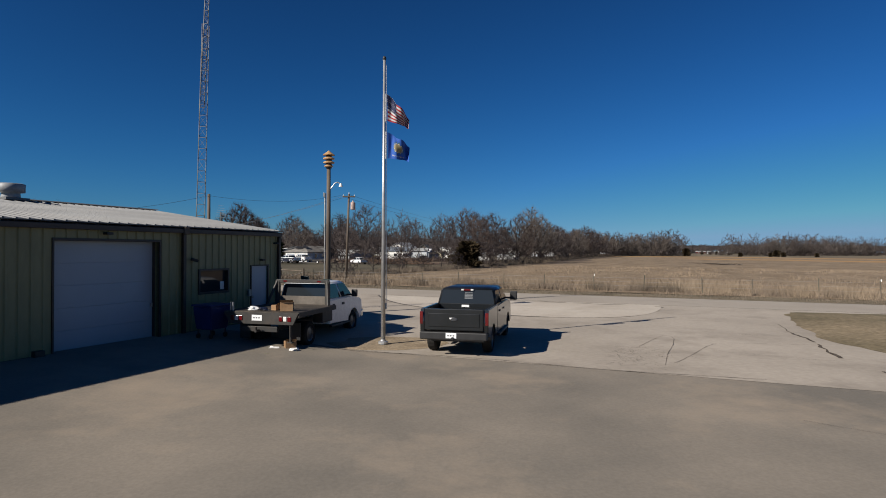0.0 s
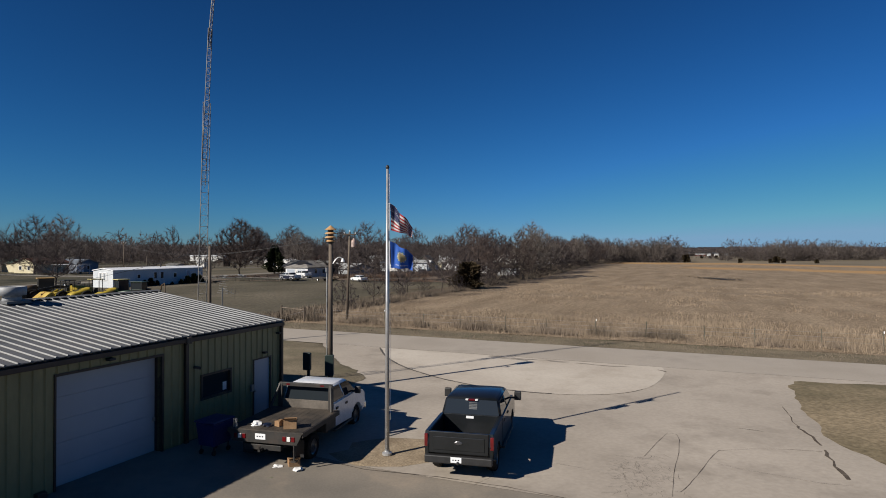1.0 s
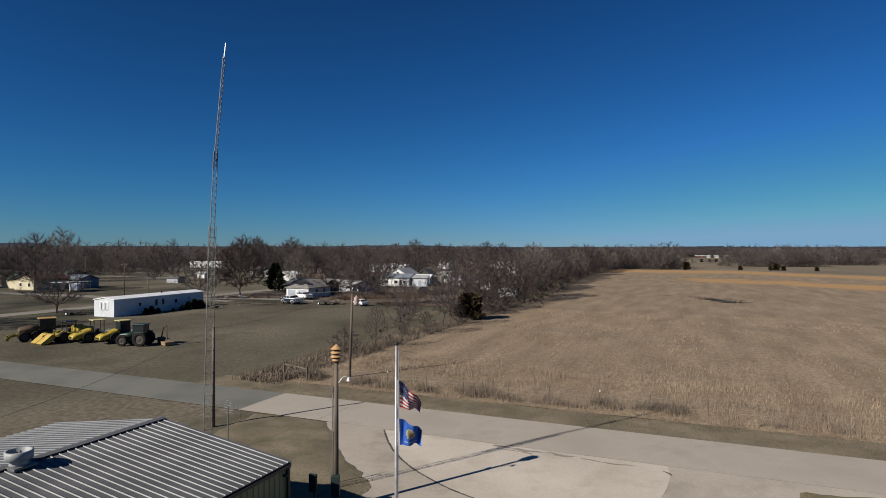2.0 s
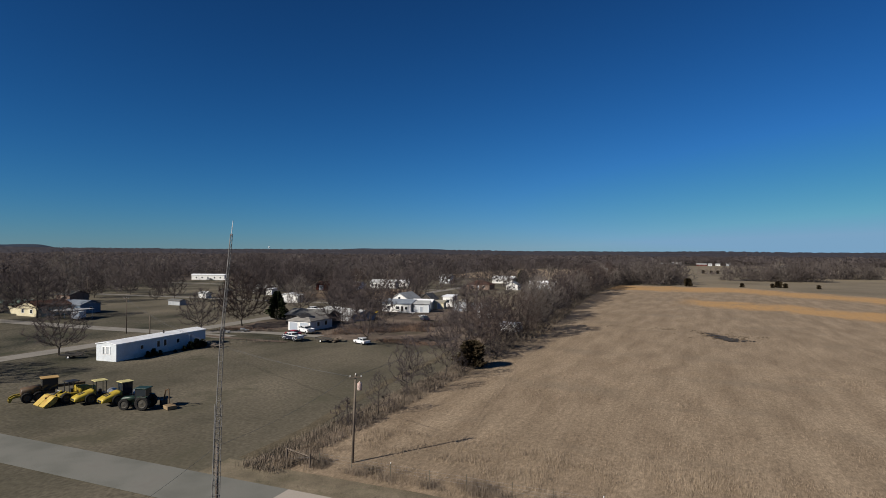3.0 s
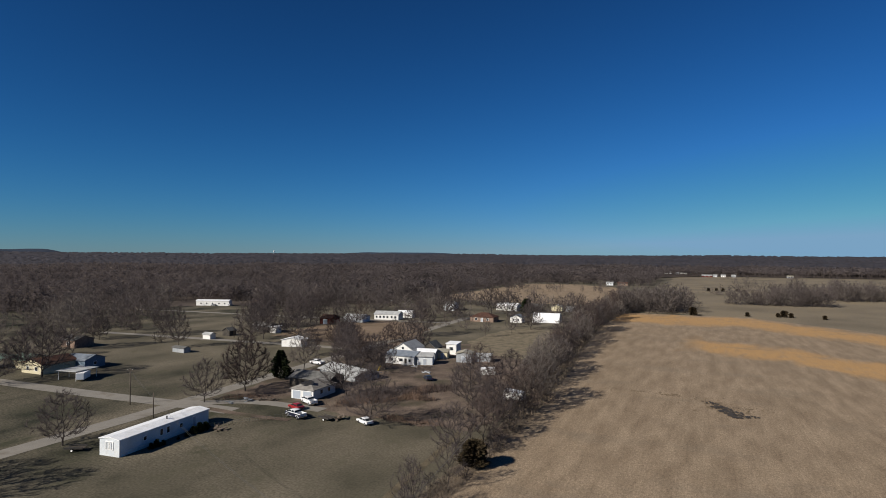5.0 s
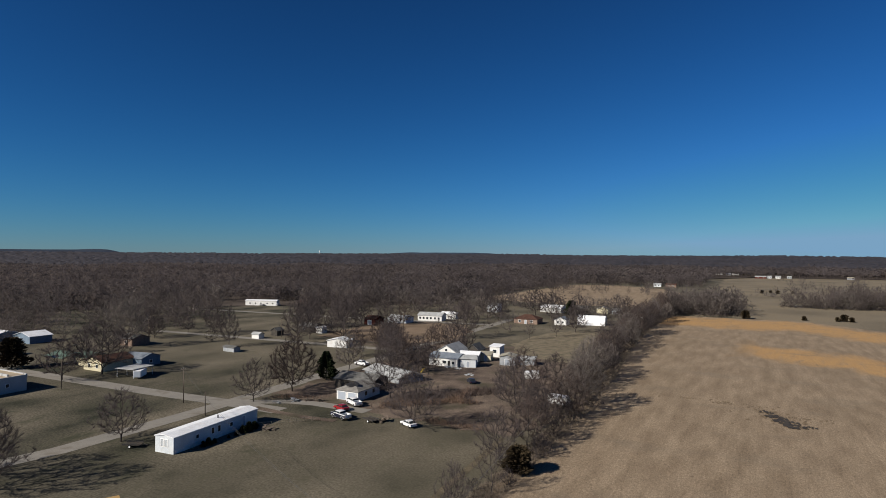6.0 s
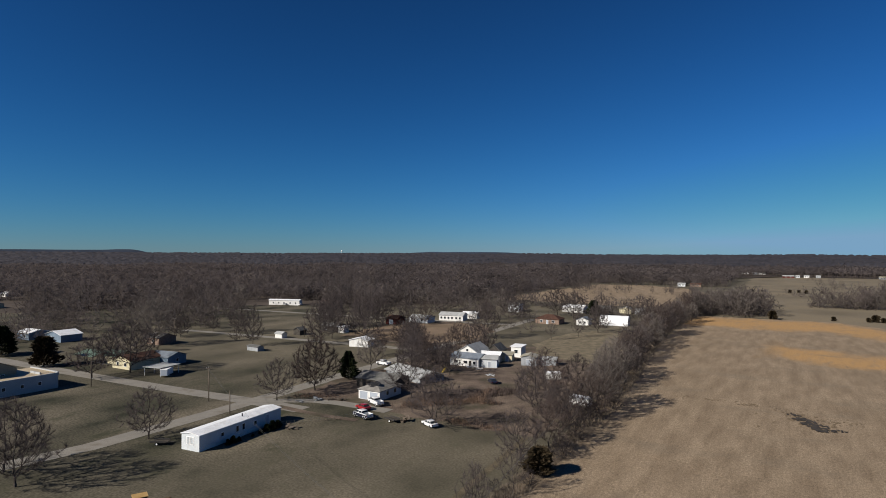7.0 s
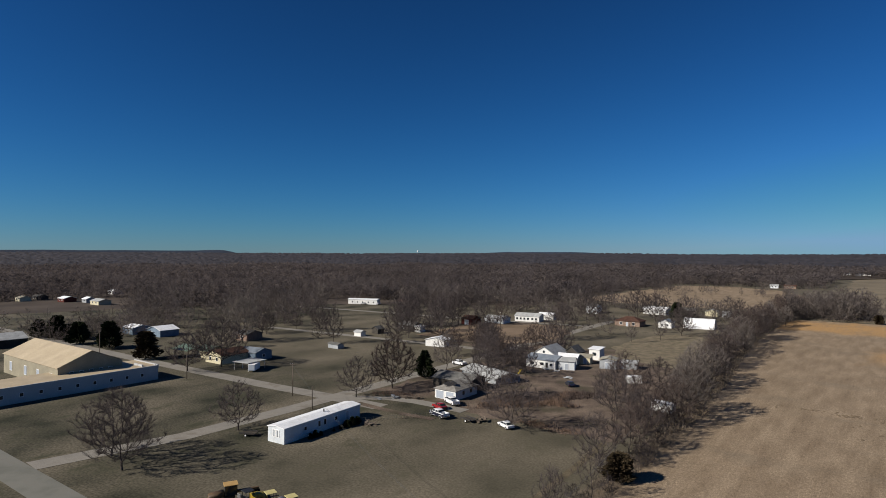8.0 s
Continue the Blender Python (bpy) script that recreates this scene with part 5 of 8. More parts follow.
# walk door
o0, o1, z0, z1 = OPEN[2]
for pos in ((o0 - 0.05, o0, z0, z1 + 0.05), (o1, o1 + 0.05, z0, z1 + 0.05), (o0, o1, z1, z1 + 0.05)):
    bm = bmesh.new()
    box(bm, WA - 0.12, WA + 0.04, *pos)
    part("door_frame", bm, M["trim"], shop)
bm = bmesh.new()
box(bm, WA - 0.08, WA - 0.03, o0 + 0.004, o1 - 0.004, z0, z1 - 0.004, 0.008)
wd = part("door", bm, M["door_shaded_white"], shop, "closed white steel walk door")
bm = bmesh.new()
tube(bm, (WA - 0.03, o0 + 0.08, 1.3), (WA + 0.04, o0 + 0.08, 1.3), 0.03, 0.03, 10)
part("door_knob", bm, M["steel"], wd)
for b, z, w in ((18.4, 2.66, 0.16), (11.9, 3.48, 0.2), (19.2, 3.3, 0.12)):
    bm = bmesh.new()
    box(bm, WA + 0.03, WA + 0.2, b - w / 2, b + w / 2, z, z + 0.07, 0.012)
    tube(bm, (WA, b, z + 0.04), (WA + 0.05, b, z + 0.04), 0.03, 0.03, 8)
    part("wall_lamp", bm, M["black"], shop, "small dark wall lamp")
bm = bmesh.new()
tube(bm, (WA + 0.02, 14.98, 2.72), (WA + 0.16, 14.98, 2.75), 0.02, 0.02, 8)
tube(bm, (WA + 0.12, 14.9, 2.76), (WA + 0.2, 15.1, 2.7), 0.05, 0.05, 10)
part("security_lamp", bm, M["black"], shop, "small dark security lamp")
bm = bmesh.new()
box(bm, WA + 0.02, WA + 0.1, 17.68, 17.82, 1.35, 1.6, 0.01)
part("meter_box", bm, M["steel"], shop, "small grey box beside the door")
bm = bmesh.new()
box(bm, WA + 0.03, WA + 0.2, 9.85, 10.1, BASE + 0.02, BASE + 0.24, 0.015)
part("floor_vent", bm, M["trim"], shop)
# round roof vent near the ridge
bm = bmesh.new()
VA, VB, VZ = -21.55, 13.3, 4.8
lathe(bm, [(0.3, 0), (0.28, 0.12), (0.27, 0.2), (0.42, 0.22), (0.43, 0.5), (0.38, 0.52), (0.35, 0.5), (0.32, 0.34)], 20, (VA, VB, VZ))
part("roof_vent", bm, M["vent"], shop, "round grey galvanised exhaust vent").data.shade_smooth()
bm = bmesh.new()
box(bm, VA - 0.4, VA + 0.4, VB - 0.4, VB + 0.4, VZ - 0.06, VZ + 0.03, 0.01)
part("vent_flashing", bm, M["galv"], shop)

# ---- yard fittings ----
FX, FY = -1.86, 19.0
pole = thing("flagpole", (FX, FY, 0.1), 0, "tall tapered aluminium flagpole in a dirt mound", "flagpole")
bm = bmesh.new()
tube(bm, (0, 0, 0), (0, 0, 9.05), 0.075, 0.04, 14)
part("pole", bm, M["alu"], pole).data.shade_smooth()
bm = bmesh.new()
lathe(bm, [(0.02, 9.05), (0.05, 9.06), (0.06, 9.1), (0.05, 9.15), (0.015, 9.18)], 12)
part("finial", bm, M["black"], pole)
bm = bmesh.new()
lathe(bm, [(0.16, 0.0), (0.16, 0.06), (0.09, 0.1), (0.08, 0.14)], 14)
part("base_collar", bm, M["alu"], pole)
bm = bmesh.new()
tube(bm, (0.1, 0.0, 1.2), (0.065, 0.0, 8.9), 0.008, 0.008, 5)
part("halyard", bm, M["white"], pole)
bm = bmesh.new()
box(bm, 0.06, 0.12, -0.015, 0.015, 1.1, 1.3, 0.008)
part("cleat", bm, M["steel"], pole)


def cloth(name, label, place, high, wide, way, droop, paint, mats):
    """A flag of small facets that ripple away from its hoist; paint(u, v) picks each facet's colour."""
    fl = thing(name, place, 0, label, "flag", "flags on the flagpole")
    nu, nv = 46, 52
    grid = [[None] * (nv + 1) for _ in range(nu + 1)]
    bm = bmesh.new()
    for i in range(nu + 1):
        u = i / nu
        for j in range(nv + 1):
            v = j / nv
            out = wide * (u * 0.72 + 0.03 * math.sin(9 * u + 2 * v))
            sway = 0.16 * u * math.sin(8.5 * u + 1.6 * v) + 0.05 * math.sin(17 * u - 3 * v) * u
            z = -high * v * (1 - 0.12 * u) - droop * u ** 1.15 * (1 - 0.62 * v ** 2) + 0.03 * math.sin(11 * u) * u
            p = Vector((way[0] * out - way[1] * sway, way[1] * out + way[0] * sway, z))
            grid[i][j] = bm.verts.new(p)
    for i in range(nu):
        for j in range(nv):
            f = bm.faces.new((grid[i][j], grid[i + 1][j], grid[i + 1][j + 1], grid[i][j + 1]))
            f.material_index = paint((i + 0.5) / nu, (j + 0.5) / nv)
            f.smooth = True
    me = bpy.data.meshes.new("cloth")
    bm.to_mesh(me)
    bm.free()
    for m in mats:
        me.materials.append(m)
    ob = new("cloth", me)
    ob.parent = fl
    bm = bmesh.new()
    tube(bm, (-0.02, 0, 0.01), (-0.02, 0, -high - 0.01), 0.012, 0.012, 6)
    part("hoist_rope", bm, M["white"], fl)
    return fl


red = material("flag_red", (0.231, 0.009, 0.015), (0.277, 0.015, 0.023), 4.0, 0.8)
navy = material("flag_navy", (0.009, 0.012, 0.046), (0.015, 0.019, 0.069), 4.0, 0.8)
flag_white = material("flag_white", (0.385, 0.385, 0.385), (0.462, 0.462, 0.462), 4.0, 0.8)
azure = material("flag_blue", (0.012, 0.069, 0.323), (0.015, 0.092, 0.385), 4.0, 0.8)
tan = material("shield_tan", (0.231, 0.185, 0.092), (0.323, 0.262, 0.139), 8.0, 0.8)
green = material("olive_branch_green", (0.039, 0.092, 0.039), (0.069, 0.139, 0.054), 8.0, 0.8)


def stripes(u, v):
    if u < 0.45 and v < 7 / 13:
        return 2 if (int(u * 30) % 2 == int(v * 24) % 2 and int(u * 60) % 4 == 0 and int(v * 48) % 3 == 0) else 1
    return 0 if int(v * 13) % 2 == 0 else 2


def shield(u, v):
    d = math.hypot((u - 0.5) / 0.2, (v - 0.44) / 0.27)
    if d < 0.75:
        return 1
    if d < 1.0 and int((math.atan2(v - 0.44, u - 0.5) + 3.2) * 4) % 2:
        return 2 if d > 0.85 else 3
    return 3 if 0.8 < v < 0.86 and 0.25 < u < 0.75 and int(u * 40) % 2 else 0


cloth("national_flag", "red, white and blue striped flag flying at half height", (FX + 0.08, FY - 0.02, 8.06), 0.86, 1.02, (0.97, 0.25), 0.74, stripes, [red, navy, flag_white])
cloth("state_flag", "blue state flag with a tan shield", (FX + 0.085, FY - 0.02, 6.85), 0.84, 1.04, (0.97, 0.25), 0.42, shield, [azure, tan, green, flag_white])

# warning siren on its wooden pole
siren = thing("warning_siren_pole", (-5.42, 28.0, 0.02), 0, "wooden pole with an orange storm siren on top", "siren")
bm = bmesh.new()
tube(bm, (0, 0, 0), (0, 0, 6.95), 0.12, 0.09, 12)
part("pole", bm, M["pole_wood"], siren).data.shade_smooth()
siren_mat = material("sun_faded_orange_paint", (0.36, 0.19, 0.072), (0.5, 0.32, 0.16), 2.5, 0.5, fine=6)
for k, (z, r) in enumerate(((6.98, 0.2), (7.15, 0.27), (7.34, 0.27))):
    bm = bmesh.new()
    lathe(bm, [(0.1, z - 0.02), (r, z), (r, z + 0.045), (r * 0.7, z + 0.085), (0.1, z + 0.09)], 20)
    part("horn_ring", bm, siren_mat, siren)
bm = bmesh.new()
lathe(bm, [(0.27, 7.52), (0.28, 7.54), (0.12, 7.66), (0.03, 7.74)], 20)
part("cap", bm, siren_mat, siren)
bm = bmesh.new()
lathe(bm, [(0.13, 6.9), (0.15, 6.95), (0.14, 7.5), (0.1, 7.52)], 14)
part("core", bm, M["black"], siren)
bm = bmesh.new()
for k in range(6):
    t0, t1 = k / 6, (k + 1) / 6
    tube(bm, (0.12 + 0.45 * t0, -0.05, 5.95 + 0.3 * math.sin(t0 * 2.4)), (0.12 + 0.45 * t1, -0.05, 5.95 + 0.3 * math.sin(t1 * 2.4)), 0.025, 0.025, 8)
part("lamp_arm", bm, M["alu"], siren)
bm = bmesh.new()
lathe(bm, [(0.035, 0.1), (0.05, 0.06), (0.08, 0.0), (0.095, -0.06), (0.07, -0.07)], 14, (0.58, -0.05, 6.1))
part("lamp_head", bm, M["white"], siren, "pale yard light head")
bm = bmesh.new()
tube(bm, (-0.17, 0, 0.3), (-0.17, 0, 5.7), 0.035, 0.035, 8)
part("conduit", bm, M["steel"], siren)
bm = bmesh.new()
box(bm, -0.24, -0.14, -0.07, 0.07, 5.55, 5.75, 0.01)
part("junction_box", bm, M["steel"], siren)
cabinet_green = material("dark_green_cabinet", (0.012, 0.023, 0.022), (0.019, 0.035, 0.031), 2.0, 0.5)
bm = bmesh.new()
box(bm, -0.2, 0.2, -0.34, -0.11, 0.75, 1.7, 0.02)
part("control_box", bm, cabinet_green, siren, "dark green siren control box")
pb = thing("meter_post", (-6.35, 27.6, 0.03), -20, "dark green meter box on a short post", "meter")
bm = bmesh.new()
box(bm, -0.06, 0.06, -0.05, 0.05, 0, 1.3, 0.008)
part("post", bm, M["pole_wood"], pb)
bm = bmesh.new()
box(bm, -0.19, 0.19, -0.2, -0.05, 1.05, 1.85, 0.02)
part("box", bm, cabinet_green, pb)

# power poles, wires
def power_pole(x, y, tall, label, transformer=False, arm=True, lean=0.0):
    p = thing("power_pole", (x, y, 0.02), 8, label, "pole", "wooden power poles")
    bm = bmesh.new()
    tube(bm, (0, 0, -0.2), (lean, 0, tall), 0.13, 0.095, 10)
    part("pole", bm, M["pole_wood"], p).data.shade_smooth()
    if arm:
        bm = bmesh.new()
        box(bm, lean - 0.6, lean + 0.6, -0.17, -0.08, tall - 0.32, tall - 0.2, 0.01)
        part("crossarm", bm, M["pole_wood"], p)
        for dx in (-0.52, 0.0, 0.52):
            bm = bmesh.new()
            lathe(bm, [(0.03, 0), (0.045, 0.04), (0.025, 0.08), (0.04, 0.12), (0.015, 0.16)], 8, (lean + dx, -0.12, tall - 0.2 if dx else tall))
            part("insulator", bm, M["white"], p)
    if transformer:
        bm = bmesh.new()
        lathe(bm, [(0.2, 0), (0.23, 0.05), (0.23, 0.62), (0.19, 0.7), (0.08, 0.76), (0.06, 0.86), (0.02, 0.88)], 16, (lean + 0.38, -0.05, tall - 1.5))
        part("transformer", bm, rusty, p, "rust-stained pale transformer can").data.shade_smooth()
    return p


rusty = material("rust_stained_can", (0.323, 0.231, 0.2), (0.462, 0.385, 0.354), 3.0, 0.6, stain=(0.269, 0.092, 0.039), stain_scale=2.0, stain_amount=0.8)
power_pole(-9.5, 57.0, 8.45, "leaning wooden power pole with a transformer can", True, lean=0.25)
power_pole(-16.3, 41.0, 6.9, "short wooden service pole beside the road", False, False)
power_pole(-78.9, 144.8, 8.8, "wooden power pole at the street corner")
power_pole(-67.7, 134.0, 5.6, "thin grey pole beside the mobile home", False, False)
power_pole(-120.6, 156.0, 7.5, "wooden pole at the street corner by the school", False, False)
for a, b, h in ((-242, 178, 9.5), (-196, 214, 9), (-158, 262, 9), (-43, 165, 9), (-45, 290, 9), (-176, 330, 9)):
    power_pole(*W(a, b), h, "far wooden power pole among the trees")
WIRES = [((-9.75, 57, 8.4), (-16.3, 41.0, 6.8), 0.5), ((-9.2, 57, 8.4), (*W(-43, 165), 8.8), 1.5), ((-9.75, 57, 8.2), (*W(-43, 165), 8.6), 1.7), ((*W(-43, 165), 8.8), (*W(-45, 290), 8.8), 1.5),
         ((-16.3, 41.0, 6.8), (-21.6, 24.6, 4.3), 0.4), ((-9.5, 57, 8.2), (-78.8, 144.7, 8.4), 2.2), ((-9.7, 57, 8.3), (-79.0, 144.7, 8.4), 2.4),
         ((-78.9, 144.8, 8.5), (-120.6, 156, 7.3), 1.2), ((-78.9, 144.8, 8.5), (*W(-158, 262), 8.7), 1.8)]
wire_mat = material("dull_aluminium_wire", (0.05, 0.05, 0.05), (0.09, 0.09, 0.09), 3.0, 0.7)
for p, q, sag in WIRES:
    bm = bmesh.new()
    p, q = Vector(p), Vector(q)
    pts = [p.lerp(q, k / 14) - Vector((0, 0, 4 * sag * (k / 14) * (1 - k / 14))) for k in range(15)]
    for u, v in zip(pts, pts[1:]):
        tube(bm, u, v, 0.011, 0.011, 4, False)
    solo("overhead_wire", bm, wire_mat, "thin dark grey overhead power wire between poles", "wire", "overhead wires")

# the leaning radio tower behind the workshop
tower = thing("radio_tower", (-11.17, 26.9, 0.05), 0, "tall thin galvanised lattice radio tower, leaning at its top", "tower")


def lattice(z0, z1, foot, head, size0, size1, bays, name):
    foot, head = Vector(foot), Vector(head)
    corners = [Vector((math.cos(t), math.sin(t), 0)) for t in (0.4, 0.4 + 2.094, 0.4 + 4.189)]
    at = lambda f, k: foot.lerp(head, f) + corners[k] * (size0 + (size1 - size0) * f)
    for k in range(3):
        bm = bmesh.new()
        tube(bm, at(0, k), at(1, k), 0.021, 0.018, 6)
        part("tower_leg", bm, M["mast"], tower)
    bm = bmesh.new()
    for n in range(bays):
        f0, f1 = n / bays, (n + 1) / bays
        for k in range(3):
            tube(bm, at(f0, k), at(f0, (k + 1) % 3), 0.01, 0.01, 4, False)
            tube(bm, at(f0, k), at(f1, (k + 1) % 3), 0.006, 0.006, 4, False)
    tagged(part(name, bm, M["mast"], tower), kind="stuff")


lattice(0, 13, (0, 0, 0), (0.3, 0, 13.2), 0.25, 0.2, 26, "lattice")
lattice(10, 17, (0.12, 0.1, 9.5), (0.43, 0.1, 16.6), 0.13, 0.11, 24, "lattice")
lattice(15, 21, (0.38, 0.1, 15.8), (0.82, 0.1, 20.9), 0.07, 0.06, 22, "lattice")
bm = bmesh.new()
tube(bm, (0.82, 0.1, 20.8), (0.9, 0.1, 21.5), 0.02, 0.015, 6)
part("mast_tip", bm, M["alu"], tower)
bm = bmesh.new()
tube(bm, (0.7, 1.0, 0), (0.7, 1.0, 4.8), 0.03, 0.03, 8)
tube(bm, (0.7, 1.0, 4.75), (1.35, 0.8, 4.5), 0.014, 0.014, 6)
for k in range(6):
    w = 0.14 + 0.03 * k
    z = 5.1 - 0.11 * k
    tube(bm, (0.72 - w, 1.0 + w * 0.3, z), (0.72 + w, 1.0 - w * 0.3, z - 0.03), 0.006, 0.006, 5)
for k in range(3):
    tube(bm, (0.95 + 0.2 * k, 0.92 - 0.06 * k, 4.45 - 0.08 * k), (1.0 + 0.2 * k, 0.92 - 0.06 * k, 4.9 - 0.08 * k), 0.005, 0.005, 5)
part("yagi_antenna", bm, M["galv"], tower, "small aluminium yagi antenna")

# fence along the field, gate brace
fence = thing("field_fence", (0, 0, 0), GRID, "sagging wire fence on thin rusty steel posts", "fence")
post_mat = material("rusty_green_steel_post", (0.046, 0.054, 0.039), (0.1, 0.085, 0.062), 3.0, 0.7)
frng = random.Random(9)
for k in range(26):
    a = -33 + k * 3.75 + frng.uniform(-0.3, 0.3)
    bm = bmesh.new()
    tube(bm, (a, 47.6, 0), (a + frng.uniform(-0.08, 0.08), 47.6 + frng.uniform(-0.06, 0.06), frng.uniform(1.1, 1.3)), 0.03, 0.03, 6)
    p = part("post", bm, post_mat, fence)
    if k % 5 == 2:
        bm = bmesh.new()
        tube(bm, (a, 47.6, 1.14), (a, 47.6, 1.3), 0.034, 0.034, 6)
        part("post_top", bm, M["white"], p, "pale painted post top")
for z in (0.45, 0.75, 1.05):
    bm = bmesh.new()
    tube(bm, (-33, 47.6, z), (61, 47.6, z), 0.006, 0.006, 4, False)
    part("wire", bm, M["steel"], fence)
brace = thing("gate_brace", (-14.6, 56.6, 0), -38.5, "weathered wooden H-brace at the field gate", "fence")
for x in (-1.75, 1.75):
    bm = bmesh.new()
    tube(bm, (x, 0, -0.2), (x, 0, 1.35), 0.1, 0.09, 9)
    part("post", bm, M["pole_wood"], brace)
bm = bmesh.new()
tube(bm, (-1.75, 0, 1.15), (1.75, 0, 1.1), 0.06, 0.05, 8)
part("rail", bm, M["pole_wood"], brace)
bm = bmesh.new()
tube(bm, (-1.7, 0, 0.2), (1.7, 0, 1.0), 0.012, 0.012, 6)
part("brace_wire", bm, M["steel"], brace)

# bin, barrel and litter by the workshop
cart_blue = material("navy_blue_plastic", (0.006, 0.012, 0.069), (0.012, 0.023, 0.115), 2.0, 0.45)
cart = thing("rolling_bin", (*W(-13.55, 14.35), 0.36), GRID, "navy blue plastic rolling bin with a flat lid", "bin")
bm = bmesh.new()
lo = [(-0.3, -0.36), (0.3, -0.36), (0.3, 0.36), (-0.3, 0.36)]
vs0, vs1 = [bm.verts.new((x, y, 0.28)) for x, y in lo], [bm.verts.new((x * 1.2, y * 1.2, 0.98)) for x, y in lo]
bm.faces.new(vs0[::-1]), bm.faces.new(vs1)
for k in range(4):
    bm.faces.new((vs0[k], vs0[(k + 1) % 4], vs1[(k + 1) % 4], vs1[k]))
bmesh.ops.bevel(bm, geom=bm.edges[:], offset=0.03, segments=2, affect="EDGES")
part("body", bm, cart_blue, cart)
bm = bmesh.new()
box(bm, -0.39, 0.39, -0.46, 0.46, 0.985, 1.04, 0.02)
part("lid", bm, cart_blue, cart)
for x in (-0.25, 0.25):
    for y in (-0.3, 0.3):
        bm = bmesh.new()
        tube(bm, (x, y, 0.1), (x, y, 0.3), 0.02, 0.02, 6)
        tube(bm, (x - 0.02, y, 0.08), (x + 0.02, y, 0.08), 0.08, 0.08, 10)
        part("caster", bm, M["black"], cart)
barrel = thing("plastic_barrel", (*W(-14.2, 20.5), 0.3), 0, "pale blue-white plastic barrel beside the wall", "barrel")
bm = bmesh.new()
lathe(bm, [(0.27, 0), (0.29, 0.05), (0.29, 0.28), (0.3, 0.3), (0.29, 0.32), (0.29, 0.6), (0.3, 0.62), (0.29, 0.64), (0.28, 0.86), (0.24, 0.9)], 18)
part("drum", bm, M["door_shaded_white"], barrel).data.shade_smooth()
bm = bmesh.new()
lathe(bm, [(0.05, 0.9), (0.05, 0.94), (0.03, 0.945)], 10, (0.12, 0, 0))
part("bung", bm, M["black"], barrel)

# ---- vehicles ----
def paint(name, dark, light, metal=0.0, rough=0.35):
    return material(name, dark, light, 1.5, rough, metal, fine=8, coat=0.6)


PAINT = {
    "graphite": paint("graphite_metallic_paint", (0.01, 0.012, 0.013), (0.016, 0.018, 0.021), 0.3, 0.35),
    "white": paint("white_car_paint", (0.62, 0.63, 0.64), (0.72, 0.73, 0.74)),
    "silver": paint("silver_car_paint", (0.347, 0.354, 0.362), (0.424, 0.431, 0.439), 0.4),
    "red": paint("red_car_paint", (0.216, 0.009, 0.014), (0.277, 0.015, 0.019)),
    "navy": paint("navy_car_paint", (0.009, 0.012, 0.027), (0.015, 0.02, 0.039)),
}
chrome = material("chrome_trim", (0.5, 0.5, 0.5), (0.62, 0.62, 0.62), 3.0, 0.2, 1.0)
alloy = material("grey_alloy_rim", (0.077, 0.077, 0.081), (0.154, 0.154, 0.162), 3.0, 0.35, 0.8)
lamp_red = material("red_lamp_lens", (0.085, 0.004, 0.005), (0.131, 0.006, 0.008), 4.0, 0.2, coat=0.6)
lamp_clear = material("clear_lamp_lens", (0.6, 0.6, 0.58), (0.72, 0.72, 0.7), 4.0, 0.2, coat=0.5)
plate_mat = material("white_plate", (0.66, 0.68, 0.7), (0.76, 0.77, 0.78), 5.0, 0.5)
deck_mat = material("worn_steel_deck", (0.035, 0.03, 0.025), (0.085, 0.068, 0.052), 1.4, 0.7, 0.2, bump=0.3, stain=(0.027, 0.024, 0.022), stain_scale=1.2, stain_amount=0.8)
dark_steel = material("black_painted_steel", (0.012, 0.012, 0.012), (0.031, 0.028, 0.025), 2.5, 0.6, stain=(0.062, 0.039, 0.027), stain_scale=3, stain_amount=0.4)
cardboard = material("brown_cardboard", (0.231, 0.139, 0.077), (0.308, 0.2, 0.115), 2.0, 0.9)


def arch(y, z0, r, n=7):
    return [(y + r * math.cos(math.pi * k / n), z0 + r * math.sin(math.pi * k / n)) for k in range(n + 1)]


def body_side(parent, name, outline, x0, x1, mat, bevel=0.02):
    bm = slab(bmesh.new(), outline, x0, x1)
    if bevel:
        sharp = [e for e in bm.edges if abs(e.verts[0].co.x - e.verts[1].co.x) < 1e-5]
        bmesh.ops.bevel(bm, geom=sharp, offset=bevel, segments=2, affect="EDGES")
    bmesh.ops.triangulate(bm, faces=[f for f in bm.faces if len(f.verts) > 4])
    return part(name, bm, mat, parent)


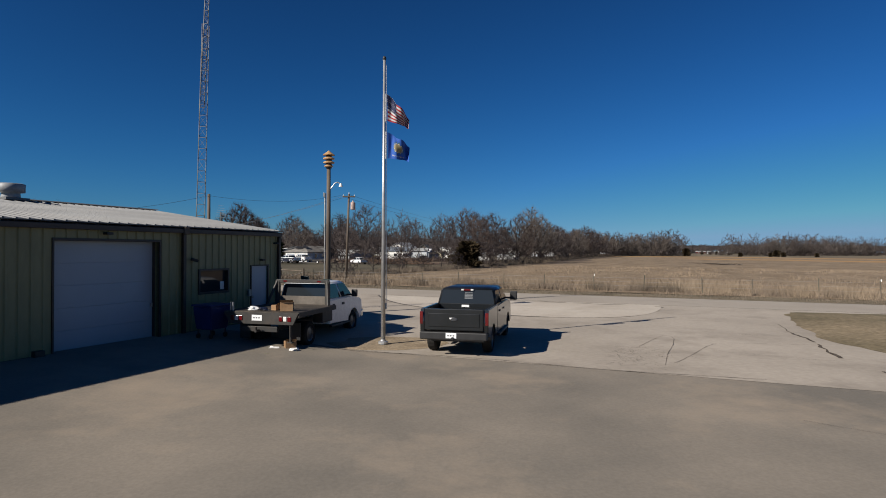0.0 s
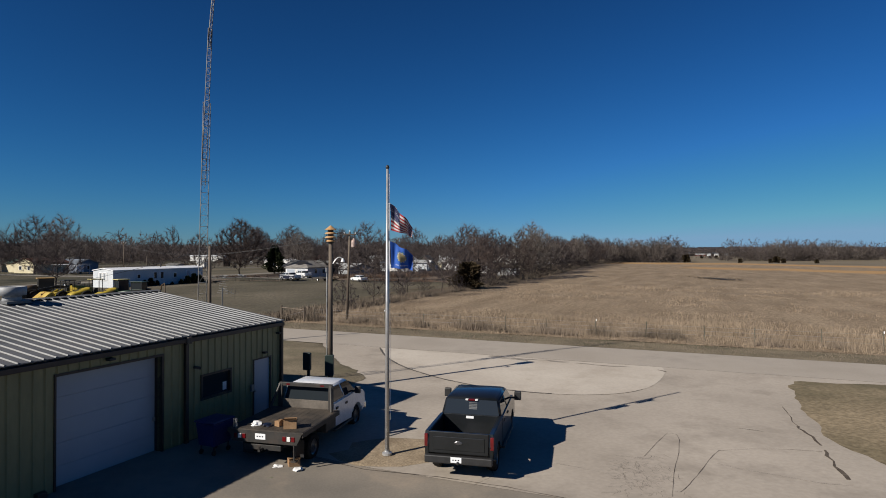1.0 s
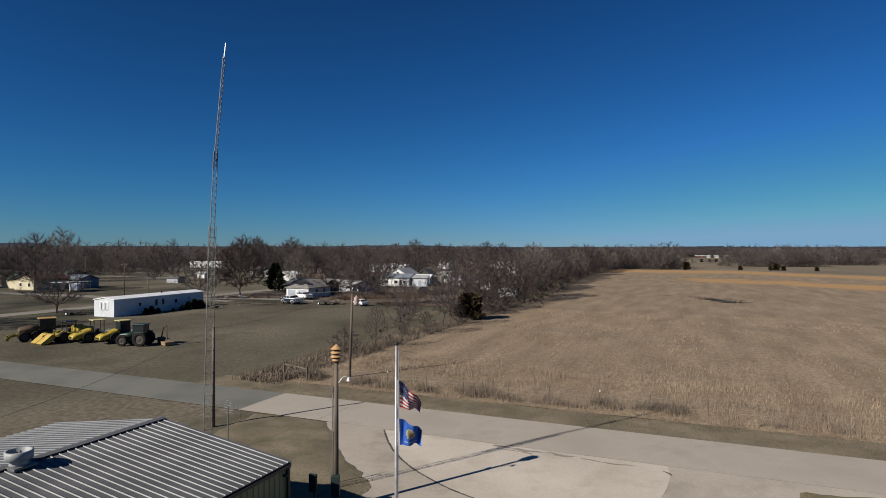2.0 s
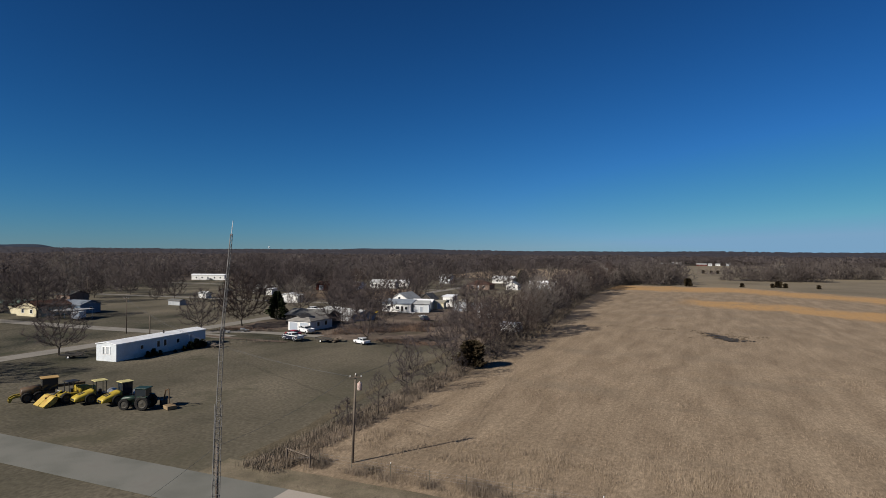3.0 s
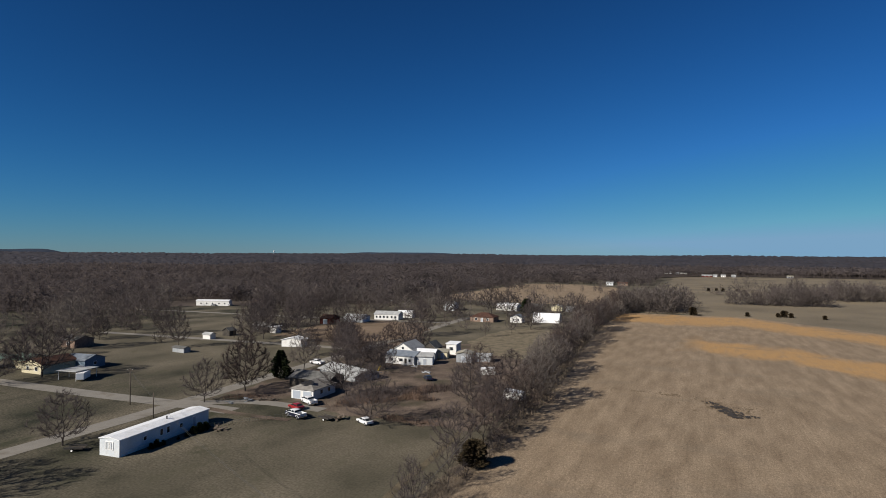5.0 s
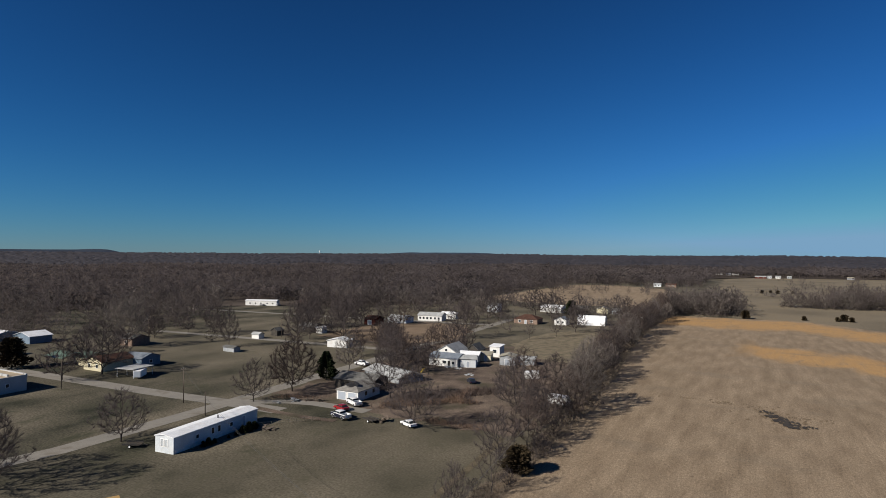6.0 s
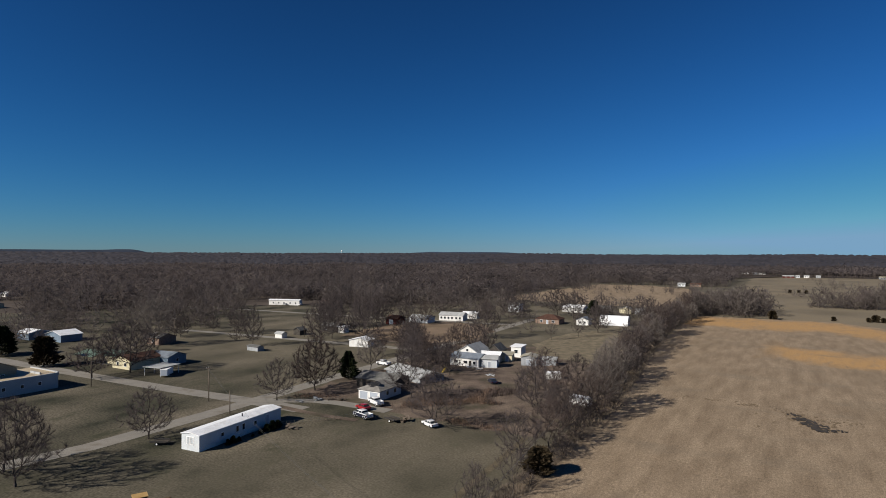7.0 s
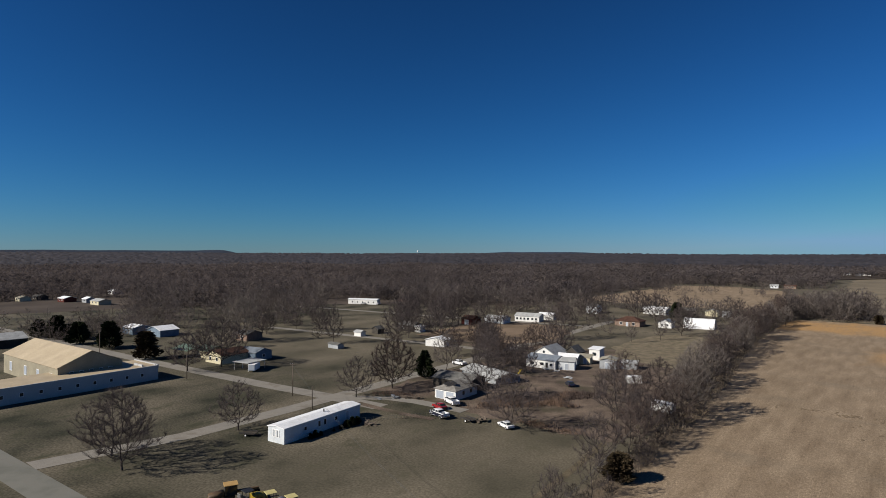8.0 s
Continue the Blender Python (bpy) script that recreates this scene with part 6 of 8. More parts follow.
def cab(parent, y0, y1, y2, y3, belt, top, half, mat, doors=2, back_glass=True):
    """A cab's upper part: y0..y1 at the belt line, y2..y3 at the roof; windows lie a little proud."""
    bm = bmesh.new()
    inset = half * 0.86
    mid_z = top - 0.07
    rings = [[(-half, y0, belt), (half, y0, belt), (half, y1, belt), (-half, y1, belt)],
             [(-inset - 0.03, y2 - 0.03, mid_z), (inset + 0.03, y2 - 0.03, mid_z), (inset + 0.03, y3 + 0.05, mid_z), (-inset - 0.03, y3 + 0.05, mid_z)],
             [(-inset + 0.1, y2 + 0.1, top), (inset - 0.1, y2 + 0.1, top), (inset - 0.1, y3 - 0.12, top), (-inset + 0.1, y3 - 0.12, top)]]
    vs = [[bm.verts.new(p) for p in ring] for ring in rings]
    for lo, hi in zip(vs, vs[1:]):
        for k in range(4):
            bm.faces.new((lo[k], lo[(k + 1) % 4], hi[(k + 1) % 4], hi[k]))
    bm.faces.new(vs[-1])
    bm.faces.new(vs[0][::-1])
    bmesh.ops.bevel(bm, geom=bm.edges[:], offset=0.035, segments=2, affect="EDGES")
    roof_part = part("cab_roof", bm, mat, parent)
    roof_part.data.shade_smooth()

    def pane(name, corners, inward=0.12):
        c = [Vector(p) for p in corners]
        mid = sum(c, Vector()) / 4
        n = (c[1] - c[0]).cross(c[3] - c[0]).normalized()
        bm = bmesh.new()
        pts = [p.lerp(mid, inward) for p in c]
        lo, hi = [bm.verts.new(p - n * 0.01) for p in pts], [bm.verts.new(p + n * 0.012) for p in pts]
        bm.faces.new(hi)
        for k in range(4):
            bm.faces.new((lo[k], lo[(k + 1) % 4], hi[(k + 1) % 4], hi[k]))
        return part(name, bm, M["glass"], parent)

    lo, hi = rings[0], rings[1]
    if back_glass:
        pane("rear_window", (lo[0], lo[1], hi[1], hi[0]), 0.07)
    pane("windscreen", (lo[2], lo[3], hi[3], hi[2]))
    for s, (a, b, c, d) in ((1, (lo[1], lo[2], hi[2], hi[1])), (-1, (lo[3], lo[0], hi[0], hi[3]))):
        for k in range(doors):
            f0, f1 = k / doors, (k + 1) / doors
            a_, b_ = Vector(a), Vector(b)
            d_, c_ = Vector(d), Vector(c)
            pane("side_window", (a_.lerp(b_, f0), a_.lerp(b_, f1), d_.lerp(c_, f1), d_.lerp(c_, f0)), 0.13)
    return roof_part


def plain_box(parent, name, mat, *size, bevel=0.01, label=""):
    return part(name, box(bmesh.new(), *size, bevel), mat, parent, label)


def number_plate(parent, x, y, z, w=0.31, h=0.155):
    p = plain_box(parent, "number_plate", plate_mat, x - w / 2, x + w / 2, y - 0.012, y, z, z + h, bevel=0.004)
    for k in range(3):
        plain_box(p, "plate_bar", alloy, x - w * 0.34 + k * w * 0.25, x - w * 0.34 + k * w * 0.25 + w * 0.14, y - 0.014, y - 0.0125, z + h * 0.4, z + h * 0.6, bevel=0)


def pickup(place, turn, mat, label, lower=None, detail=True, group=""):
    """A four-door pickup with an open bed; its rear bumper stands at the origin, its nose towards +y."""
    v = thing("pickup_truck", place, turn, label, "pickup truck", group)
    r = 0.4
    rear_y, front_y = 1.2, 4.9
    side = [(0.14, 0.62)] + [(rear_y - 0.47, 0.5)] + arch(rear_y, 0.42, 0.47)[::-1] + [(rear_y + 0.47, 0.5), (2.08, 0.5), (2.08, 1.36), (0.16, 1.36), (0.1, 1.0)]
    for s in (-1, 1):
        body_side(v, "bed_side", side, s * 0.99, s * 0.86, mat)
    plain_box(v, "bed_floor", M["black"], -0.86, 0.86, 0.2, 2.08, 0.72, 0.8)
    plain_box(v, "bed_front", mat, -0.86, 0.86, 2.02, 2.09, 0.8, 1.36)
    tg = plain_box(v, "tailgate", mat, -0.85, 0.85, 0.08, 0.16, 0.76, 1.37, bevel=0.02)
    plain_box(tg, "tailgate_panel", mat, -0.74, 0.74, 0.062, 0.082, 0.86, 1.24, bevel=0.012)
    bm = bmesh.new()
    lathe(bm, [(0.1, 0), (0.11, 0.01), (0.08, 0.02)], 16)
    bmesh.ops.scale(bm, vec=(1.1, 0.5, 1), verts=bm.verts[:])
    bmesh.ops.rotate(bm, cent=(0, 0, 0), matrix=Matrix.Rotation(radians(90), 3, "X"), verts=bm.verts[:])
    bmesh.ops.translate(bm, vec=(0, 0.062, 1.08), verts=bm.verts[:])
    part("badge", bm, alloy, tg)
    low = [(2.1, 0.48), (front_y - 0.48, 0.48)] + arch(front_y, 0.42, 0.48)[::-1] + [(front_y + 0.48, 0.48), (5.72, 0.5), (5.78, 0.75), (5.74, 1.08), (5.6, 1.2), (4.75, 1.3), (2.1, 1.34)]
    body_side(v, "body", low, -0.99, 0.99, mat, 0.04)
    if lower:
        for s in (-1, 1):
            for y0, y1, z0 in ((1.7, 4.4, 0.5), (0.15, 0.72, 0.62), (5.4, 5.72, 0.56)):
                plain_box(v, "lower_panel", lower, s * 0.975, s * 1.012, y0, y1, z0, 1.2, bevel=0)
            for y0, y1 in ((0.72, 1.7), (4.4, 5.4)):
                plain_box(v, "lower_panel", lower, s * 0.975, s * 1.012, y0, y1, 0.9, 1.2, bevel=0)
    cab(v, 2.12, 4.85, 2.3, 4.1, 1.32, 1.86, 0.95, mat)
    plain_box(v, "rear_bumper", M["black"] if detail else chrome, -0.97, 0.97, -0.02, 0.15, 0.5, 0.72, bevel=0.03)
    plain_box(v, "front_bumper", chrome, -0.98, 0.98, 5.74, 5.9, 0.46, 0.72, bevel=0.03)
    plain_box(v, "grille", M["black"], -0.6, 0.6, 5.74, 5.8, 0.76, 1.06)
    plain_box(v, "underbody", M["black"], -0.8, 0.8, 0.5, 5.4, 0.38, 0.7)
    for s in (-1, 1):
        plain_box(v, "tail_light", lamp_red, s * 0.9, s * 1.0, 0.1, 0.2, 0.92, 1.28, bevel=0.015)
        plain_box(v, "headlight", lamp_clear, s * 0.64, s * 0.96, 5.72, 5.8, 0.85, 1.08)
        plain_box(v, "running_board", M["black"], s * 0.96, s * 1.08, 2.0, 4.3, 0.4, 0.46)
        m = plain_box(v, "door_mirror", M["black"], s * 1.12, s * 1.36, 4.34, 4.46, 1.32, 1.62, bevel=0.03)
        plain_box(m, "mirror_arm", M["black"], s * 0.9, s * 1.15, 4.37, 4.43, 1.36, 1.42)
        for y in (2.35, 3.3):
            plain_box(v, "door_handle", chrome if lower else M["black"], s * 0.985, s * 1.02, y + 0.1, y + 0.3, 1.1, 1.15, bevel=0.006)
    for x in (-0.83, 0.83):
        wheel(v, x, rear_y, r, 0.27, alloy)
        wheel(v, x, front_y, r, 0.27, alloy)
    if detail:
        plain_box(v, "brake_lamp", lamp_red, -0.1, 0.1, 2.2, 2.3, 1.755, 1.805)
        for s in (-1, 1):
            plain_box(v, "cargo_lamp", lamp_clear, min(s * 0.11, s * 0.2), max(s * 0.11, s * 0.2), 2.2, 2.3, 1.755, 1.805)
        for k in range(5):
            plain_box(v, "window_sticker", M["steel"], -0.08, 0.18, 2.162 + k * 0.015, 2.17 + k * 0.015, 1.5 + k * 0.042, 1.53 + k * 0.042, bevel=0)
        plain_box(v, "label_plate", plate_mat, -0.14, 0.1, 1.995, 2.02, 1.25, 1.32, bevel=0)
        bm = bmesh.new()
        tube(bm, (0, -0.12, 0.56), (0, 0.1, 0.56), 0.035, 0.035, 8)
        part("tow_hitch", bm, M["black"], v)
    number_plate(v, -0.05, -0.02, 0.55)
    return v


pickup((0.34, 16.85, 0.05), -12.5, PAINT["graphite"], "dark graphite four-door pickup parked on the yard")

# the white flatbed truck
fb = thing("flatbed_truck", (-5.36, 17.72, 0.07), -13.5, "white crew-cab truck with a worn steel flatbed", "truck")
plain_box(fb, "deck", deck_mat, -1.22, 1.22, 0.0, 2.62, 1.06, 1.15, bevel=0.008, label="worn rusty steel deck")
for k in range(12):
    plain_box(fb, "deck_plank", deck_mat, -1.2 + k * 0.2, -1.205 + (k + 1) * 0.2, 0.02, 2.6, 1.151, 1.166, bevel=0.003)
bm = bmesh.new()
lo = [(-1.22, 1.14), (1.22, 1.14), (1.05, 0.8), (-1.05, 0.8)]
va, vb = [bm.verts.new((x, -0.03, z)) for x, z in lo], [bm.verts.new((x, 0.04, z)) for x, z in lo]
bm.faces.new(va), bm.faces.new(vb[::-1])
for k in range(4):
    bm.faces.new((va[k], va[(k + 1) % 4], vb[(k + 1) % 4], vb[k]))
part("tail_skirt", bm, dark_steel, fb, "black sloped tail skirt")
for s in (-1, 1):
    for k, m in ((0.66, lamp_red), (0.8, lamp_clear), (0.94, lamp_red)):
        plain_box(fb, "tail_light", m, min(s * (k - 0.055), s * (k + 0.055)), max(s * (k - 0.055), s * (k + 0.055)), -0.05, -0.03, 0.9, 1.04, bevel=0.008)
    plain_box(fb, "deck_rail", dark_steel, s * 1.2, s * 1.24, 0.0, 2.62, 1.02, 1.16, bevel=0.005)
number_plate(fb, -0.12, -0.03, 0.9, 0.34, 0.17)
plain_box(fb, "rear_bumper", dark_steel, -0.72, 0.5, 0.05, 0.16, 0.56, 0.72, bevel=0.01)
bm = bmesh.new()
tube(bm, (-0.1, -0.15, 0.6), (-0.1, 0.1, 0.6), 0.04, 0.04, 8)
tube(bm, (-0.1, -0.12, 0.6), (-0.1, -0.12, 0.72), 0.03, 0.04, 8)
part("tow_hitch", bm, dark_steel, fb)
bm = bmesh.new()
tube(bm, (-1.1, 0.12, 1.15), (-1.1, 0.12, 1.42), 0.02, 0.02, 8)
part("stake", bm, M["steel"], fb, "short upright steel stake")
bm = bmesh.new()
tube(bm, (0.86, 0.2, 0.28), (0.86, 0.2, 1.05), 0.035, 0.035, 8)
box(bm, 0.78, 0.94, 0.12, 0.28, 0.24, 0.28, 0.0)
part("landing_jack", bm, dark_steel, fb, "rusty landing jack under the deck")
plain_box(fb, "tool_box", dark_steel, 0.82, 1.16, 1.75, 2.5, 0.66, 1.02, bevel=0.02)
for x in (-0.55, 0.45):
    plain_box(fb, "chassis_rail", dark_steel, x, x + 0.1, 0.2, 5.2, 0.62, 0.8)
plate_steel = material("scuffed_steel_plate", (0.085, 0.074, 0.062), (0.15, 0.13, 0.11), 1.6, 0.6, 0.3, stain=(0.092, 0.069, 0.05), stain_scale=1.4, stain_amount=0.6)
rack = plain_box(fb, "headache_rack", dark_steel, -0.97, 0.97, 2.58, 2.68, 1.88, 2.0, bevel=0.01, label="black steel headache rack")
plain_box(rack, "rack_plate", plate_steel, -0.95, 0.95, 2.6, 2.64, 1.16, 1.44, bevel=0.004)
for x in (-0.95, 0.9):
    plain_box(rack, "rack_post", dark_steel, x - 0.05, x + 0.1, 2.57, 2.67, 1.16, 1.95, bevel=0.005)
    bm = bmesh.new()
    tube(bm, (x * 1.22, 2.3, 1.16), (x + 0.025, 2.6, 1.95), 0.05, 0.04, 6)
    part("rack_brace", bm, dark_steel, rack)
for x in (-0.7, 0.55):
    plain_box(rack, "marker_lamp", lamp_red, x, x + 0.14, 2.58, 2.6, 1.91, 1.97, bevel=0.004)
fw = PAINT["white"]
low = [(2.72, 0.5), (4.35, 0.5)] + arch(4.85, 0.42, 0.5)[::-1] + [(5.36, 0.5), (5.6, 0.52), (5.66, 0.8), (5.62, 1.1), (5.5, 1.2), (4.75, 1.3), (2.72, 1.34)]
body_side(fb, "body", low, -0.96, 0.96, fw, 0.04)
cab(fb, 2.74, 4.85, 2.86, 4.12, 1.32, 1.93, 0.91, fw)
plain_box(fb, "front_bumper", chrome, -0.96, 0.96, 5.6, 5.76, 0.46, 0.72, bevel=0.03)
gg = plain_box(fb, "grille_guard", dark_steel, -0.7, 0.7, 5.8, 5.86, 1.04, 1.12)
for x in (-0.7, -0.25, 0.2, 0.64):
    plain_box(gg, "guard_bar", dark_steel, x, x + 0.06, 5.8, 5.86, 0.5, 1.06)
for s in (-1, 1):
    plain_box(fb, "headlight", lamp_clear, s * 0.62, s * 0.93, 5.6, 5.67, 0.86, 1.06)
    m = plain_box(fb, "door_mirror", M["black"], s * 1.05, s * 1.27, 4.36, 4.46, 1.32, 1.58, bevel=0.03)
    plain_box(m, "mirror_arm", M["black"], s * 0.9, s * 1.08, 4.38, 4.43, 1.36, 1.42)
    for y in (2.95, 3.75):
        plain_box(fb, "door_handle", M["black"], s * 0.955, s * 0.99, y, y + 0.16, 1.08, 1.16, bevel=0.01)
    plain_box(fb, "running_board", M["black"], s * 0.92, s * 1.04, 2.75, 4.3, 0.4, 0.46)
    plain_box(fb, "mud_flap", M["black"], s * 0.66, s * 1.02, 0.5, 0.52, 0.28, 0.8, bevel=0)
    wheel(fb, s * 0.8, 4.85, 0.39, 0.25, alloy)
    wheel(fb, s * 0.66, 1.2, 0.39, 0.22, alloy)
    wheel(fb, s * 0.9, 1.2, 0.39, 0.22, alloy)
bm = bmesh.new()
tube(bm, (0.95, 0.02, 0.45), (0.95, 0.02, 0.82), 0.03, 0.03, 6)
part("hanging_strap", bm, dark_steel, fb)


def on_truck(x, y, z):
    p = fb.matrix_world @ Vector((x, y, z))
    return (p.x, p.y, p.z)


def carton(place, turn, w, d, h, label, name="cardboard_box"):
    c = thing(name, place, turn, label, "box", "loose cartons")
    plain_box(c, "carton", cardboard, -w / 2, w / 2, -d / 2, d / 2, 0, h, bevel=0.006)
    bm = bmesh.new()
    quad(bm, (-w / 2, -d / 2, h + 0.002), (w / 2, -d / 2, h + 0.002), (w / 2, -d / 2 - 0.1, h + 0.08), (-w / 2, -d / 2 - 0.1, h + 0.08))
    part("flap", bm, cardboard, c)
    return c


carton(on_truck(0.62, 0.42, 1.167), 10, 0.38, 0.3, 0.27, "open brown cardboard box on the truck deck")
carton(on_truck(0.2, 0.55, 1.167), 60, 0.26, 0.2, 0.16, "small torn cardboard box on the truck deck")
carton((-4.55, 17.95, 0.1), 25, 0.33, 0.28, 0.24, "brown cardboard box on the ground behind the truck")
def crumple(name, place, r, mat, label, seed):
    bm = bmesh.new()
    bmesh.ops.create_icosphere(bm, subdivisions=2, radius=r)
    q = random.Random(seed)
    for v in bm.verts:
        v.co *= q.uniform(0.6, 1.3)
        v.co.z = max(v.co.z * 0.45, -r * 0.2) + r * 0.2
    ob = solo(name, bm, mat, label, "litter", "litter round the truck")
    ob.location = place


crumple("rag", on_truck(-0.55, 0.45, 1.167), 0.16, M["white"], "crumpled pale rag on the truck deck", 1)
crumple("rag", on_truck(-0.15, 0.4, 1.167), 0.14, PAINT["navy"], "dark blue bundle on the truck deck", 2)
crumple("litter_paper", (-5.0, 17.75, 0.1), 0.16, M["white"], "crumpled white paper on the ground", 3)
crumple("litter_paper", (-4.35, 17.6, 0.1), 0.14, M["white"], "torn white wrapping on the ground", 4)
hose_mat = material("faded_green_hose", (0.169, 0.193, 0.092), (0.246, 0.262, 0.139), 3.0, 0.6)
bm = bmesh.new()
last = None
for k in range(60):
    t = k / 59 * 14
    p = (-5.5 + 0.22 * math.cos(t) + k * 0.008, 17.05 + 0.16 * math.sin(t), 0.12 + 0.01 * math.sin(t * 2.3))
    if last:
        tube(bm, last, p, 0.016, 0.016, 5, False)
    last = p
solo("garden_hose", bm, hose_mat, "tangled faded green hose on the paving", "hose")
bm = bmesh.new()
tube(bm, on_truck(-1.02, 0.12, 1.15), on_truck(-1.02, 0.12, 1.42), 0.035, 0.03, 8)
solo("steel_pin", bm, M["steel"], "short steel pin standing on the deck", "pin")

# parked cars of the town
def sedan(place, turn, mat, label):
    v = thing("parked_car", place, turn, label, "car", "parked cars of the town")
    low = [(0.0, 0.45), (0.45, 0.35)] + arch(0.95, 0.32, 0.37)[::-1] + [(1.4, 0.3), (3.1, 0.3)] + arch(3.6, 0.32, 0.37)[::-1] + [(4.1, 0.32), (4.5, 0.4), (4.52, 0.65), (4.3, 0.82), (3.3, 0.95), (0.8, 1.0), (0.05, 0.9)]
    body_side(v, "body", low, -0.88, 0.88, mat, 0.04)
    cab(v, 0.55, 3.5, 1.15, 2.6, 0.95, 1.45, 0.84, mat)
    for s in (-1, 1):
        plain_box(v, "tail_light", lamp_red, s * 0.6, s * 0.87, -0.01, 0.06, 0.66, 0.82)
        plain_box(v, "headlight", lamp_clear, s * 0.6, s * 0.87, 4.44, 4.53, 0.62, 0.75)
        wheel(v, s * 0.77, 0.95, 0.31, 0.2, alloy)
        wheel(v, s * 0.77, 3.6, 0.31, 0.2, alloy)
    return v


pickup((*W(-83.2, 113.2), 0.05), GRID + 72, PAINT["white"], "white and navy two-tone pickup parked by the dirt drive", material("dull_navy_paint", (0.005, 0.006, 0.017), (0.008, 0.01, 0.023), 1.5, 0.45), False, "parked pickups of the town")
pickup((*W(-88.0, 124.2), 0.05), GRID + 60, PAINT["white"], "small white pickup parked before the ruined house", None, False, "parked pickups of the town")
pickup((*W(-117.6, 171.0), 0.05), GRID + 75, PAINT["white"], "white pickup parked under a bare tree", None, False, "parked pickups of the town")
sedan((*W(-88.5, 119.6), 0.05), GRID + 70, PAINT["red"], "red car parked behind the pickup")
sedan((*W(-66.3, 114.4), 0.05), GRID + 62, PAINT["white"], "white car parked under a bare yard tree")
sedan((*W(-72.5, 160.0), 0.06), GRID + 40, PAINT["navy"], "dark car in the back yard")
sedan((*W(-330, 341), 0.05), GRID + 80, PAINT["silver"], "pale car beside the long white trailer")
sedan((*W(-320.5, 344), 0.05), GRID + 10, PAINT["white"], "white car beside the long white trailer")
def flat_trailer(a, b, turn, label):
    tr = thing("utility_trailer", (*W(a, b), 0.05), GRID + turn, label, "trailer", "flat trailers")
    plain_box(tr, "deck", deck_mat, -0.9, 0.9, 0, 3.4, 0.5, 0.6)
    for s in (-1, 1):
        plain_box(tr, "side_rail", dark_steel, s * 0.88, s * 0.94, 0, 3.4, 0.62, 0.9)
        wheel(tr, s * 1.02, 1.5, 0.32, 0.2, M["white"])
    bm = bmesh.new()
    tube(bm, (-0.6, 3.4, 0.5), (0, 4.6, 0.45), 0.04, 0.04, 6), tube(bm, (0.6, 3.4, 0.5), (0, 4.6, 0.45), 0.04, 0.04, 6), tube(bm, (0, 4.5, 0.0), (0, 4.5, 0.45), 0.03, 0.03, 6)
    part("drawbar", bm, dark_steel, tr)


flat_trailer(-76.5, 114.5, 75, "rusty flat utility trailer on the grass")
flat_trailer(-112.5, 77.5, -62, "rusty flat trailer under the bare tree")
cargo = thing("cargo_trailer", (*W(-170.2, 121.3), 0.05), GRID + 35, "white enclosed cargo trailer at the carport", "trailer")
plain_box(cargo, "body", M["white"], -1.1, 1.1, 0, 5.0, 0.5, 2.5, bevel=0.08)
plain_box(cargo, "rear_door", M["door_shaded_white"], -1.0, 1.0, -0.03, 0.0, 0.6, 2.4)
for s in (-1, 1):
    for y in (2.0, 2.85):
        wheel(cargo, s * 1.1, y, 0.33, 0.2, alloy)
bm = bmesh.new()
tube(bm, (-0.7, 5.0, 0.5), (0, 6.2, 0.48), 0.05, 0.05, 6), tube(bm, (0.7, 5.0, 0.5), (0, 6.2, 0.48), 0.05, 0.05, 6), tube(bm, (0, 6.1, 0), (0, 6.1, 0.5), 0.03, 0.03, 6)
part("drawbar", bm, dark_steel, cargo)

# ---- road machines on the lawn ----
yellow = material("machine_yellow", (0.27, 0.19, 0.016), (0.4, 0.3, 0.03), 1.2, 0.5, fine=6, stain=(0.1, 0.062, 0.02), stain_scale=1.5, stain_amount=0.75)
orange = material("faded_machine_orange", (0.055, 0.032, 0.014), (0.1, 0.06, 0.026), 1.2, 0.6, stain=(0.05, 0.03, 0.018), stain_scale=1.5, stain_amount=0.7)
bucket_yellow = material("scraped_yellow_bucket", (0.32, 0.215, 0.03), (0.45, 0.33, 0.07), 0.9, 0.6, fine=8, stain=(0.3, 0.085, 0.025), stain_scale=1.1, stain_amount=0.6)
tractor_green = material("tractor_green", (0.012, 0.03, 0.018), (0.022, 0.046, 0.03), 1.5, 0.45)
yellow_rim = material("dirty_dark_rim", (0.023, 0.02, 0.015), (0.054, 0.046, 0.031), 2.0, 0.7)
pale_yellow = material("pale_yellow_roof", (0.4, 0.347, 0.139), (0.477, 0.424, 0.2), 1.5, 0.6)


def cabin(parent, x, y0, y1, z0, z1, mat, open_sides=False):
    for sx in (-x, x - 0.08):
        for sy in (y0, y1 - 0.08):
            plain_box(parent, "cab_post", M["black"], sx, sx + 0.08, sy, sy + 0.08, z0, z1 - 0.1)
    plain_box(parent, "cab_roof", mat, -x - 0.1, x + 0.1, y0 - 0.15, y1 + 0.15, z1 - 0.1, z1, bevel=0.03)
    if not open_sides:
        for sx in (-x + 0.02, x - 0.03):
            plain_box(parent, "cab_window", M["glass"], sx, sx + 0.01, y0 + 0.08, y1 - 0.08, z0 + 0.1, z1 - 0.12, bevel=0)
        for sy in (y0 + 0.02, y1 - 0.03):
            plain_box(parent, "cab_window", M["glass"], -x + 0.08, x - 0.08, sy, sy + 0.01, z0 + 0.1, z1 - 0.12, bevel=0)
    plain_box(parent, "seat", M["black"], -0.25, 0.25, (y0 + y1) / 2 - 0.2, (y0 + y1) / 2 + 0.2, z0, z0 + 0.5, bevel=0.04)


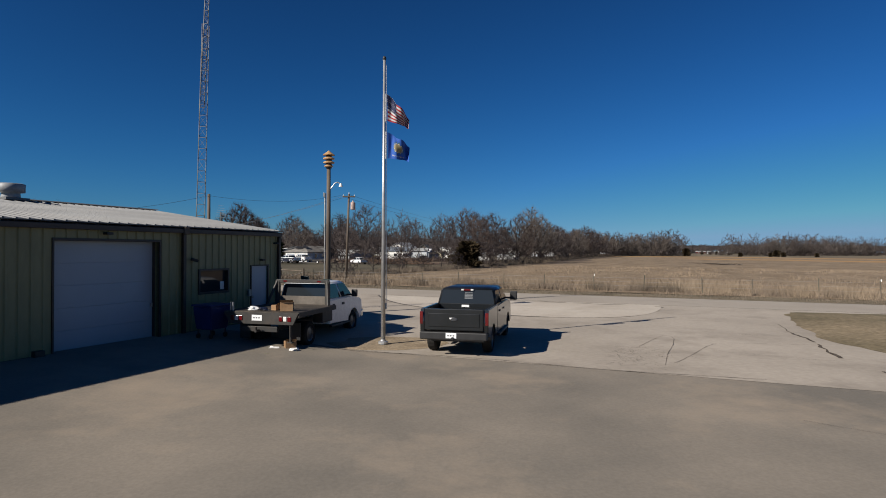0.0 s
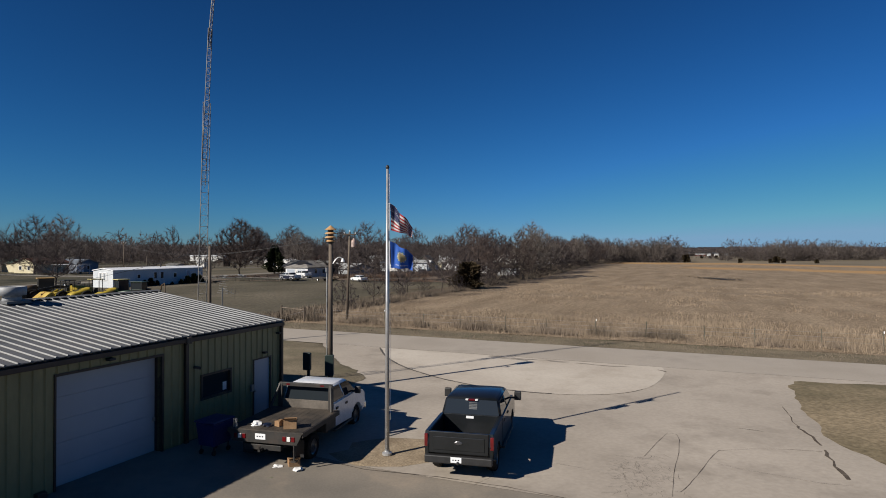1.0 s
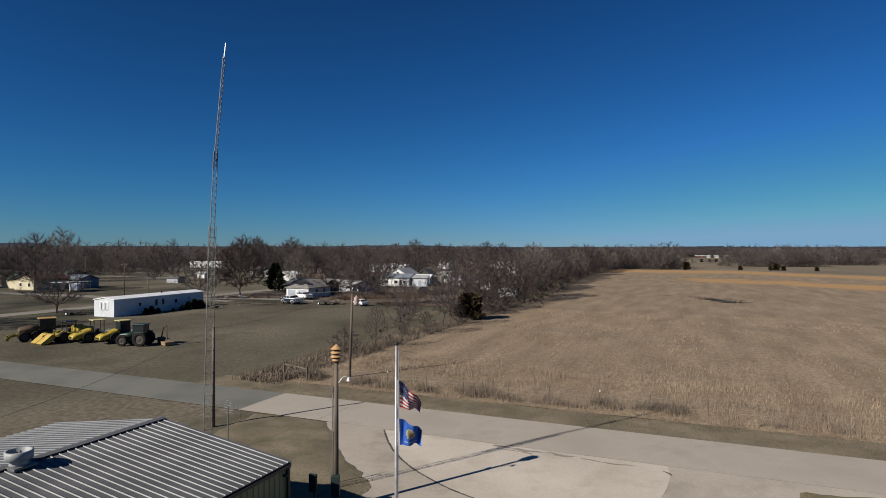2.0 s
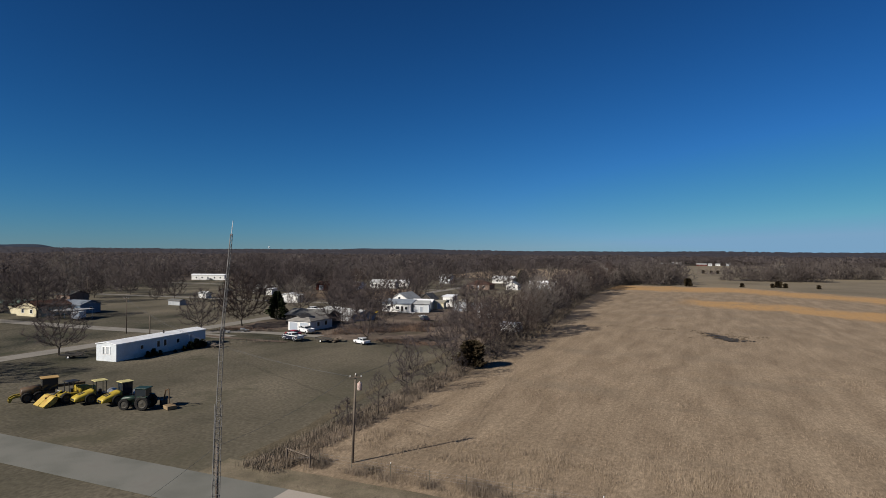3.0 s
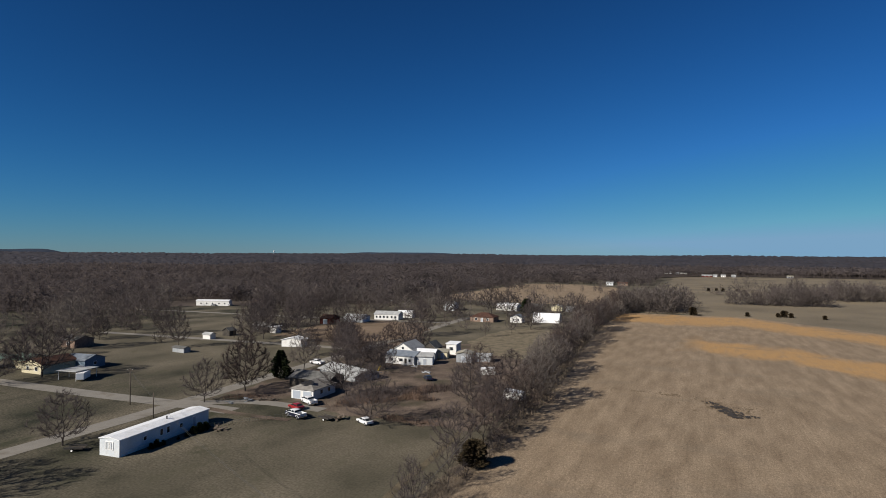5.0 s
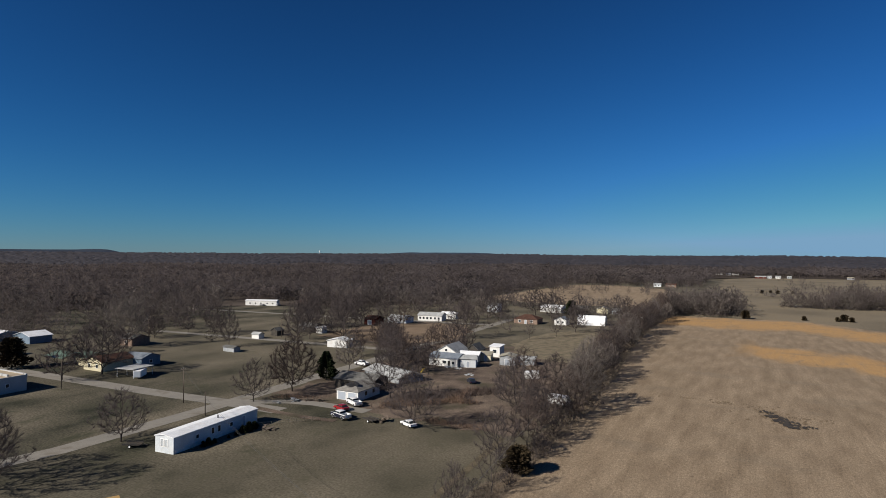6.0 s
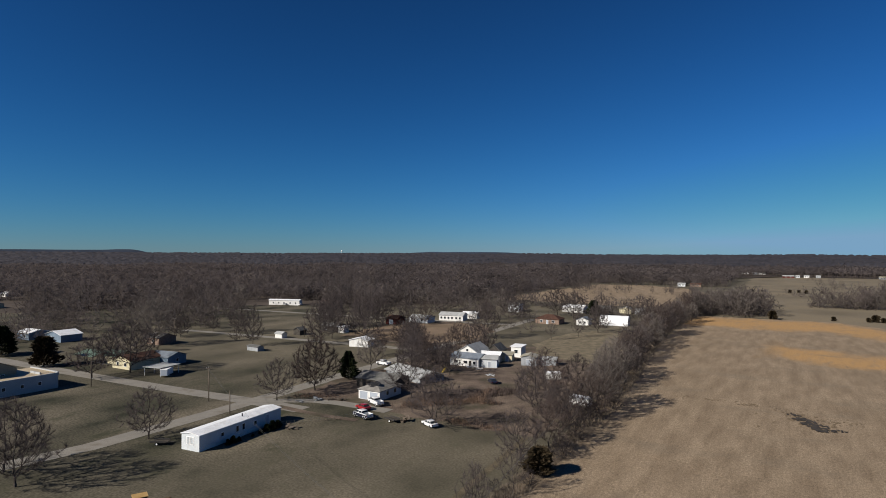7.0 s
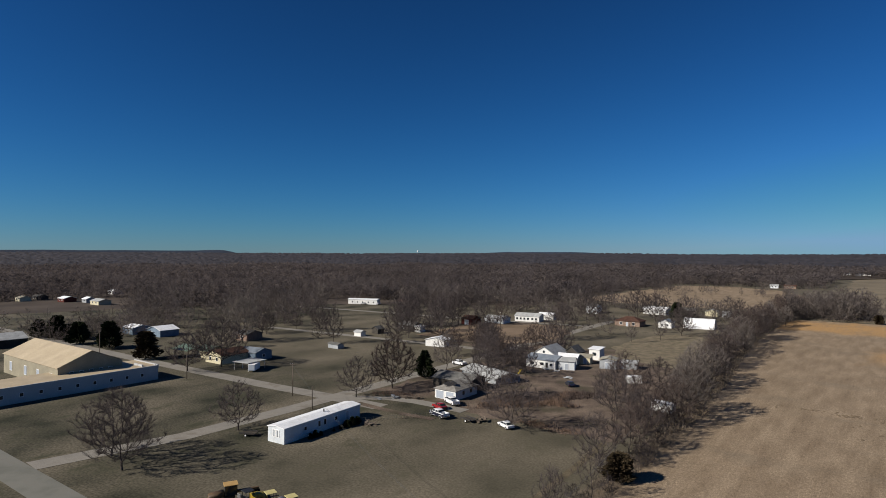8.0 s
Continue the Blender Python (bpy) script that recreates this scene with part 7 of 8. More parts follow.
def hood_shell(parent, name, stations, mat):
    """A moulded engine cover. stations: (y, half width, underside, top); each section has a rounded crown."""
    bm = bmesh.new()
    rings = []
    for y, w, z0, z1 in stations:
        r = min(w * 0.45, (z1 - z0) * 0.45)
        side = [(w, z0), (w, z1 - r)] + [(w - r + r * math.cos(t), z1 - r + r * math.sin(t)) for t in (0.5, 1.05)] + [(w - r, z1)]
        rings.append([bm.verts.new((x, y, z)) for x, z in side + [(-x, z) for x, z in side[::-1]]])
    for p, q in zip(rings, rings[1:]):
        for k in range(len(p)):
            n = (k + 1) % len(p)
            bm.faces.new((p[k], p[n], q[n], q[k]))
    bm.faces.new(rings[0][::-1]), bm.faces.new(rings[-1])
    bmesh.ops.recalc_face_normals(bm, faces=bm.faces[:])
    for f in bm.faces:
        f.smooth = len(f.verts) == 4
    return part(name, bm, mat, parent)


def roller(place, turn, label, glazed):
    """A single-drum roller; its engine hood points towards -y."""
    v = thing("road_roller", place, turn, label, "roller", "road machines")
    hood_shell(v, "engine_hood", [(-3.05, 0.74, 0.62, 0.92), (-2.95, 0.84, 0.6, 1.08), (-2.5, 0.88, 0.6, 1.3), (-1.7, 0.9, 0.72, 1.58), (-0.9, 0.9, 0.75, 1.8), (-0.6, 0.86, 0.8, 1.84)], yellow)
    plain_box(v, "grille", M["black"], -0.55, 0.55, -3.07, -3.03, 0.66, 0.92)
    bm = bmesh.new()
    for x in (-0.45, 0.1):
        quad(bm, (x, -2.45, 1.335), (x + 0.35, -2.45, 1.335), (x + 0.35, -1.75, 1.58), (x, -1.75, 1.58))
    part("hood_vent", bm, M["black"], v)
    plain_box(v, "platform", M["black"], -0.85, 0.85, -0.6, 0.9, 0.9, 1.2, bevel=0.03)
    cabin(v, 0.7, -0.5, 0.8, 1.2, 2.9, pale_yellow, not glazed)
    for s in (-1, 1):
        wheel(v, s * 0.85, -1.2, 0.72, 0.5, yellow_rim)
        plain_box(v, "drum_arm", yellow, s * 1.0, s * 1.1, 0.8, 2.4, 0.65, 0.85, bevel=0.02)
    bm = bmesh.new()
    tube(bm, (-1.0, 2.0, 0.72), (1.0, 2.0, 0.72), 0.72, 0.72, 24)
    part("drum", bm, M["steel"], v)
    plain_box(v, "front_beam", yellow, -1.1, 1.1, 2.4, 2.95, 0.6, 0.9, bevel=0.03)
    bm = bmesh.new()
    tube(bm, (0.4, -0.8, 1.6), (0.4, -0.8, 2.4), 0.04, 0.04, 8)
    part("exhaust", bm, M["black"], v)
    return v


roller((*W(-74.2, 56.0), 0), -42, "yellow road roller with an open canopy", False)
roller((*W(-70.6, 57.0), 0), -38, "yellow road roller with a glazed cab", True)
ld = thing("wheel_loader", (*W(-77.6, 54.6), 0), 148, "yellow wheel loader with its bucket lowered", "loader", "road machines")
bucket = [(3.9, 0.08), (4.0, 0.2), (3.3, 0.75), (2.7, 1.25), (2.35, 1.3), (2.2, 0.95), (2.6, 0.4), (3.2, 0.08)]
body_side(ld, "bucket", bucket, -1.4, -0.04, bucket_yellow, 0.05)
body_side(ld, "bucket", bucket, 0.04, 1.4, bucket_yellow, 0.05)
plain_box(ld, "bucket_rib", orange, -0.05, 0.05, 2.3, 3.2, 0.3, 1.1)
for s in (-1, 1):
    bm = bmesh.new()
    tube(bm, (s * 0.6, 0.9, 1.5), (s * 0.6, 2.3, 0.7), 0.11, 0.1, 6)
    part("lift_arm", bm, yellow, ld)
    wheel(ld, s * 0.95, 1.1, 0.7, 0.5, yellow_rim)
    wheel(ld, s * 0.95, -1.6, 0.7, 0.5, yellow_rim)
hood_shell(ld, "engine_hood", [(-2.95, 0.7, 0.85, 1.6), (-2.8, 0.82, 0.8, 1.75), (-1.6, 0.85, 0.8, 1.95), (-0.7, 0.85, 0.8, 2.0)], yellow)
plain_box(ld, "frame", yellow, -0.7, 0.7, -0.7, 1.5, 0.75, 1.2, bevel=0.03)
cabin(ld, 0.65, -0.6, 0.6, 1.2, 2.75, M["black"], True)
orange_roof = material("sun_faded_orange_roof", (0.323, 0.193, 0.062), (0.4, 0.262, 0.1), 1.5, 0.7)
gr = thing("road_grader", (*W(-81.4, 54.2), 0), -50, "faded orange road grader with a dark cab", "grader", "road machines")
hood_shell(gr, "engine_hood", [(-3.25, 0.7, 0.95, 1.7), (-3.1, 0.78, 0.9, 1.85), (-2.0, 0.8, 0.9, 2.0), (-1.0, 0.8, 0.9, 2.05)], orange)
plain_box(gr, "frame_beam", orange, -0.2, 0.2, -1.0, 4.2, 1.5, 1.85, bevel=0.03)
plain_box(gr, "cab_floor", orange, -0.75, 0.75, -1.0, 0.6, 0.9, 1.3, bevel=0.03)
cabin(gr, 0.85, -0.9, 0.9, 1.3, 3.0, orange_roof)
bm = bmesh.new()
box(bm, -1.8, 1.8, 1.9, 2.0, 0.12, 0.75, 0.02)
bmesh.ops.rotate(bm, cent=(0, 2, 0), matrix=Matrix.Rotation(radians(28), 3, "Z"), verts=bm.verts[:])
part("blade", bm, M["steel"], gr)
for y in (-2.6, -1.3, 3.9):
    for s in (-1, 1):
        wheel(gr, s * 0.95, y, 0.68, 0.42, yellow_rim)
for s in (-1, 1):
    body_side(gr, "ripper", [(-4.6, 0.25), (-4.5, 0.75), (-3.9, 1.05), (-3.2, 1.1), (-3.2, 0.85), (-4.1, 0.7), (-4.3, 0.25)], s * 0.55 - 0.1, s * 0.55 + 0.1, yellow, 0.02)
plain_box(gr, "axle", orange, -0.9, 0.9, 3.8, 4.0, 0.5, 0.75)
tc = thing("farm_tractor", (*W(-65.7, 55.7), 0), 88, "dark green farm tractor with big rear tyres", "tractor", "road machines")
hood_shell(tc, "engine_hood", [(0.6, 0.42, 0.9, 1.65), (1.6, 0.42, 0.9, 1.6), (2.4, 0.4, 0.88, 1.5), (2.62, 0.34, 0.9, 1.35)], tractor_green)
plain_box(tc, "chassis", tractor_green, -0.4, 0.4, -0.9, 2.5, 0.6, 1.0, bevel=0.03)
cabin(tc, 0.7, -0.8, 0.6, 1.2, 2.75, tractor_green)
for s in (-1, 1):
    wheel(tc, s * 0.95, -0.5, 0.92, 0.5, yellow_rim)
    wheel(tc, s * 0.85, 1.9, 0.72, 0.4, yellow_rim)
    plain_box(tc, "fender", tractor_green, s * 0.7, s * 1.2, -1.1, 0.2, 1.72, 1.78, bevel=0.02)
bm = bmesh.new()
tube(bm, (0.3, 1.4, 1.5), (0.3, 1.4, 2.4), 0.035, 0.035, 8)
part("exhaust", bm, M["black"], tc)
mower_tan = material("rusty_tan_mower", (0.154, 0.108, 0.054), (0.246, 0.169, 0.092), 2.0, 0.8)
mw = thing("boom_mower", (*W(-63.2, 57.4), 0), GRID - 20, "rusty tan boom mower arm folded beside the tractor", "mower", "road machines")
for p, q, r in (((-1.2, 0, 0.7), (-0.6, 0, 2.2), 0.09), ((-0.6, 0, 2.2), (0.35, 0, 2.5), 0.08), ((0.35, 0, 2.5), (0.55, 0, 0.7), 0.08)):
    bm = bmesh.new()
    tube(bm, p, q, r, r, 6)
    part("boom", bm, orange, mw)
plain_box(mw, "mower_head", mower_tan, -0.1, 1.4, -0.6, 0.6, 0.05, 0.5, bevel=0.05)
plain_box(mw, "mount", M["black"], -1.5, -0.9, -0.4, 0.4, 0.05, 0.9, bevel=0.03)

# ---- the town ----
WALL = {
    "white": material("white_clapboard", (0.552, 0.552, 0.534), (0.699, 0.699, 0.681), 0.5, 0.7, fine=10, stain=(0.414, 0.386, 0.35), stain_scale=0.5, stain_amount=0.5),
    "bluewhite": material("pale_blue_white_siding", (0.46, 0.495, 0.525), (0.56, 0.59, 0.61), 0.5, 0.6, fine=10, stain=(0.46, 0.46, 0.442), stain_scale=0.6, stain_amount=0.4),
    "cream": material("cream_plaster", (0.431, 0.385, 0.254), (0.508, 0.462, 0.323), 0.5, 0.8),
    "grey": material("grey_metal_siding", (0.231, 0.246, 0.262), (0.323, 0.339, 0.354), 0.6, 0.6, 0.2),
    "blue": material("slate_blue_siding", (0.1, 0.146, 0.2), (0.139, 0.193, 0.254), 0.6, 0.7),
    "brick": material("weathered_pinkish_brick", (0.17, 0.118, 0.09), (0.24, 0.175, 0.138), 1.0, 0.9),
    "barn": material("red_barn_boards", (0.069, 0.02, 0.016), (0.1, 0.032, 0.026), 0.8, 0.9),
    "dark": material("dark_board_wall", (0.039, 0.035, 0.031), (0.069, 0.062, 0.054), 0.8, 0.9),
    "gym": material("tan_metal_wall", (0.208, 0.185, 0.131), (0.269, 0.239, 0.169), 0.3, 0.7),
    "school": material("white_painted_block", (0.339, 0.347, 0.354), (0.4, 0.408, 0.416), 0.3, 0.8, fine=12),
}
ROOF = {
    "white": material("white_metal_roof", (0.68, 0.7, 0.72), (0.8, 0.81, 0.82), 0.5, 0.5, fine=8, stain=(0.5, 0.47, 0.43), stain_scale=0.4, stain_amount=0.4),
    "grey": material("grey_shingles", (0.085, 0.085, 0.081), (0.146, 0.142, 0.135), 0.7, 0.9, bump=0.3, fine=14),
    "bluegrey": material("blue_grey_shingles", (0.123, 0.146, 0.177), (0.185, 0.208, 0.239), 0.7, 0.9, bump=0.3, fine=14),
    "pale": material("weathered_pale_roof", (0.277, 0.285, 0.285), (0.4, 0.408, 0.4), 0.4, 0.7, stain=(0.154, 0.146, 0.139), stain_scale=0.5, stain_amount=0.6),
    "ash": material("weathered_ash_grey_shingles", (0.165, 0.155, 0.142), (0.25, 0.236, 0.215), 0.7, 0.9, bump=0.3, fine=14, stain=(0.11, 0.1, 0.09), stain_scale=0.6, stain_amount=0.6),
    "brown": material("brown_shingles", (0.054, 0.029, 0.022), (0.085, 0.046, 0.034), 0.7, 0.9, bump=0.3, fine=14),
    "green": material("green_metal_roof", (0.069, 0.108, 0.077), (0.108, 0.154, 0.115), 0.6, 0.5),
    "tan": material("tan_metal_roof", (0.354, 0.285, 0.185), (0.431, 0.354, 0.239), 0.2, 0.6, fine=10, stain=(0.277, 0.223, 0.154), stain_scale=0.15, stain_amount=0.4),
    "tin": material("yellowed_tin_roof", (0.308, 0.277, 0.2), (0.416, 0.385, 0.293), 0.6, 0.5, 0.2),
}


def house(name, a, b, wide, deep, eave, rise, wall, roof_mat, label, category="house", turn=0.0, along="x", kind="gable", windows=(), doors=(), over=0.35, group=""):
    """A house of wide (across the grid) by deep (along it). along: the ridge's axis. windows, doors: (side, place along the wall from -1 to 1, sill, width, height)."""
    h = thing(name, (*W(a, b), height(a, b)), GRID + turn, label, category, group)
    x, y = wide / 2, deep / 2
    bm = bmesh.new()
    box(bm, -x, x, -y, y, -0.1, eave)
    if kind == "gable" and rise:
        if along == "x":
            for s in (-1, 1):
                bm.faces.new([bm.verts.new(p) for p in ((s * x, -y, eave), (s * x, y, eave), (s * x, 0, eave + rise * y / (y + over)))])
        else:
            for s in (-1, 1):
                bm.faces.new([bm.verts.new(p) for p in ((-x, s * y, eave), (x, s * y, eave), (0, s * y, eave + rise * x / (x + over)))])
    part("wall", bm, WALL[wall], h)
    t = 0.14
    X, Y = x + over, y + over
    if kind == "gable":
        drop = eave - 0.04
        top = eave + rise
        for s in (-1, 1):
            bm = bmesh.new()
            if along == "x":
                c = [(-X, s * Y, drop), (X, s * Y, drop), (X, 0, top), (-X, 0, top)]
            else:
                c = [(s * X, -Y, drop), (s * X, Y, drop), (0, Y, top), (0, -Y, top)]
            lo, hi = [bm.verts.new(p) for p in c], [bm.verts.new((p[0], p[1], p[2] + t)) for p in c]
            bm.faces.new(lo), bm.faces.new(hi[::-1])
            for k in range(4):
                bm.faces.new((lo[k], lo[(k + 1) % 4], hi[(k + 1) % 4], hi[k]))
            part("roof", bm, ROOF[roof_mat], h)
    elif kind == "hip":
        bm = bmesh.new()
        r = max(X - Y, 0.3) if X > Y else 0.0
        q = max(Y - X, 0.3) if Y >= X else 0.0
        base = [bm.verts.new(p) for p in ((-X, -Y, eave), (X, -Y, eave), (X, Y, eave), (-X, Y, eave))]
        lowb = [bm.verts.new((v.co.x, v.co.y, eave - 0.12)) for v in base]
        if X > Y:
            p0, p1 = bm.verts.new((-r, 0, eave + rise)), bm.verts.new((r, 0, eave + rise))
            bm.faces.new((base[0], base[1], p1, p0)), bm.faces.new((base[2], base[3], p0, p1)), bm.faces.new((base[1], base[2], p1)), bm.faces.new((base[3], base[0], p0))
        else:
            p0, p1 = bm.verts.new((0, -q, eave + rise)), bm.verts.new((0, q, eave + rise))
            bm.faces.new((base[1], base[2], p1, p0)), bm.faces.new((base[3], base[0], p0, p1)), bm.faces.new((base[0], base[1], p0)), bm.faces.new((base[2], base[3], p1))
        for k in range(4):
            bm.faces.new((lowb[k], lowb[(k + 1) % 4], base[(k + 1) % 4], base[k]))
        bm.faces.new(lowb[::-1])
        part("roof", bm, ROOF[roof_mat], h)
    elif kind == "shed":
        bm = bmesh.new()
        c = [(-X, -Y, eave + 0.02), (X, -Y, eave + 0.02), (X, Y, eave + rise), (-X, Y, eave + rise)]
        lo, hi = [bm.verts.new(p) for p in c], [bm.verts.new((p[0], p[1], p[2] + t)) for p in c]
        bm.faces.new(lo), bm.faces.new(hi[::-1])
        for k in range(4):
            bm.faces.new((lo[k], lo[(k + 1) % 4], hi[(k + 1) % 4], hi[k]))
        part("roof", bm, ROOF[roof_mat], h)
        if rise > 0.1:
            for s in (-1, 1):
                bm = bmesh.new()
                bm.faces.new([bm.verts.new(p) for p in ((s * x, -y, eave), (s * x, y, eave), (s * x, y, eave + rise))])
                part("side_wall", bm, WALL[wall], h)
            bm = bmesh.new()
            quad(bm, (-x, y, eave), (x, y, eave), (x, y, eave + rise), (-x, y, eave + rise))
            part("side_wall", bm, WALL[wall], h)

    def opening(nm, mat, side, at, z0, w, hh, frame_mat):
        bm, fr = bmesh.new(), bmesh.new()
        if side in ("near", "far"):
            c, yy = at * x, (-y if side == "near" else y)
            o = -1 if side == "near" else 1
            box(bm, c - w / 2, c + w / 2, min(yy, yy + o * 0.05), max(yy, yy + o * 0.05), z0, z0 + hh)
            for q0, q1, r0, r1 in ((-w / 2 - 0.1, -w / 2, 0, hh), (w / 2, w / 2 + 0.1, 0, hh), (-w / 2 - 0.1, w / 2 + 0.1, hh, hh + 0.1), (-w / 2 - 0.1, w / 2 + 0.1, -0.1, 0)):
                box(fr, c + q0, c + q1, min(yy, yy + o * 0.08), max(yy, yy + o * 0.08), z0 + r0, z0 + r1)
        else:
            c, xx = at * y, (x if side == "right" else -x)
            o = 1 if side == "right" else -1
            box(bm, min(xx, xx + o * 0.05), max(xx, xx + o * 0.05), c - w / 2, c + w / 2, z0, z0 + hh)
            for q0, q1, r0, r1 in ((-w / 2 - 0.1, -w / 2, 0, hh), (w / 2, w / 2 + 0.1, 0, hh), (-w / 2 - 0.1, w / 2 + 0.1, hh, hh + 0.1), (-w / 2 - 0.1, w / 2 + 0.1, -0.1, 0)):
                box(fr, min(xx, xx + o * 0.08), max(xx, xx + o * 0.08), c + q0, c + q1, z0 + r0, z0 + r1)
        p = part(nm, bm, mat, h)
        part("frame", fr, frame_mat, p)

    for side, at, z0, w, hh in windows:
        opening("window", M["glass"], side, at, z0, w, hh, M["white"])
    for side, at, z0, w, hh in doors:
        opening("door", M["door_shaded_white"] if wall != "white" or name == "ruined_house" else WALL["dark"], side, at, z0, w, hh, M["white"])
    return h


# the mobile home across the lawn
mh = house("mobile_home", -102.9, 90.6, 4.7, 23.4, 3.1, 0.35, "bluewhite", "white", "long white mobile home on the lawn", "mobile home", 4.5, "y",
           windows=(("near", -0.22, 1.3, 0.75, 1.3), ("near", 0.2, 1.3, 0.75, 1.3), ("right", -0.5, 1.5, 0.7, 0.7), ("right", -0.15, 1.3, 0.7, 1.2), ("right", 0.0, 1.3, 0.7, 1.2), ("right", 0.3, 1.4, 0.8, 0.8)),
           doors=(("right", 0.62, 0.6, 0.9, 2.0),), over=0.15)
for c in (-0.54, 0.49):
    for x0 in (c - 0.34, c + 0.08):
        plain_box(mh, "curtain", WALL["bluewhite"], x0, x0 + 0.26, -11.762, -11.756, 1.34, 2.56, bevel=0, label="pale drawn curtain")
bm = bmesh.new()
tube(bm, (0.6, 1.5, 3.3), (0.6, 1.5, 4.1), 0.14, 0.14, 8)
part("flue", bm, M["black"], mh)
for y in (-9.5, -5.5, -1.0, 3.5, 8.0):
    plain_box(mh, "skirt_panel", WALL["white"], 2.34, 2.39, y - 1.9, y + 1.9, 0, 0.75, bevel=0)
bm = bmesh.new()
for k in range(3):
    box(bm, 2.5, 3.7, 6.6 - 0.3 * k, 8.4, 0.18 * k, 0.18 * (k + 1))
part("wooden_steps", bm, M["pole_wood"], mh)
for x, y, tall in ((3.4, -6.2, 1.2), (3.4, -4.8, 1.5), (3.5, -3.4, 1.0), (3.4, 0.4, 0.6), (3.5, 2.6, 1.0), (3.4, 4.4, 1.6), (3.6, 6.0, 2.0), (3.5, 7.6, 1.7)):
    plant("juniper", -102.3 + x + 0.8, 90.8 + y, tall)


def junk_heap(a, b, label, mat, count, size, seed):
    """A loose heap of boards and sheets thrown down at all angles."""
    jr = random.Random(seed)
    heap = thing("junk_heap", (*W(a, b), height(a, b) + 0.06), GRID, label, "junk heap", "heaps of junk")
    for k in range(count):
        bm = bmesh.new()
        w = jr.uniform(0.08, 0.3) * size
        box(bm, -jr.uniform(0.5, 1.1) * size, jr.uniform(0.5, 1.1) * size, -w, w, 0, 0.05)
        bmesh.ops.rotate(bm, cent=(0, 0, 0), matrix=Euler((jr.uniform(-0.15, 0.15), jr.uniform(-0.12, 0.12), jr.uniform(0, 6.28))).to_matrix(), verts=bm.verts[:])
        bmesh.ops.translate(bm, vec=(jr.gauss(0, 0.5) * size, jr.gauss(0, 0.35) * size, 0.1 + 0.06 * k), verts=bm.verts[:])
        part("board", bm, mat, heap)


junk_heap(-95.2, 99.5, "heap of pale boards beside the mobile home", M["pole_wood"], 7, 1.4, 1)
junk_heap(-75.6, 116.8, "heap of brown timber at the lawn's edge", M["weeds"], 14, 1.2, 2)
junk_heap(-91.5, 181.0, "scattered white debris before the bungalow", WALL["white"], 8, 0.9, 3)
junk_heap(-87.0, 179.5, "broken pale boards beside the shed", WALL["white"], 6, 0.8, 4)
junk_heap(-79.0, 171.5, "pale junk and boards in the back yard", WALL["bluewhite"], 7, 1.0, 5)
junk_heap(-66.5, 194.0, "rusty tin sheets beside the lean-to", WALL["brick"], 7, 1.0, 6)
junk_heap(-101.5, 124.8, "rubble and broken boards beside the ruined house", M["pole_wood"], 9, 1.1, 7)

# ruined white house with a burnt hip roof, and its neighbours
rh = house("ruined_house", -95.3, 134.2, 6.8, 10.0, 2.6, 1.6, "white", "ash", "ruined white house with a hole in its grey hip roof", kind="hip",
           doors=(("near", -0.5, 0.1, 2.4, 2.0), ("near", 0.45, 0.1, 2.4, 2.0)), windows=(("right", -0.3, 1.0, 1.1, 1.1), ("right", 0.4, 1.0, 1.1, 1.1)))
bm = bmesh.new()
for k, (x, y, r) in enumerate(((0.2, -3.1, 1.3), (1.1, -2.8, 1.0), (-0.9, -2.8, 1.1), (0.2, -2.2, 0.9))):
    n = 9
    ring = [(x + r * (0.7 + 0.3 * math.sin(k + j * 2.3)) * math.cos(6.283 * j / n), y + r * (0.8 + 0.2 * math.cos(3 * j + k)) * math.sin(6.283 * j / n)) for j in range(n)]
    bm.faces.new([bm.verts.new((px, py, 2.64 + 1.6 * (py + 5.35) / 3.75 + 0.05 + k * 0.004 if py < -1.6 else 4.29 + k * 0.004)) for px, py in ring])
part("burnt_hole", bm, M["black"], rh, "charred hole in the roof")
for k in range(3):
    bm = bmesh.new()
    x0 = -0.8 + 0.85 * k
    tube(bm, (x0, -3.9 + 0.2 * (k % 2), 3.37 + 0.09 * (k % 2)), (x0 * 0.8, -2.2, 4.11), 0.03, 0.03, 4)
    part("rafter", bm, M["pole_wood"], rh, "bare charred rafter across the hole")
house("house", -101.5, 144.5, 13, 8, 2.5, 1.5, "dark", "grey", "low house with a sagging dark grey roof", along="x", windows=(("near", 0.6, 1.0, 1.2, 1.1),))
house("collapsed_shed", -100.0, 159.5, 18.0, 9.0, 1.7, 1.4, "grey", "pale", "pale-roofed shed half hidden by bare trees", "shed", -22, "x", over=0.6)
house("house", -94.3, 186.6, 10.8, 7.6, 2.8, 1.3, "white", "bluegrey", "white bungalow with a blue-grey roof", along="x", windows=(("near", -0.55, 1.0, 1.1, 1.0), ("near", 0.1, 1.0, 1.3, 1.0), ("near", 0.7, 1.0, 0.9, 0.9)), doors=(("near", 0.42, 0.1, 0.9, 2.0),))
house("house", -97.5, 196.5, 8, 10, 3.2, 2.6, "white", "pale", "taller white gabled house behind the bungalow", along="y", windows=(("near", 0.0, 3.6, 0.9, 0.9), ("right", 0.2, 1.2, 1.0, 1.1)))
house("shed", -86.0, 186.2, 5.2, 5.6, 2.9, 0.9, "bluewhite", "pale", "pale grey shed beside the bungalow", "shed", 18, "x", doors=(("near", 0.0, 0.1, 1.0, 2.0),))
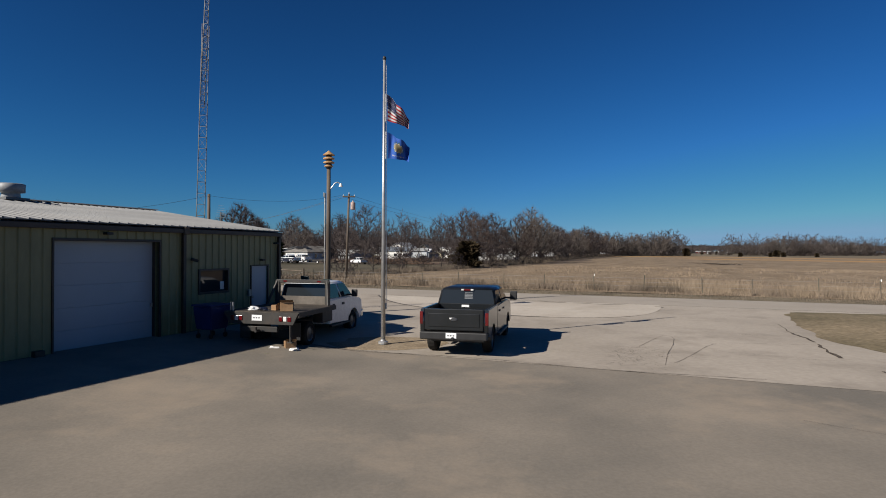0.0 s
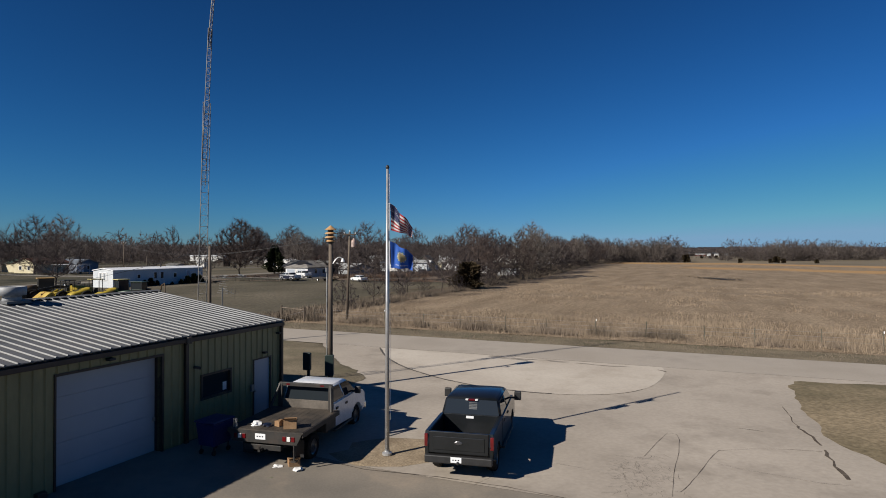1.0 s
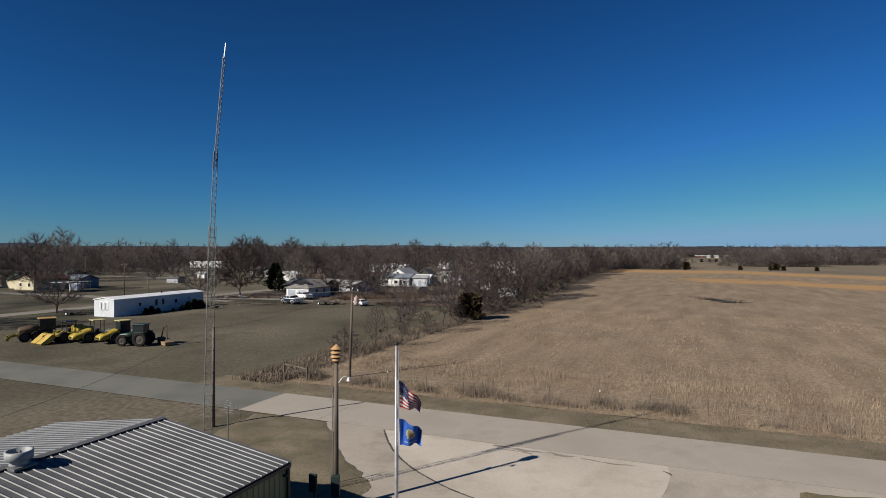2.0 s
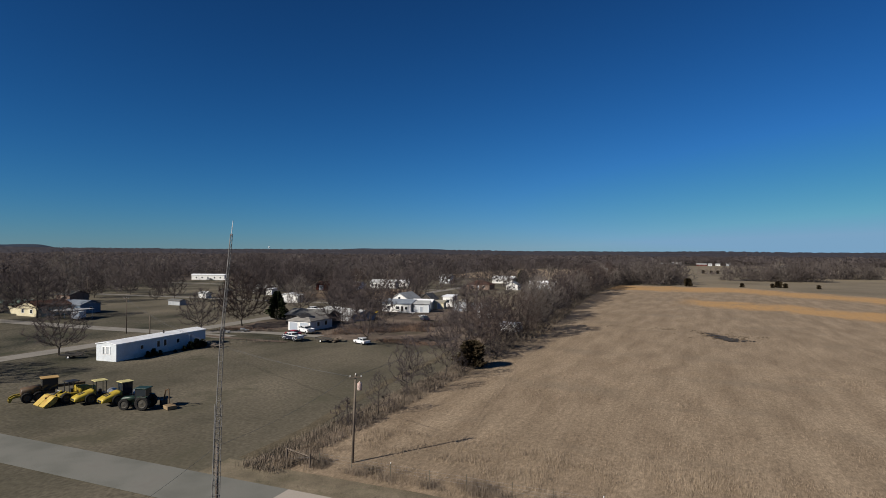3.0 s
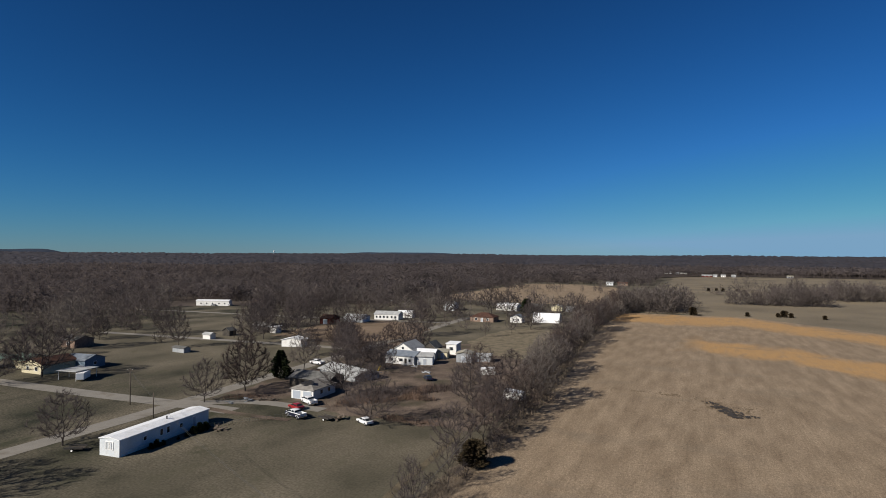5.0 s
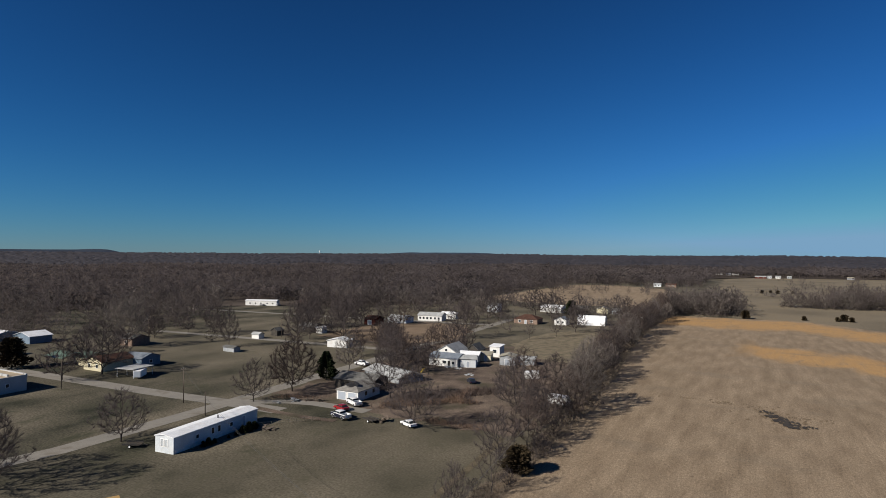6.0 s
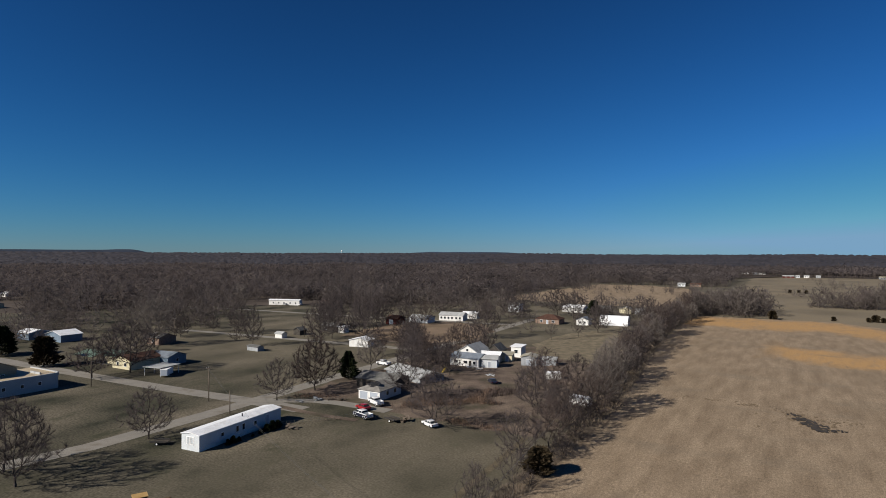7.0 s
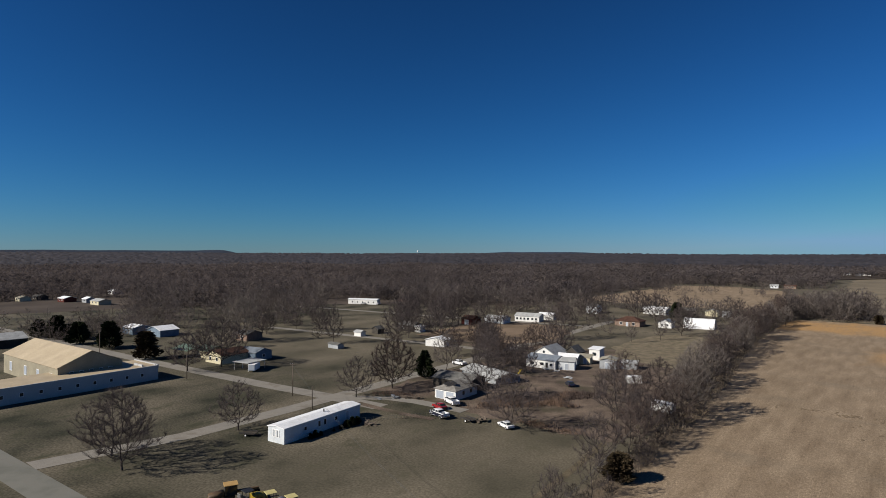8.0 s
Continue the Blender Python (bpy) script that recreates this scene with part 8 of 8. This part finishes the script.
house("shed", -89.5, 195, 7.0, 6.0, 2.6, 1.0, "grey", "white", "shed with a white metal roof", "shed", 10, "x")
house("shed", -85.3, 198.5, 5.0, 4.0, 2.4, 0.5, "cream", "tin", "cream shed with a tin roof", "shed", 10, kind="shed", doors=(("near", 0.3, 0.1, 0.9, 1.9),))
house("barn", -91.0, 203.0, 5.0, 6.0, 3.0, 2.2, "dark", "grey", "small dark gabled outbuilding", "barn", 0, "y")
house("shed", -84.5, 208.0, 4.0, 4.5, 3.9, 0.4, "white", "white", "tall narrow white outbuilding", "shed", 0, kind="shed", windows=(("near", 0.0, 1.6, 1.4, 1.2),))
house("shed", -74.8, 194.6, 5.2, 5.4, 3.0, 0.7, "grey", "tin", "grey tin shed with a pale roof", "shed", 12, "y", doors=(("near", 0.0, 0.1, 1.6, 2.1),))
house("lean_to", -68.9, 197.3, 5.4, 4.4, 1.9, 0.5, "grey", "pale", "low lean-to with a patched pale roof", "shed", 12, kind="shed")
sw = thing("play_set", (*W(-95.5, 172.5), 0.05), GRID, "wooden play tower with a yellow slide", "play set")
for x in (-0.7, 0.7):
    for y in (-0.7, 0.7):
        plain_box(sw, "post", M["pole_wood"], x - 0.06, x + 0.06, y - 0.06, y + 0.06, 0, 2.6)
plain_box(sw, "platform", M["pole_wood"], -0.8, 0.8, -0.8, 0.8, 1.2, 1.3)
plain_box(sw, "canopy", WALL["dark"], -0.9, 0.9, -0.9, 0.9, 2.6, 2.75, bevel=0.05)
bm = bmesh.new()
slab(bm, [(-0.8, 1.25), (-3.0, 0.15), (-3.0, 0.25), (-0.8, 1.4)], -0.3, 0.3)
part("slide", bm, yellow, sw, "yellow plastic slide")
house("house", -167.2, 310.0, 14.6, 8, 3.0, 1.6, "white", "pale", "long white house with a pale roof", turn=8, along="x", windows=tuple(("near", v, 1.0, 1.2, 1.2) for v in (-0.8, -0.5, -0.2, 0.1, 0.45, 0.75)))
house("shed", -162, 323, 9, 6, 3.0, 1.0, "white", "white", "white outbuilding behind the long house", "shed", 8, "x")
house("barn", -187.4, 279, 7, 9, 3.0, 1.6, "barn", "brown", "dark red barn under bare trees", "barn", 0, "x", doors=(("near", 0.0, 0.1, 2.4, 2.4),))
house("house", -178, 292, 12, 8, 2.8, 1.3, "bluewhite", "pale", "pale house among bare trees", along="x", windows=(("near", -0.4, 1, 1.1, 1.1), ("near", 0.4, 1, 1.1, 1.1)))
house("shed", -189.7, 235.5, 3.6, 4.0, 2.7, 0.3, "white", "white", "small white box shed", "shed", 0, kind="shed")
house("house", -197.2, 236.8, 9.6, 7, 2.9, 1.4, "dark", "grey", "dark house beside a white shed", along="x", windows=(("near", -0.4, 1, 1.1, 1.1),))
house("shed", -154.3, 204.0, 8.6, 6.2, 2.7, 1.0, "white", "white", "white gabled shed behind bare trees", "shed", 10, "y")
house("house", -110, 317.5, 13.5, 9.5, 2.7, 2.2, "brick", "brown", "brick house with a brown hip roof", kind="hip", windows=(("near", -0.5, 0.9, 1.3, 1.2), ("near", 0.5, 0.9, 1.3, 1.2)), doors=(("near", 0.0, 0.1, 1.0, 2.0),))
house("house", -91.6, 320.5, 6.6, 7, 2.7, 1.6, "white", "bluegrey", "small white house with a steep roof", along="y", windows=(("near", -0.4, 1, 1, 1), ("near", 0.4, 1, 1, 1)))
house("house", -117, 388, 15, 8, 3.0, 1.8, "white", "white", "white house with a bright metal roof", along="x", turn=-8, windows=(("near", -0.5, 1, 1.2, 1.1), ("near", 0.3, 1, 1.2, 1.1)))
house("house", -100, 395, 9, 7, 2.8, 1.5, "dark", "grey", "dark outbuilding beside the bright-roofed house", "barn", 0, "x")
house("house", -86, 398, 7, 6, 2.8, 1.4, "cream", "pale", "small cream cottage behind bare trees", along="y")
house("shed", -77, 396, 5, 5, 2.6, 0.8, "grey", "pale", "far grey shed behind the houses", "shed", 0, "x")
house("house", -152.4, 371, 7.4, 8, 4.6, 1.3, "bluewhite", "grey", "two-storey pale house behind the trees", along="x", windows=(("near", -0.4, 1, 1, 1.2), ("near", 0.4, 1, 1, 1.2), ("near", -0.4, 3.3, 1, 1), ("near", 0.4, 3.3, 1, 1)))
qn = thing("quonset_shed", (*W(-76.8, 328), 0), GRID + 4, "white round-topped metal shed", "shed")
bm = bmesh.new()
n = 14
for k in range(n):
    t0, t1 = math.pi * k / n, math.pi * (k + 1) / n
    quad(bm, (-7.4, -4.4 * math.cos(t0), 5.1 * math.sin(t0) ** 0.8), (7.4, -4.4 * math.cos(t0), 5.1 * math.sin(t0) ** 0.8), (7.4, -4.4 * math.cos(t1), 5.1 * math.sin(t1) ** 0.8), (-7.4, -4.4 * math.cos(t1), 5.1 * math.sin(t1) ** 0.8))
part("vault", bm, ROOF["white"], qn)
for x in (-7.4, 7.4):
    bm = bmesh.new()
    bm.faces.new([bm.verts.new((x, -4.4 * math.cos(math.pi * k / n), 5.1 * math.sin(math.pi * k / n) ** 0.8)) for k in range(n + 1)])
    part("end_wall", bm, WALL["white"], qn)

# the school: a gymnasium and a long low wing
gym = house("school_gymnasium", -217.2, 81.8, 41.6, 17.6, 6.0, 3.9, "gym", "tan", "large school gymnasium with a tan metal gable roof", "school", 0, "x", over=0.3,
            windows=tuple(("right", v, 3.6, 0.9, 0.9) for v in (-0.6, -0.3, 0.0, 0.3, 0.6)), doors=tuple(("near", v, 1.5, 1.8, 2.6) for v in (-0.7, -0.13, 0.33, 0.78)))
wing = house("school_wing", -187.9, 57.0, 14.4, 74.6, 3.7, 0.5, "school", "tan", "long low school wing with a row of small windows", "school", 0, kind="shed", over=0.05,
             windows=tuple(("right", -0.9 + k * 0.118, 1.6, 0.8, 0.9) for k in range(16)))
bm = bmesh.new()
box(bm, 6.9, 7.3, -37.4, 37.3, 3.6, 4.35)
part("parapet", bm, WALL["school"], wing)
bm = bmesh.new()
box(bm, -7.2, 7.3, 37.0, 37.4, 3.6, 4.6)
part("parapet", bm, WALL["school"], wing)
plain_box(wing, "roof_curb", WALL["school"], 1.0, 6.0, 33.0, 33.3, 4.1, 4.9, bevel=0)
bm = bmesh.new()
tube(bm, (0, 0, 0), (0, 0, 15.6), 0.13, 0.1, 8)
ob = solo("light_mast", bm, M["pole_wood"], "tall plain pole beside the gymnasium", "pole")
ob.location = (*W(-195.65, 84.3), 0)

# houses along the cross street
house("house", -303, 148.5, 10, 9, 3.0, 1.2, "blue", "white", "blue house with a white metal roof", along="x", windows=(("near", 0.3, 1, 1.2, 1.1),))
house("house", -284.5, 152, 12, 9, 3.0, 1.6, "blue", "white", "blue cottage with a bright white roof", along="y", windows=(("near", -0.3, 1, 1.2, 1.1),))
house("house", -306, 92, 14, 14, 3.2, 2.2, "dark", "pale", "grey-roofed house beyond the school", along="y")
cp = thing("carport", (*W(-218.8, 128.5), 0.05), GRID, "open carport with a green metal roof", "carport")
for x in (-4.6, 0, 4.6):
    for y in (-4.2, 4.2):
        plain_box(cp, "post", M["pole_wood"], x - 0.08, x + 0.08, y - 0.08, y + 0.08, 0, 2.7)
for s in (-1, 1):
    bm = bmesh.new()
    c = [(-5.4, s * 5.0, 2.6), (5.4, s * 5.0, 2.6), (5.4, 0, 3.9), (-5.4, 0, 3.9)]
    lo, hi = [bm.verts.new(p) for p in c], [bm.verts.new((p[0], p[1], p[2] + 0.1)) for p in c]
    bm.faces.new(lo), bm.faces.new(hi[::-1])
    for k in range(4):
        bm.faces.new((lo[k], lo[(k + 1) % 4], hi[(k + 1) % 4], hi[k]))
    part("roof", bm, ROOF["green"], cp)
house("house", -209.5, 131.5, 8, 8, 2.8, 1.4, "cream", "green", "cream house behind the green carport", along="x")
house("house", -196.4, 129.6, 10, 11, 2.9, 1.6, "cream", "brown", "cream house with a rusty brown gable roof", along="y", windows=(("near", -0.4, 1, 1.1, 1.1), ("near", 0.4, 1, 1.1, 1.1)))
house("house", -192.3, 138.5, 9, 8, 2.8, 1.3, "blue", "bluegrey", "blue wing behind the cream house", along="x", turn=8, windows=(("right", 0.0, 1, 1.1, 1.0),))
cp2 = thing("carport", (*W(-175.8, 124.6), 0.05), GRID + 8, "flat white carport on thin posts", "carport")
for x in (-3.2, 3.2):
    for y in (-3.6, 0, 3.6):
        plain_box(cp2, "post", M["white"], x - 0.05, x + 0.05, y - 0.05, y + 0.05, 0, 2.7)
plain_box(cp2, "roof", ROOF["pale"], -3.6, 3.6, -4.1, 4.1, 2.7, 2.85)
house("shed", -185.9, 174.2, 6.2, 3.0, 1.7, 0.5, "grey", "grey", "low grey shed on the open lot", "shed", -4, "x")
house("shed", -203.6, 206.5, 4.2, 3.2, 2.0, 0.8, "white", "pale", "small white garden shed", "shed", 0, "x")
house("shed", -203.4, 219, 4.0, 4.4, 2.2, 1.4, "dark", "grey", "dark gambrel garden shed", "shed", 0, "y")
house("house", -334.3, 343.8, 24, 5, 3.6, 0.6, "white", "white", "long white trailer home at the wood's edge", "mobile home", 19, "x", windows=tuple(("near", v, 1.2, 1.0, 1.0) for v in (-0.7, -0.35, 0.0, 0.4, 0.75)))
house("house", -238, 168.5, 8, 8, 2.9, 1.5, "brick", "grey", "small brick house behind pale trees", along="x", windows=(("near", 0.0, 1, 1.1, 1.1),))
house("house", -298, 352, 9, 8, 2.8, 1.4, "dark", "brown", "dark house at the wood's edge", along="x")
house("camper", -43.4, 148.5, 5.2, 2.3, 2.1, 0.1, "white", "white", "old white camper body in the hedgerow", "camper", -10, kind="shed", over=0.05)
house("camper", -60.0, 176.0, 4.5, 2.2, 1.9, 0.1, "white", "white", "small white camper body under bare trees", "camper", 25, kind="shed", over=0.05)
for a, b, w, d, wall, roof_mat, label in (
        (-607, 276, 11, 9, "white", "white", "far two-storey white house in the woods"), (-541, 208, 14, 9, "barn", "white", "far white-roofed barn in the woods"), (-492, 213, 16, 9, "cream", "pale", "far pale shed beyond the trees"),
        (-575, 188, 10, 8, "cream", "tin", "far tin-roofed shed in the woods"), (-583, 203, 12, 8, "dark", "grey", "far dark house in the woods"), (-520, 216, 9, 7, "grey", "white", "far grey shed with a white roof"),
        (-54, 1340, 16, 7, "white", "white", "far white farmhouse across the pasture"), (-36, 1310, 9, 6, "grey", "white", "far grey shed with a white roof"), (-24, 1335, 14, 7, "white", "pale", "far long white chicken house"), (-10, 1375, 10, 7, "cream", "white", "far cream house with a white roof"), (2, 1400, 18, 8, "white", "white", "far white barn across the pasture"), (18, 1160, 20, 10, "barn", "pale", "far red barn across the pasture"),
        (62, 1180, 8, 6, "grey", "pale", "far grey building across the pasture"), (32, 1174, 7, 6, "bluewhite", "pale", "far pale house across the pasture"), (-100, 1140, 10, 6, "cream", "pale", "far white building at the wood's edge"),
        (45, 1178, 9, 7, "white", "pale", "far pale farm building"), (150, 1182, 11, 8, "grey", "tin", "far tin-roofed barn across the pasture"), (-84, 768, 14, 5, "brick", "brown", "far brown barn by the stubble"), (-100, 770, 10, 5, "bluewhite", "pale", "far pale shed by the stubble")):
    house("farm_building", a, b, w * 0.85, d, 2.9, 1.5, wall, roof_mat, label, "farm building", 0, "x", windows=(("near", -0.4, 1.2, 1.4, 1.3), ("near", 0.4, 1.2, 1.4, 1.3)), group="far buildings")
wt = thing("water_tower", (-1330, 4420, 20), 0, "tiny white water tower on the skyline", "water tower")
bm = bmesh.new()
lathe(bm, [(0.5, 30), (4.5, 33), (5.5, 37), (4.5, 41), (0.5, 43)], 16)
part("tank", bm, M["white"], wt)
bm = bmesh.new()
tube(bm, (0, 0, 0), (0, 0, 31), 1.2, 0.9, 10)
part("stem", bm, M["white"], wt)
lawn_fence = thing("lawn_fence", (0, 0, 0), GRID, "low sagging wire fence along the lawn", "fence")
for k in range(12):
    f = k / 11
    a, b = -96.5 + 12 * f, 97 + 16 * f
    bm = bmesh.new()
    tube(bm, (a, b, 0), (a, b, 1.0), 0.04, 0.04, 6)
    part("post", bm, post_mat, lawn_fence)
for z in (0.4, 0.9):
    bm = bmesh.new()
    tube(bm, (-96.5, 97, z), (-84.5, 113, z), 0.015, 0.015, 4, False)
    part("wire", bm, M["steel"], lawn_fence)
a, b = scatter(260, -97, -84, 96.5, 113.5)
sel = np.abs((b - 97) - (a + 96.5) * 16 / 12) < 1.0
tufts("fence_weeds", a[sel], b[sel], nrng.uniform(0.3, 0.7, sel.sum()), 0.06, M["weeds"], "dead weeds along the lawn fence", 6, 0.3)
# russet brush, young shrubs and rubble round the ruined house
brush = material("russet_dead_brush", (0.1, 0.068, 0.049), (0.193, 0.132, 0.099), 0.3, 0.95, vary=0.35, world_space=True)
for at, to, n, reach, top in (((-81.6, 125.0), (-78.5, 131.0), 110, 1.4, 1.5), ((-77.0, 129.0), (-68.0, 139.0), 260, 1.0, 1.4), ((-69.0, 139.5), (-63.0, 138.5), 140, 1.2, 1.5),
                              ((-68.5, 141.0), (-69.5, 153.0), 150, 1.1, 1.2), ((-66.0, 120.0), (-52.0, 119.0), 260, 1.3, 0.7), ((-112.0, 119.5), (-103.0, 125.0), 160, 1.2, 0.7)):
    k = nrng.uniform(0, 1, n)
    a = at[0] + (to[0] - at[0]) * k + nrng.normal(0, reach, n)
    b = at[1] + (to[1] - at[1]) * k + nrng.normal(0, reach, n)
    tufts("dead_brush", a, b, nrng.uniform(0.35, 1.0, n) * top, 0.07, brush, "russet dead brush in the neglected back yard", 7, 0.4)
for a, b, tall in ((-80.6, 126.6, 2.8), (-71.5, 134.5, 2.4), (-63.8, 138.0, 2.8)):
    plant("shrub", a, b, tall)
junk_heap(-107.3, 121.6, "grey rubble and broken boards beside the drive", WALL["grey"], 12, 1.0, 8)
junk_heap(-109.4, 118.3, "scattered grey rubble beside the street", WALL["grey"], 9, 0.8, 9)
junk_heap(-104.4, 123.9, "weathered planks thrown beside the drive", M["pole_wood"], 9, 0.9, 10)
for model in unused.values():
    for o in (*model.children, model):
        bpy.data.objects.remove(o)
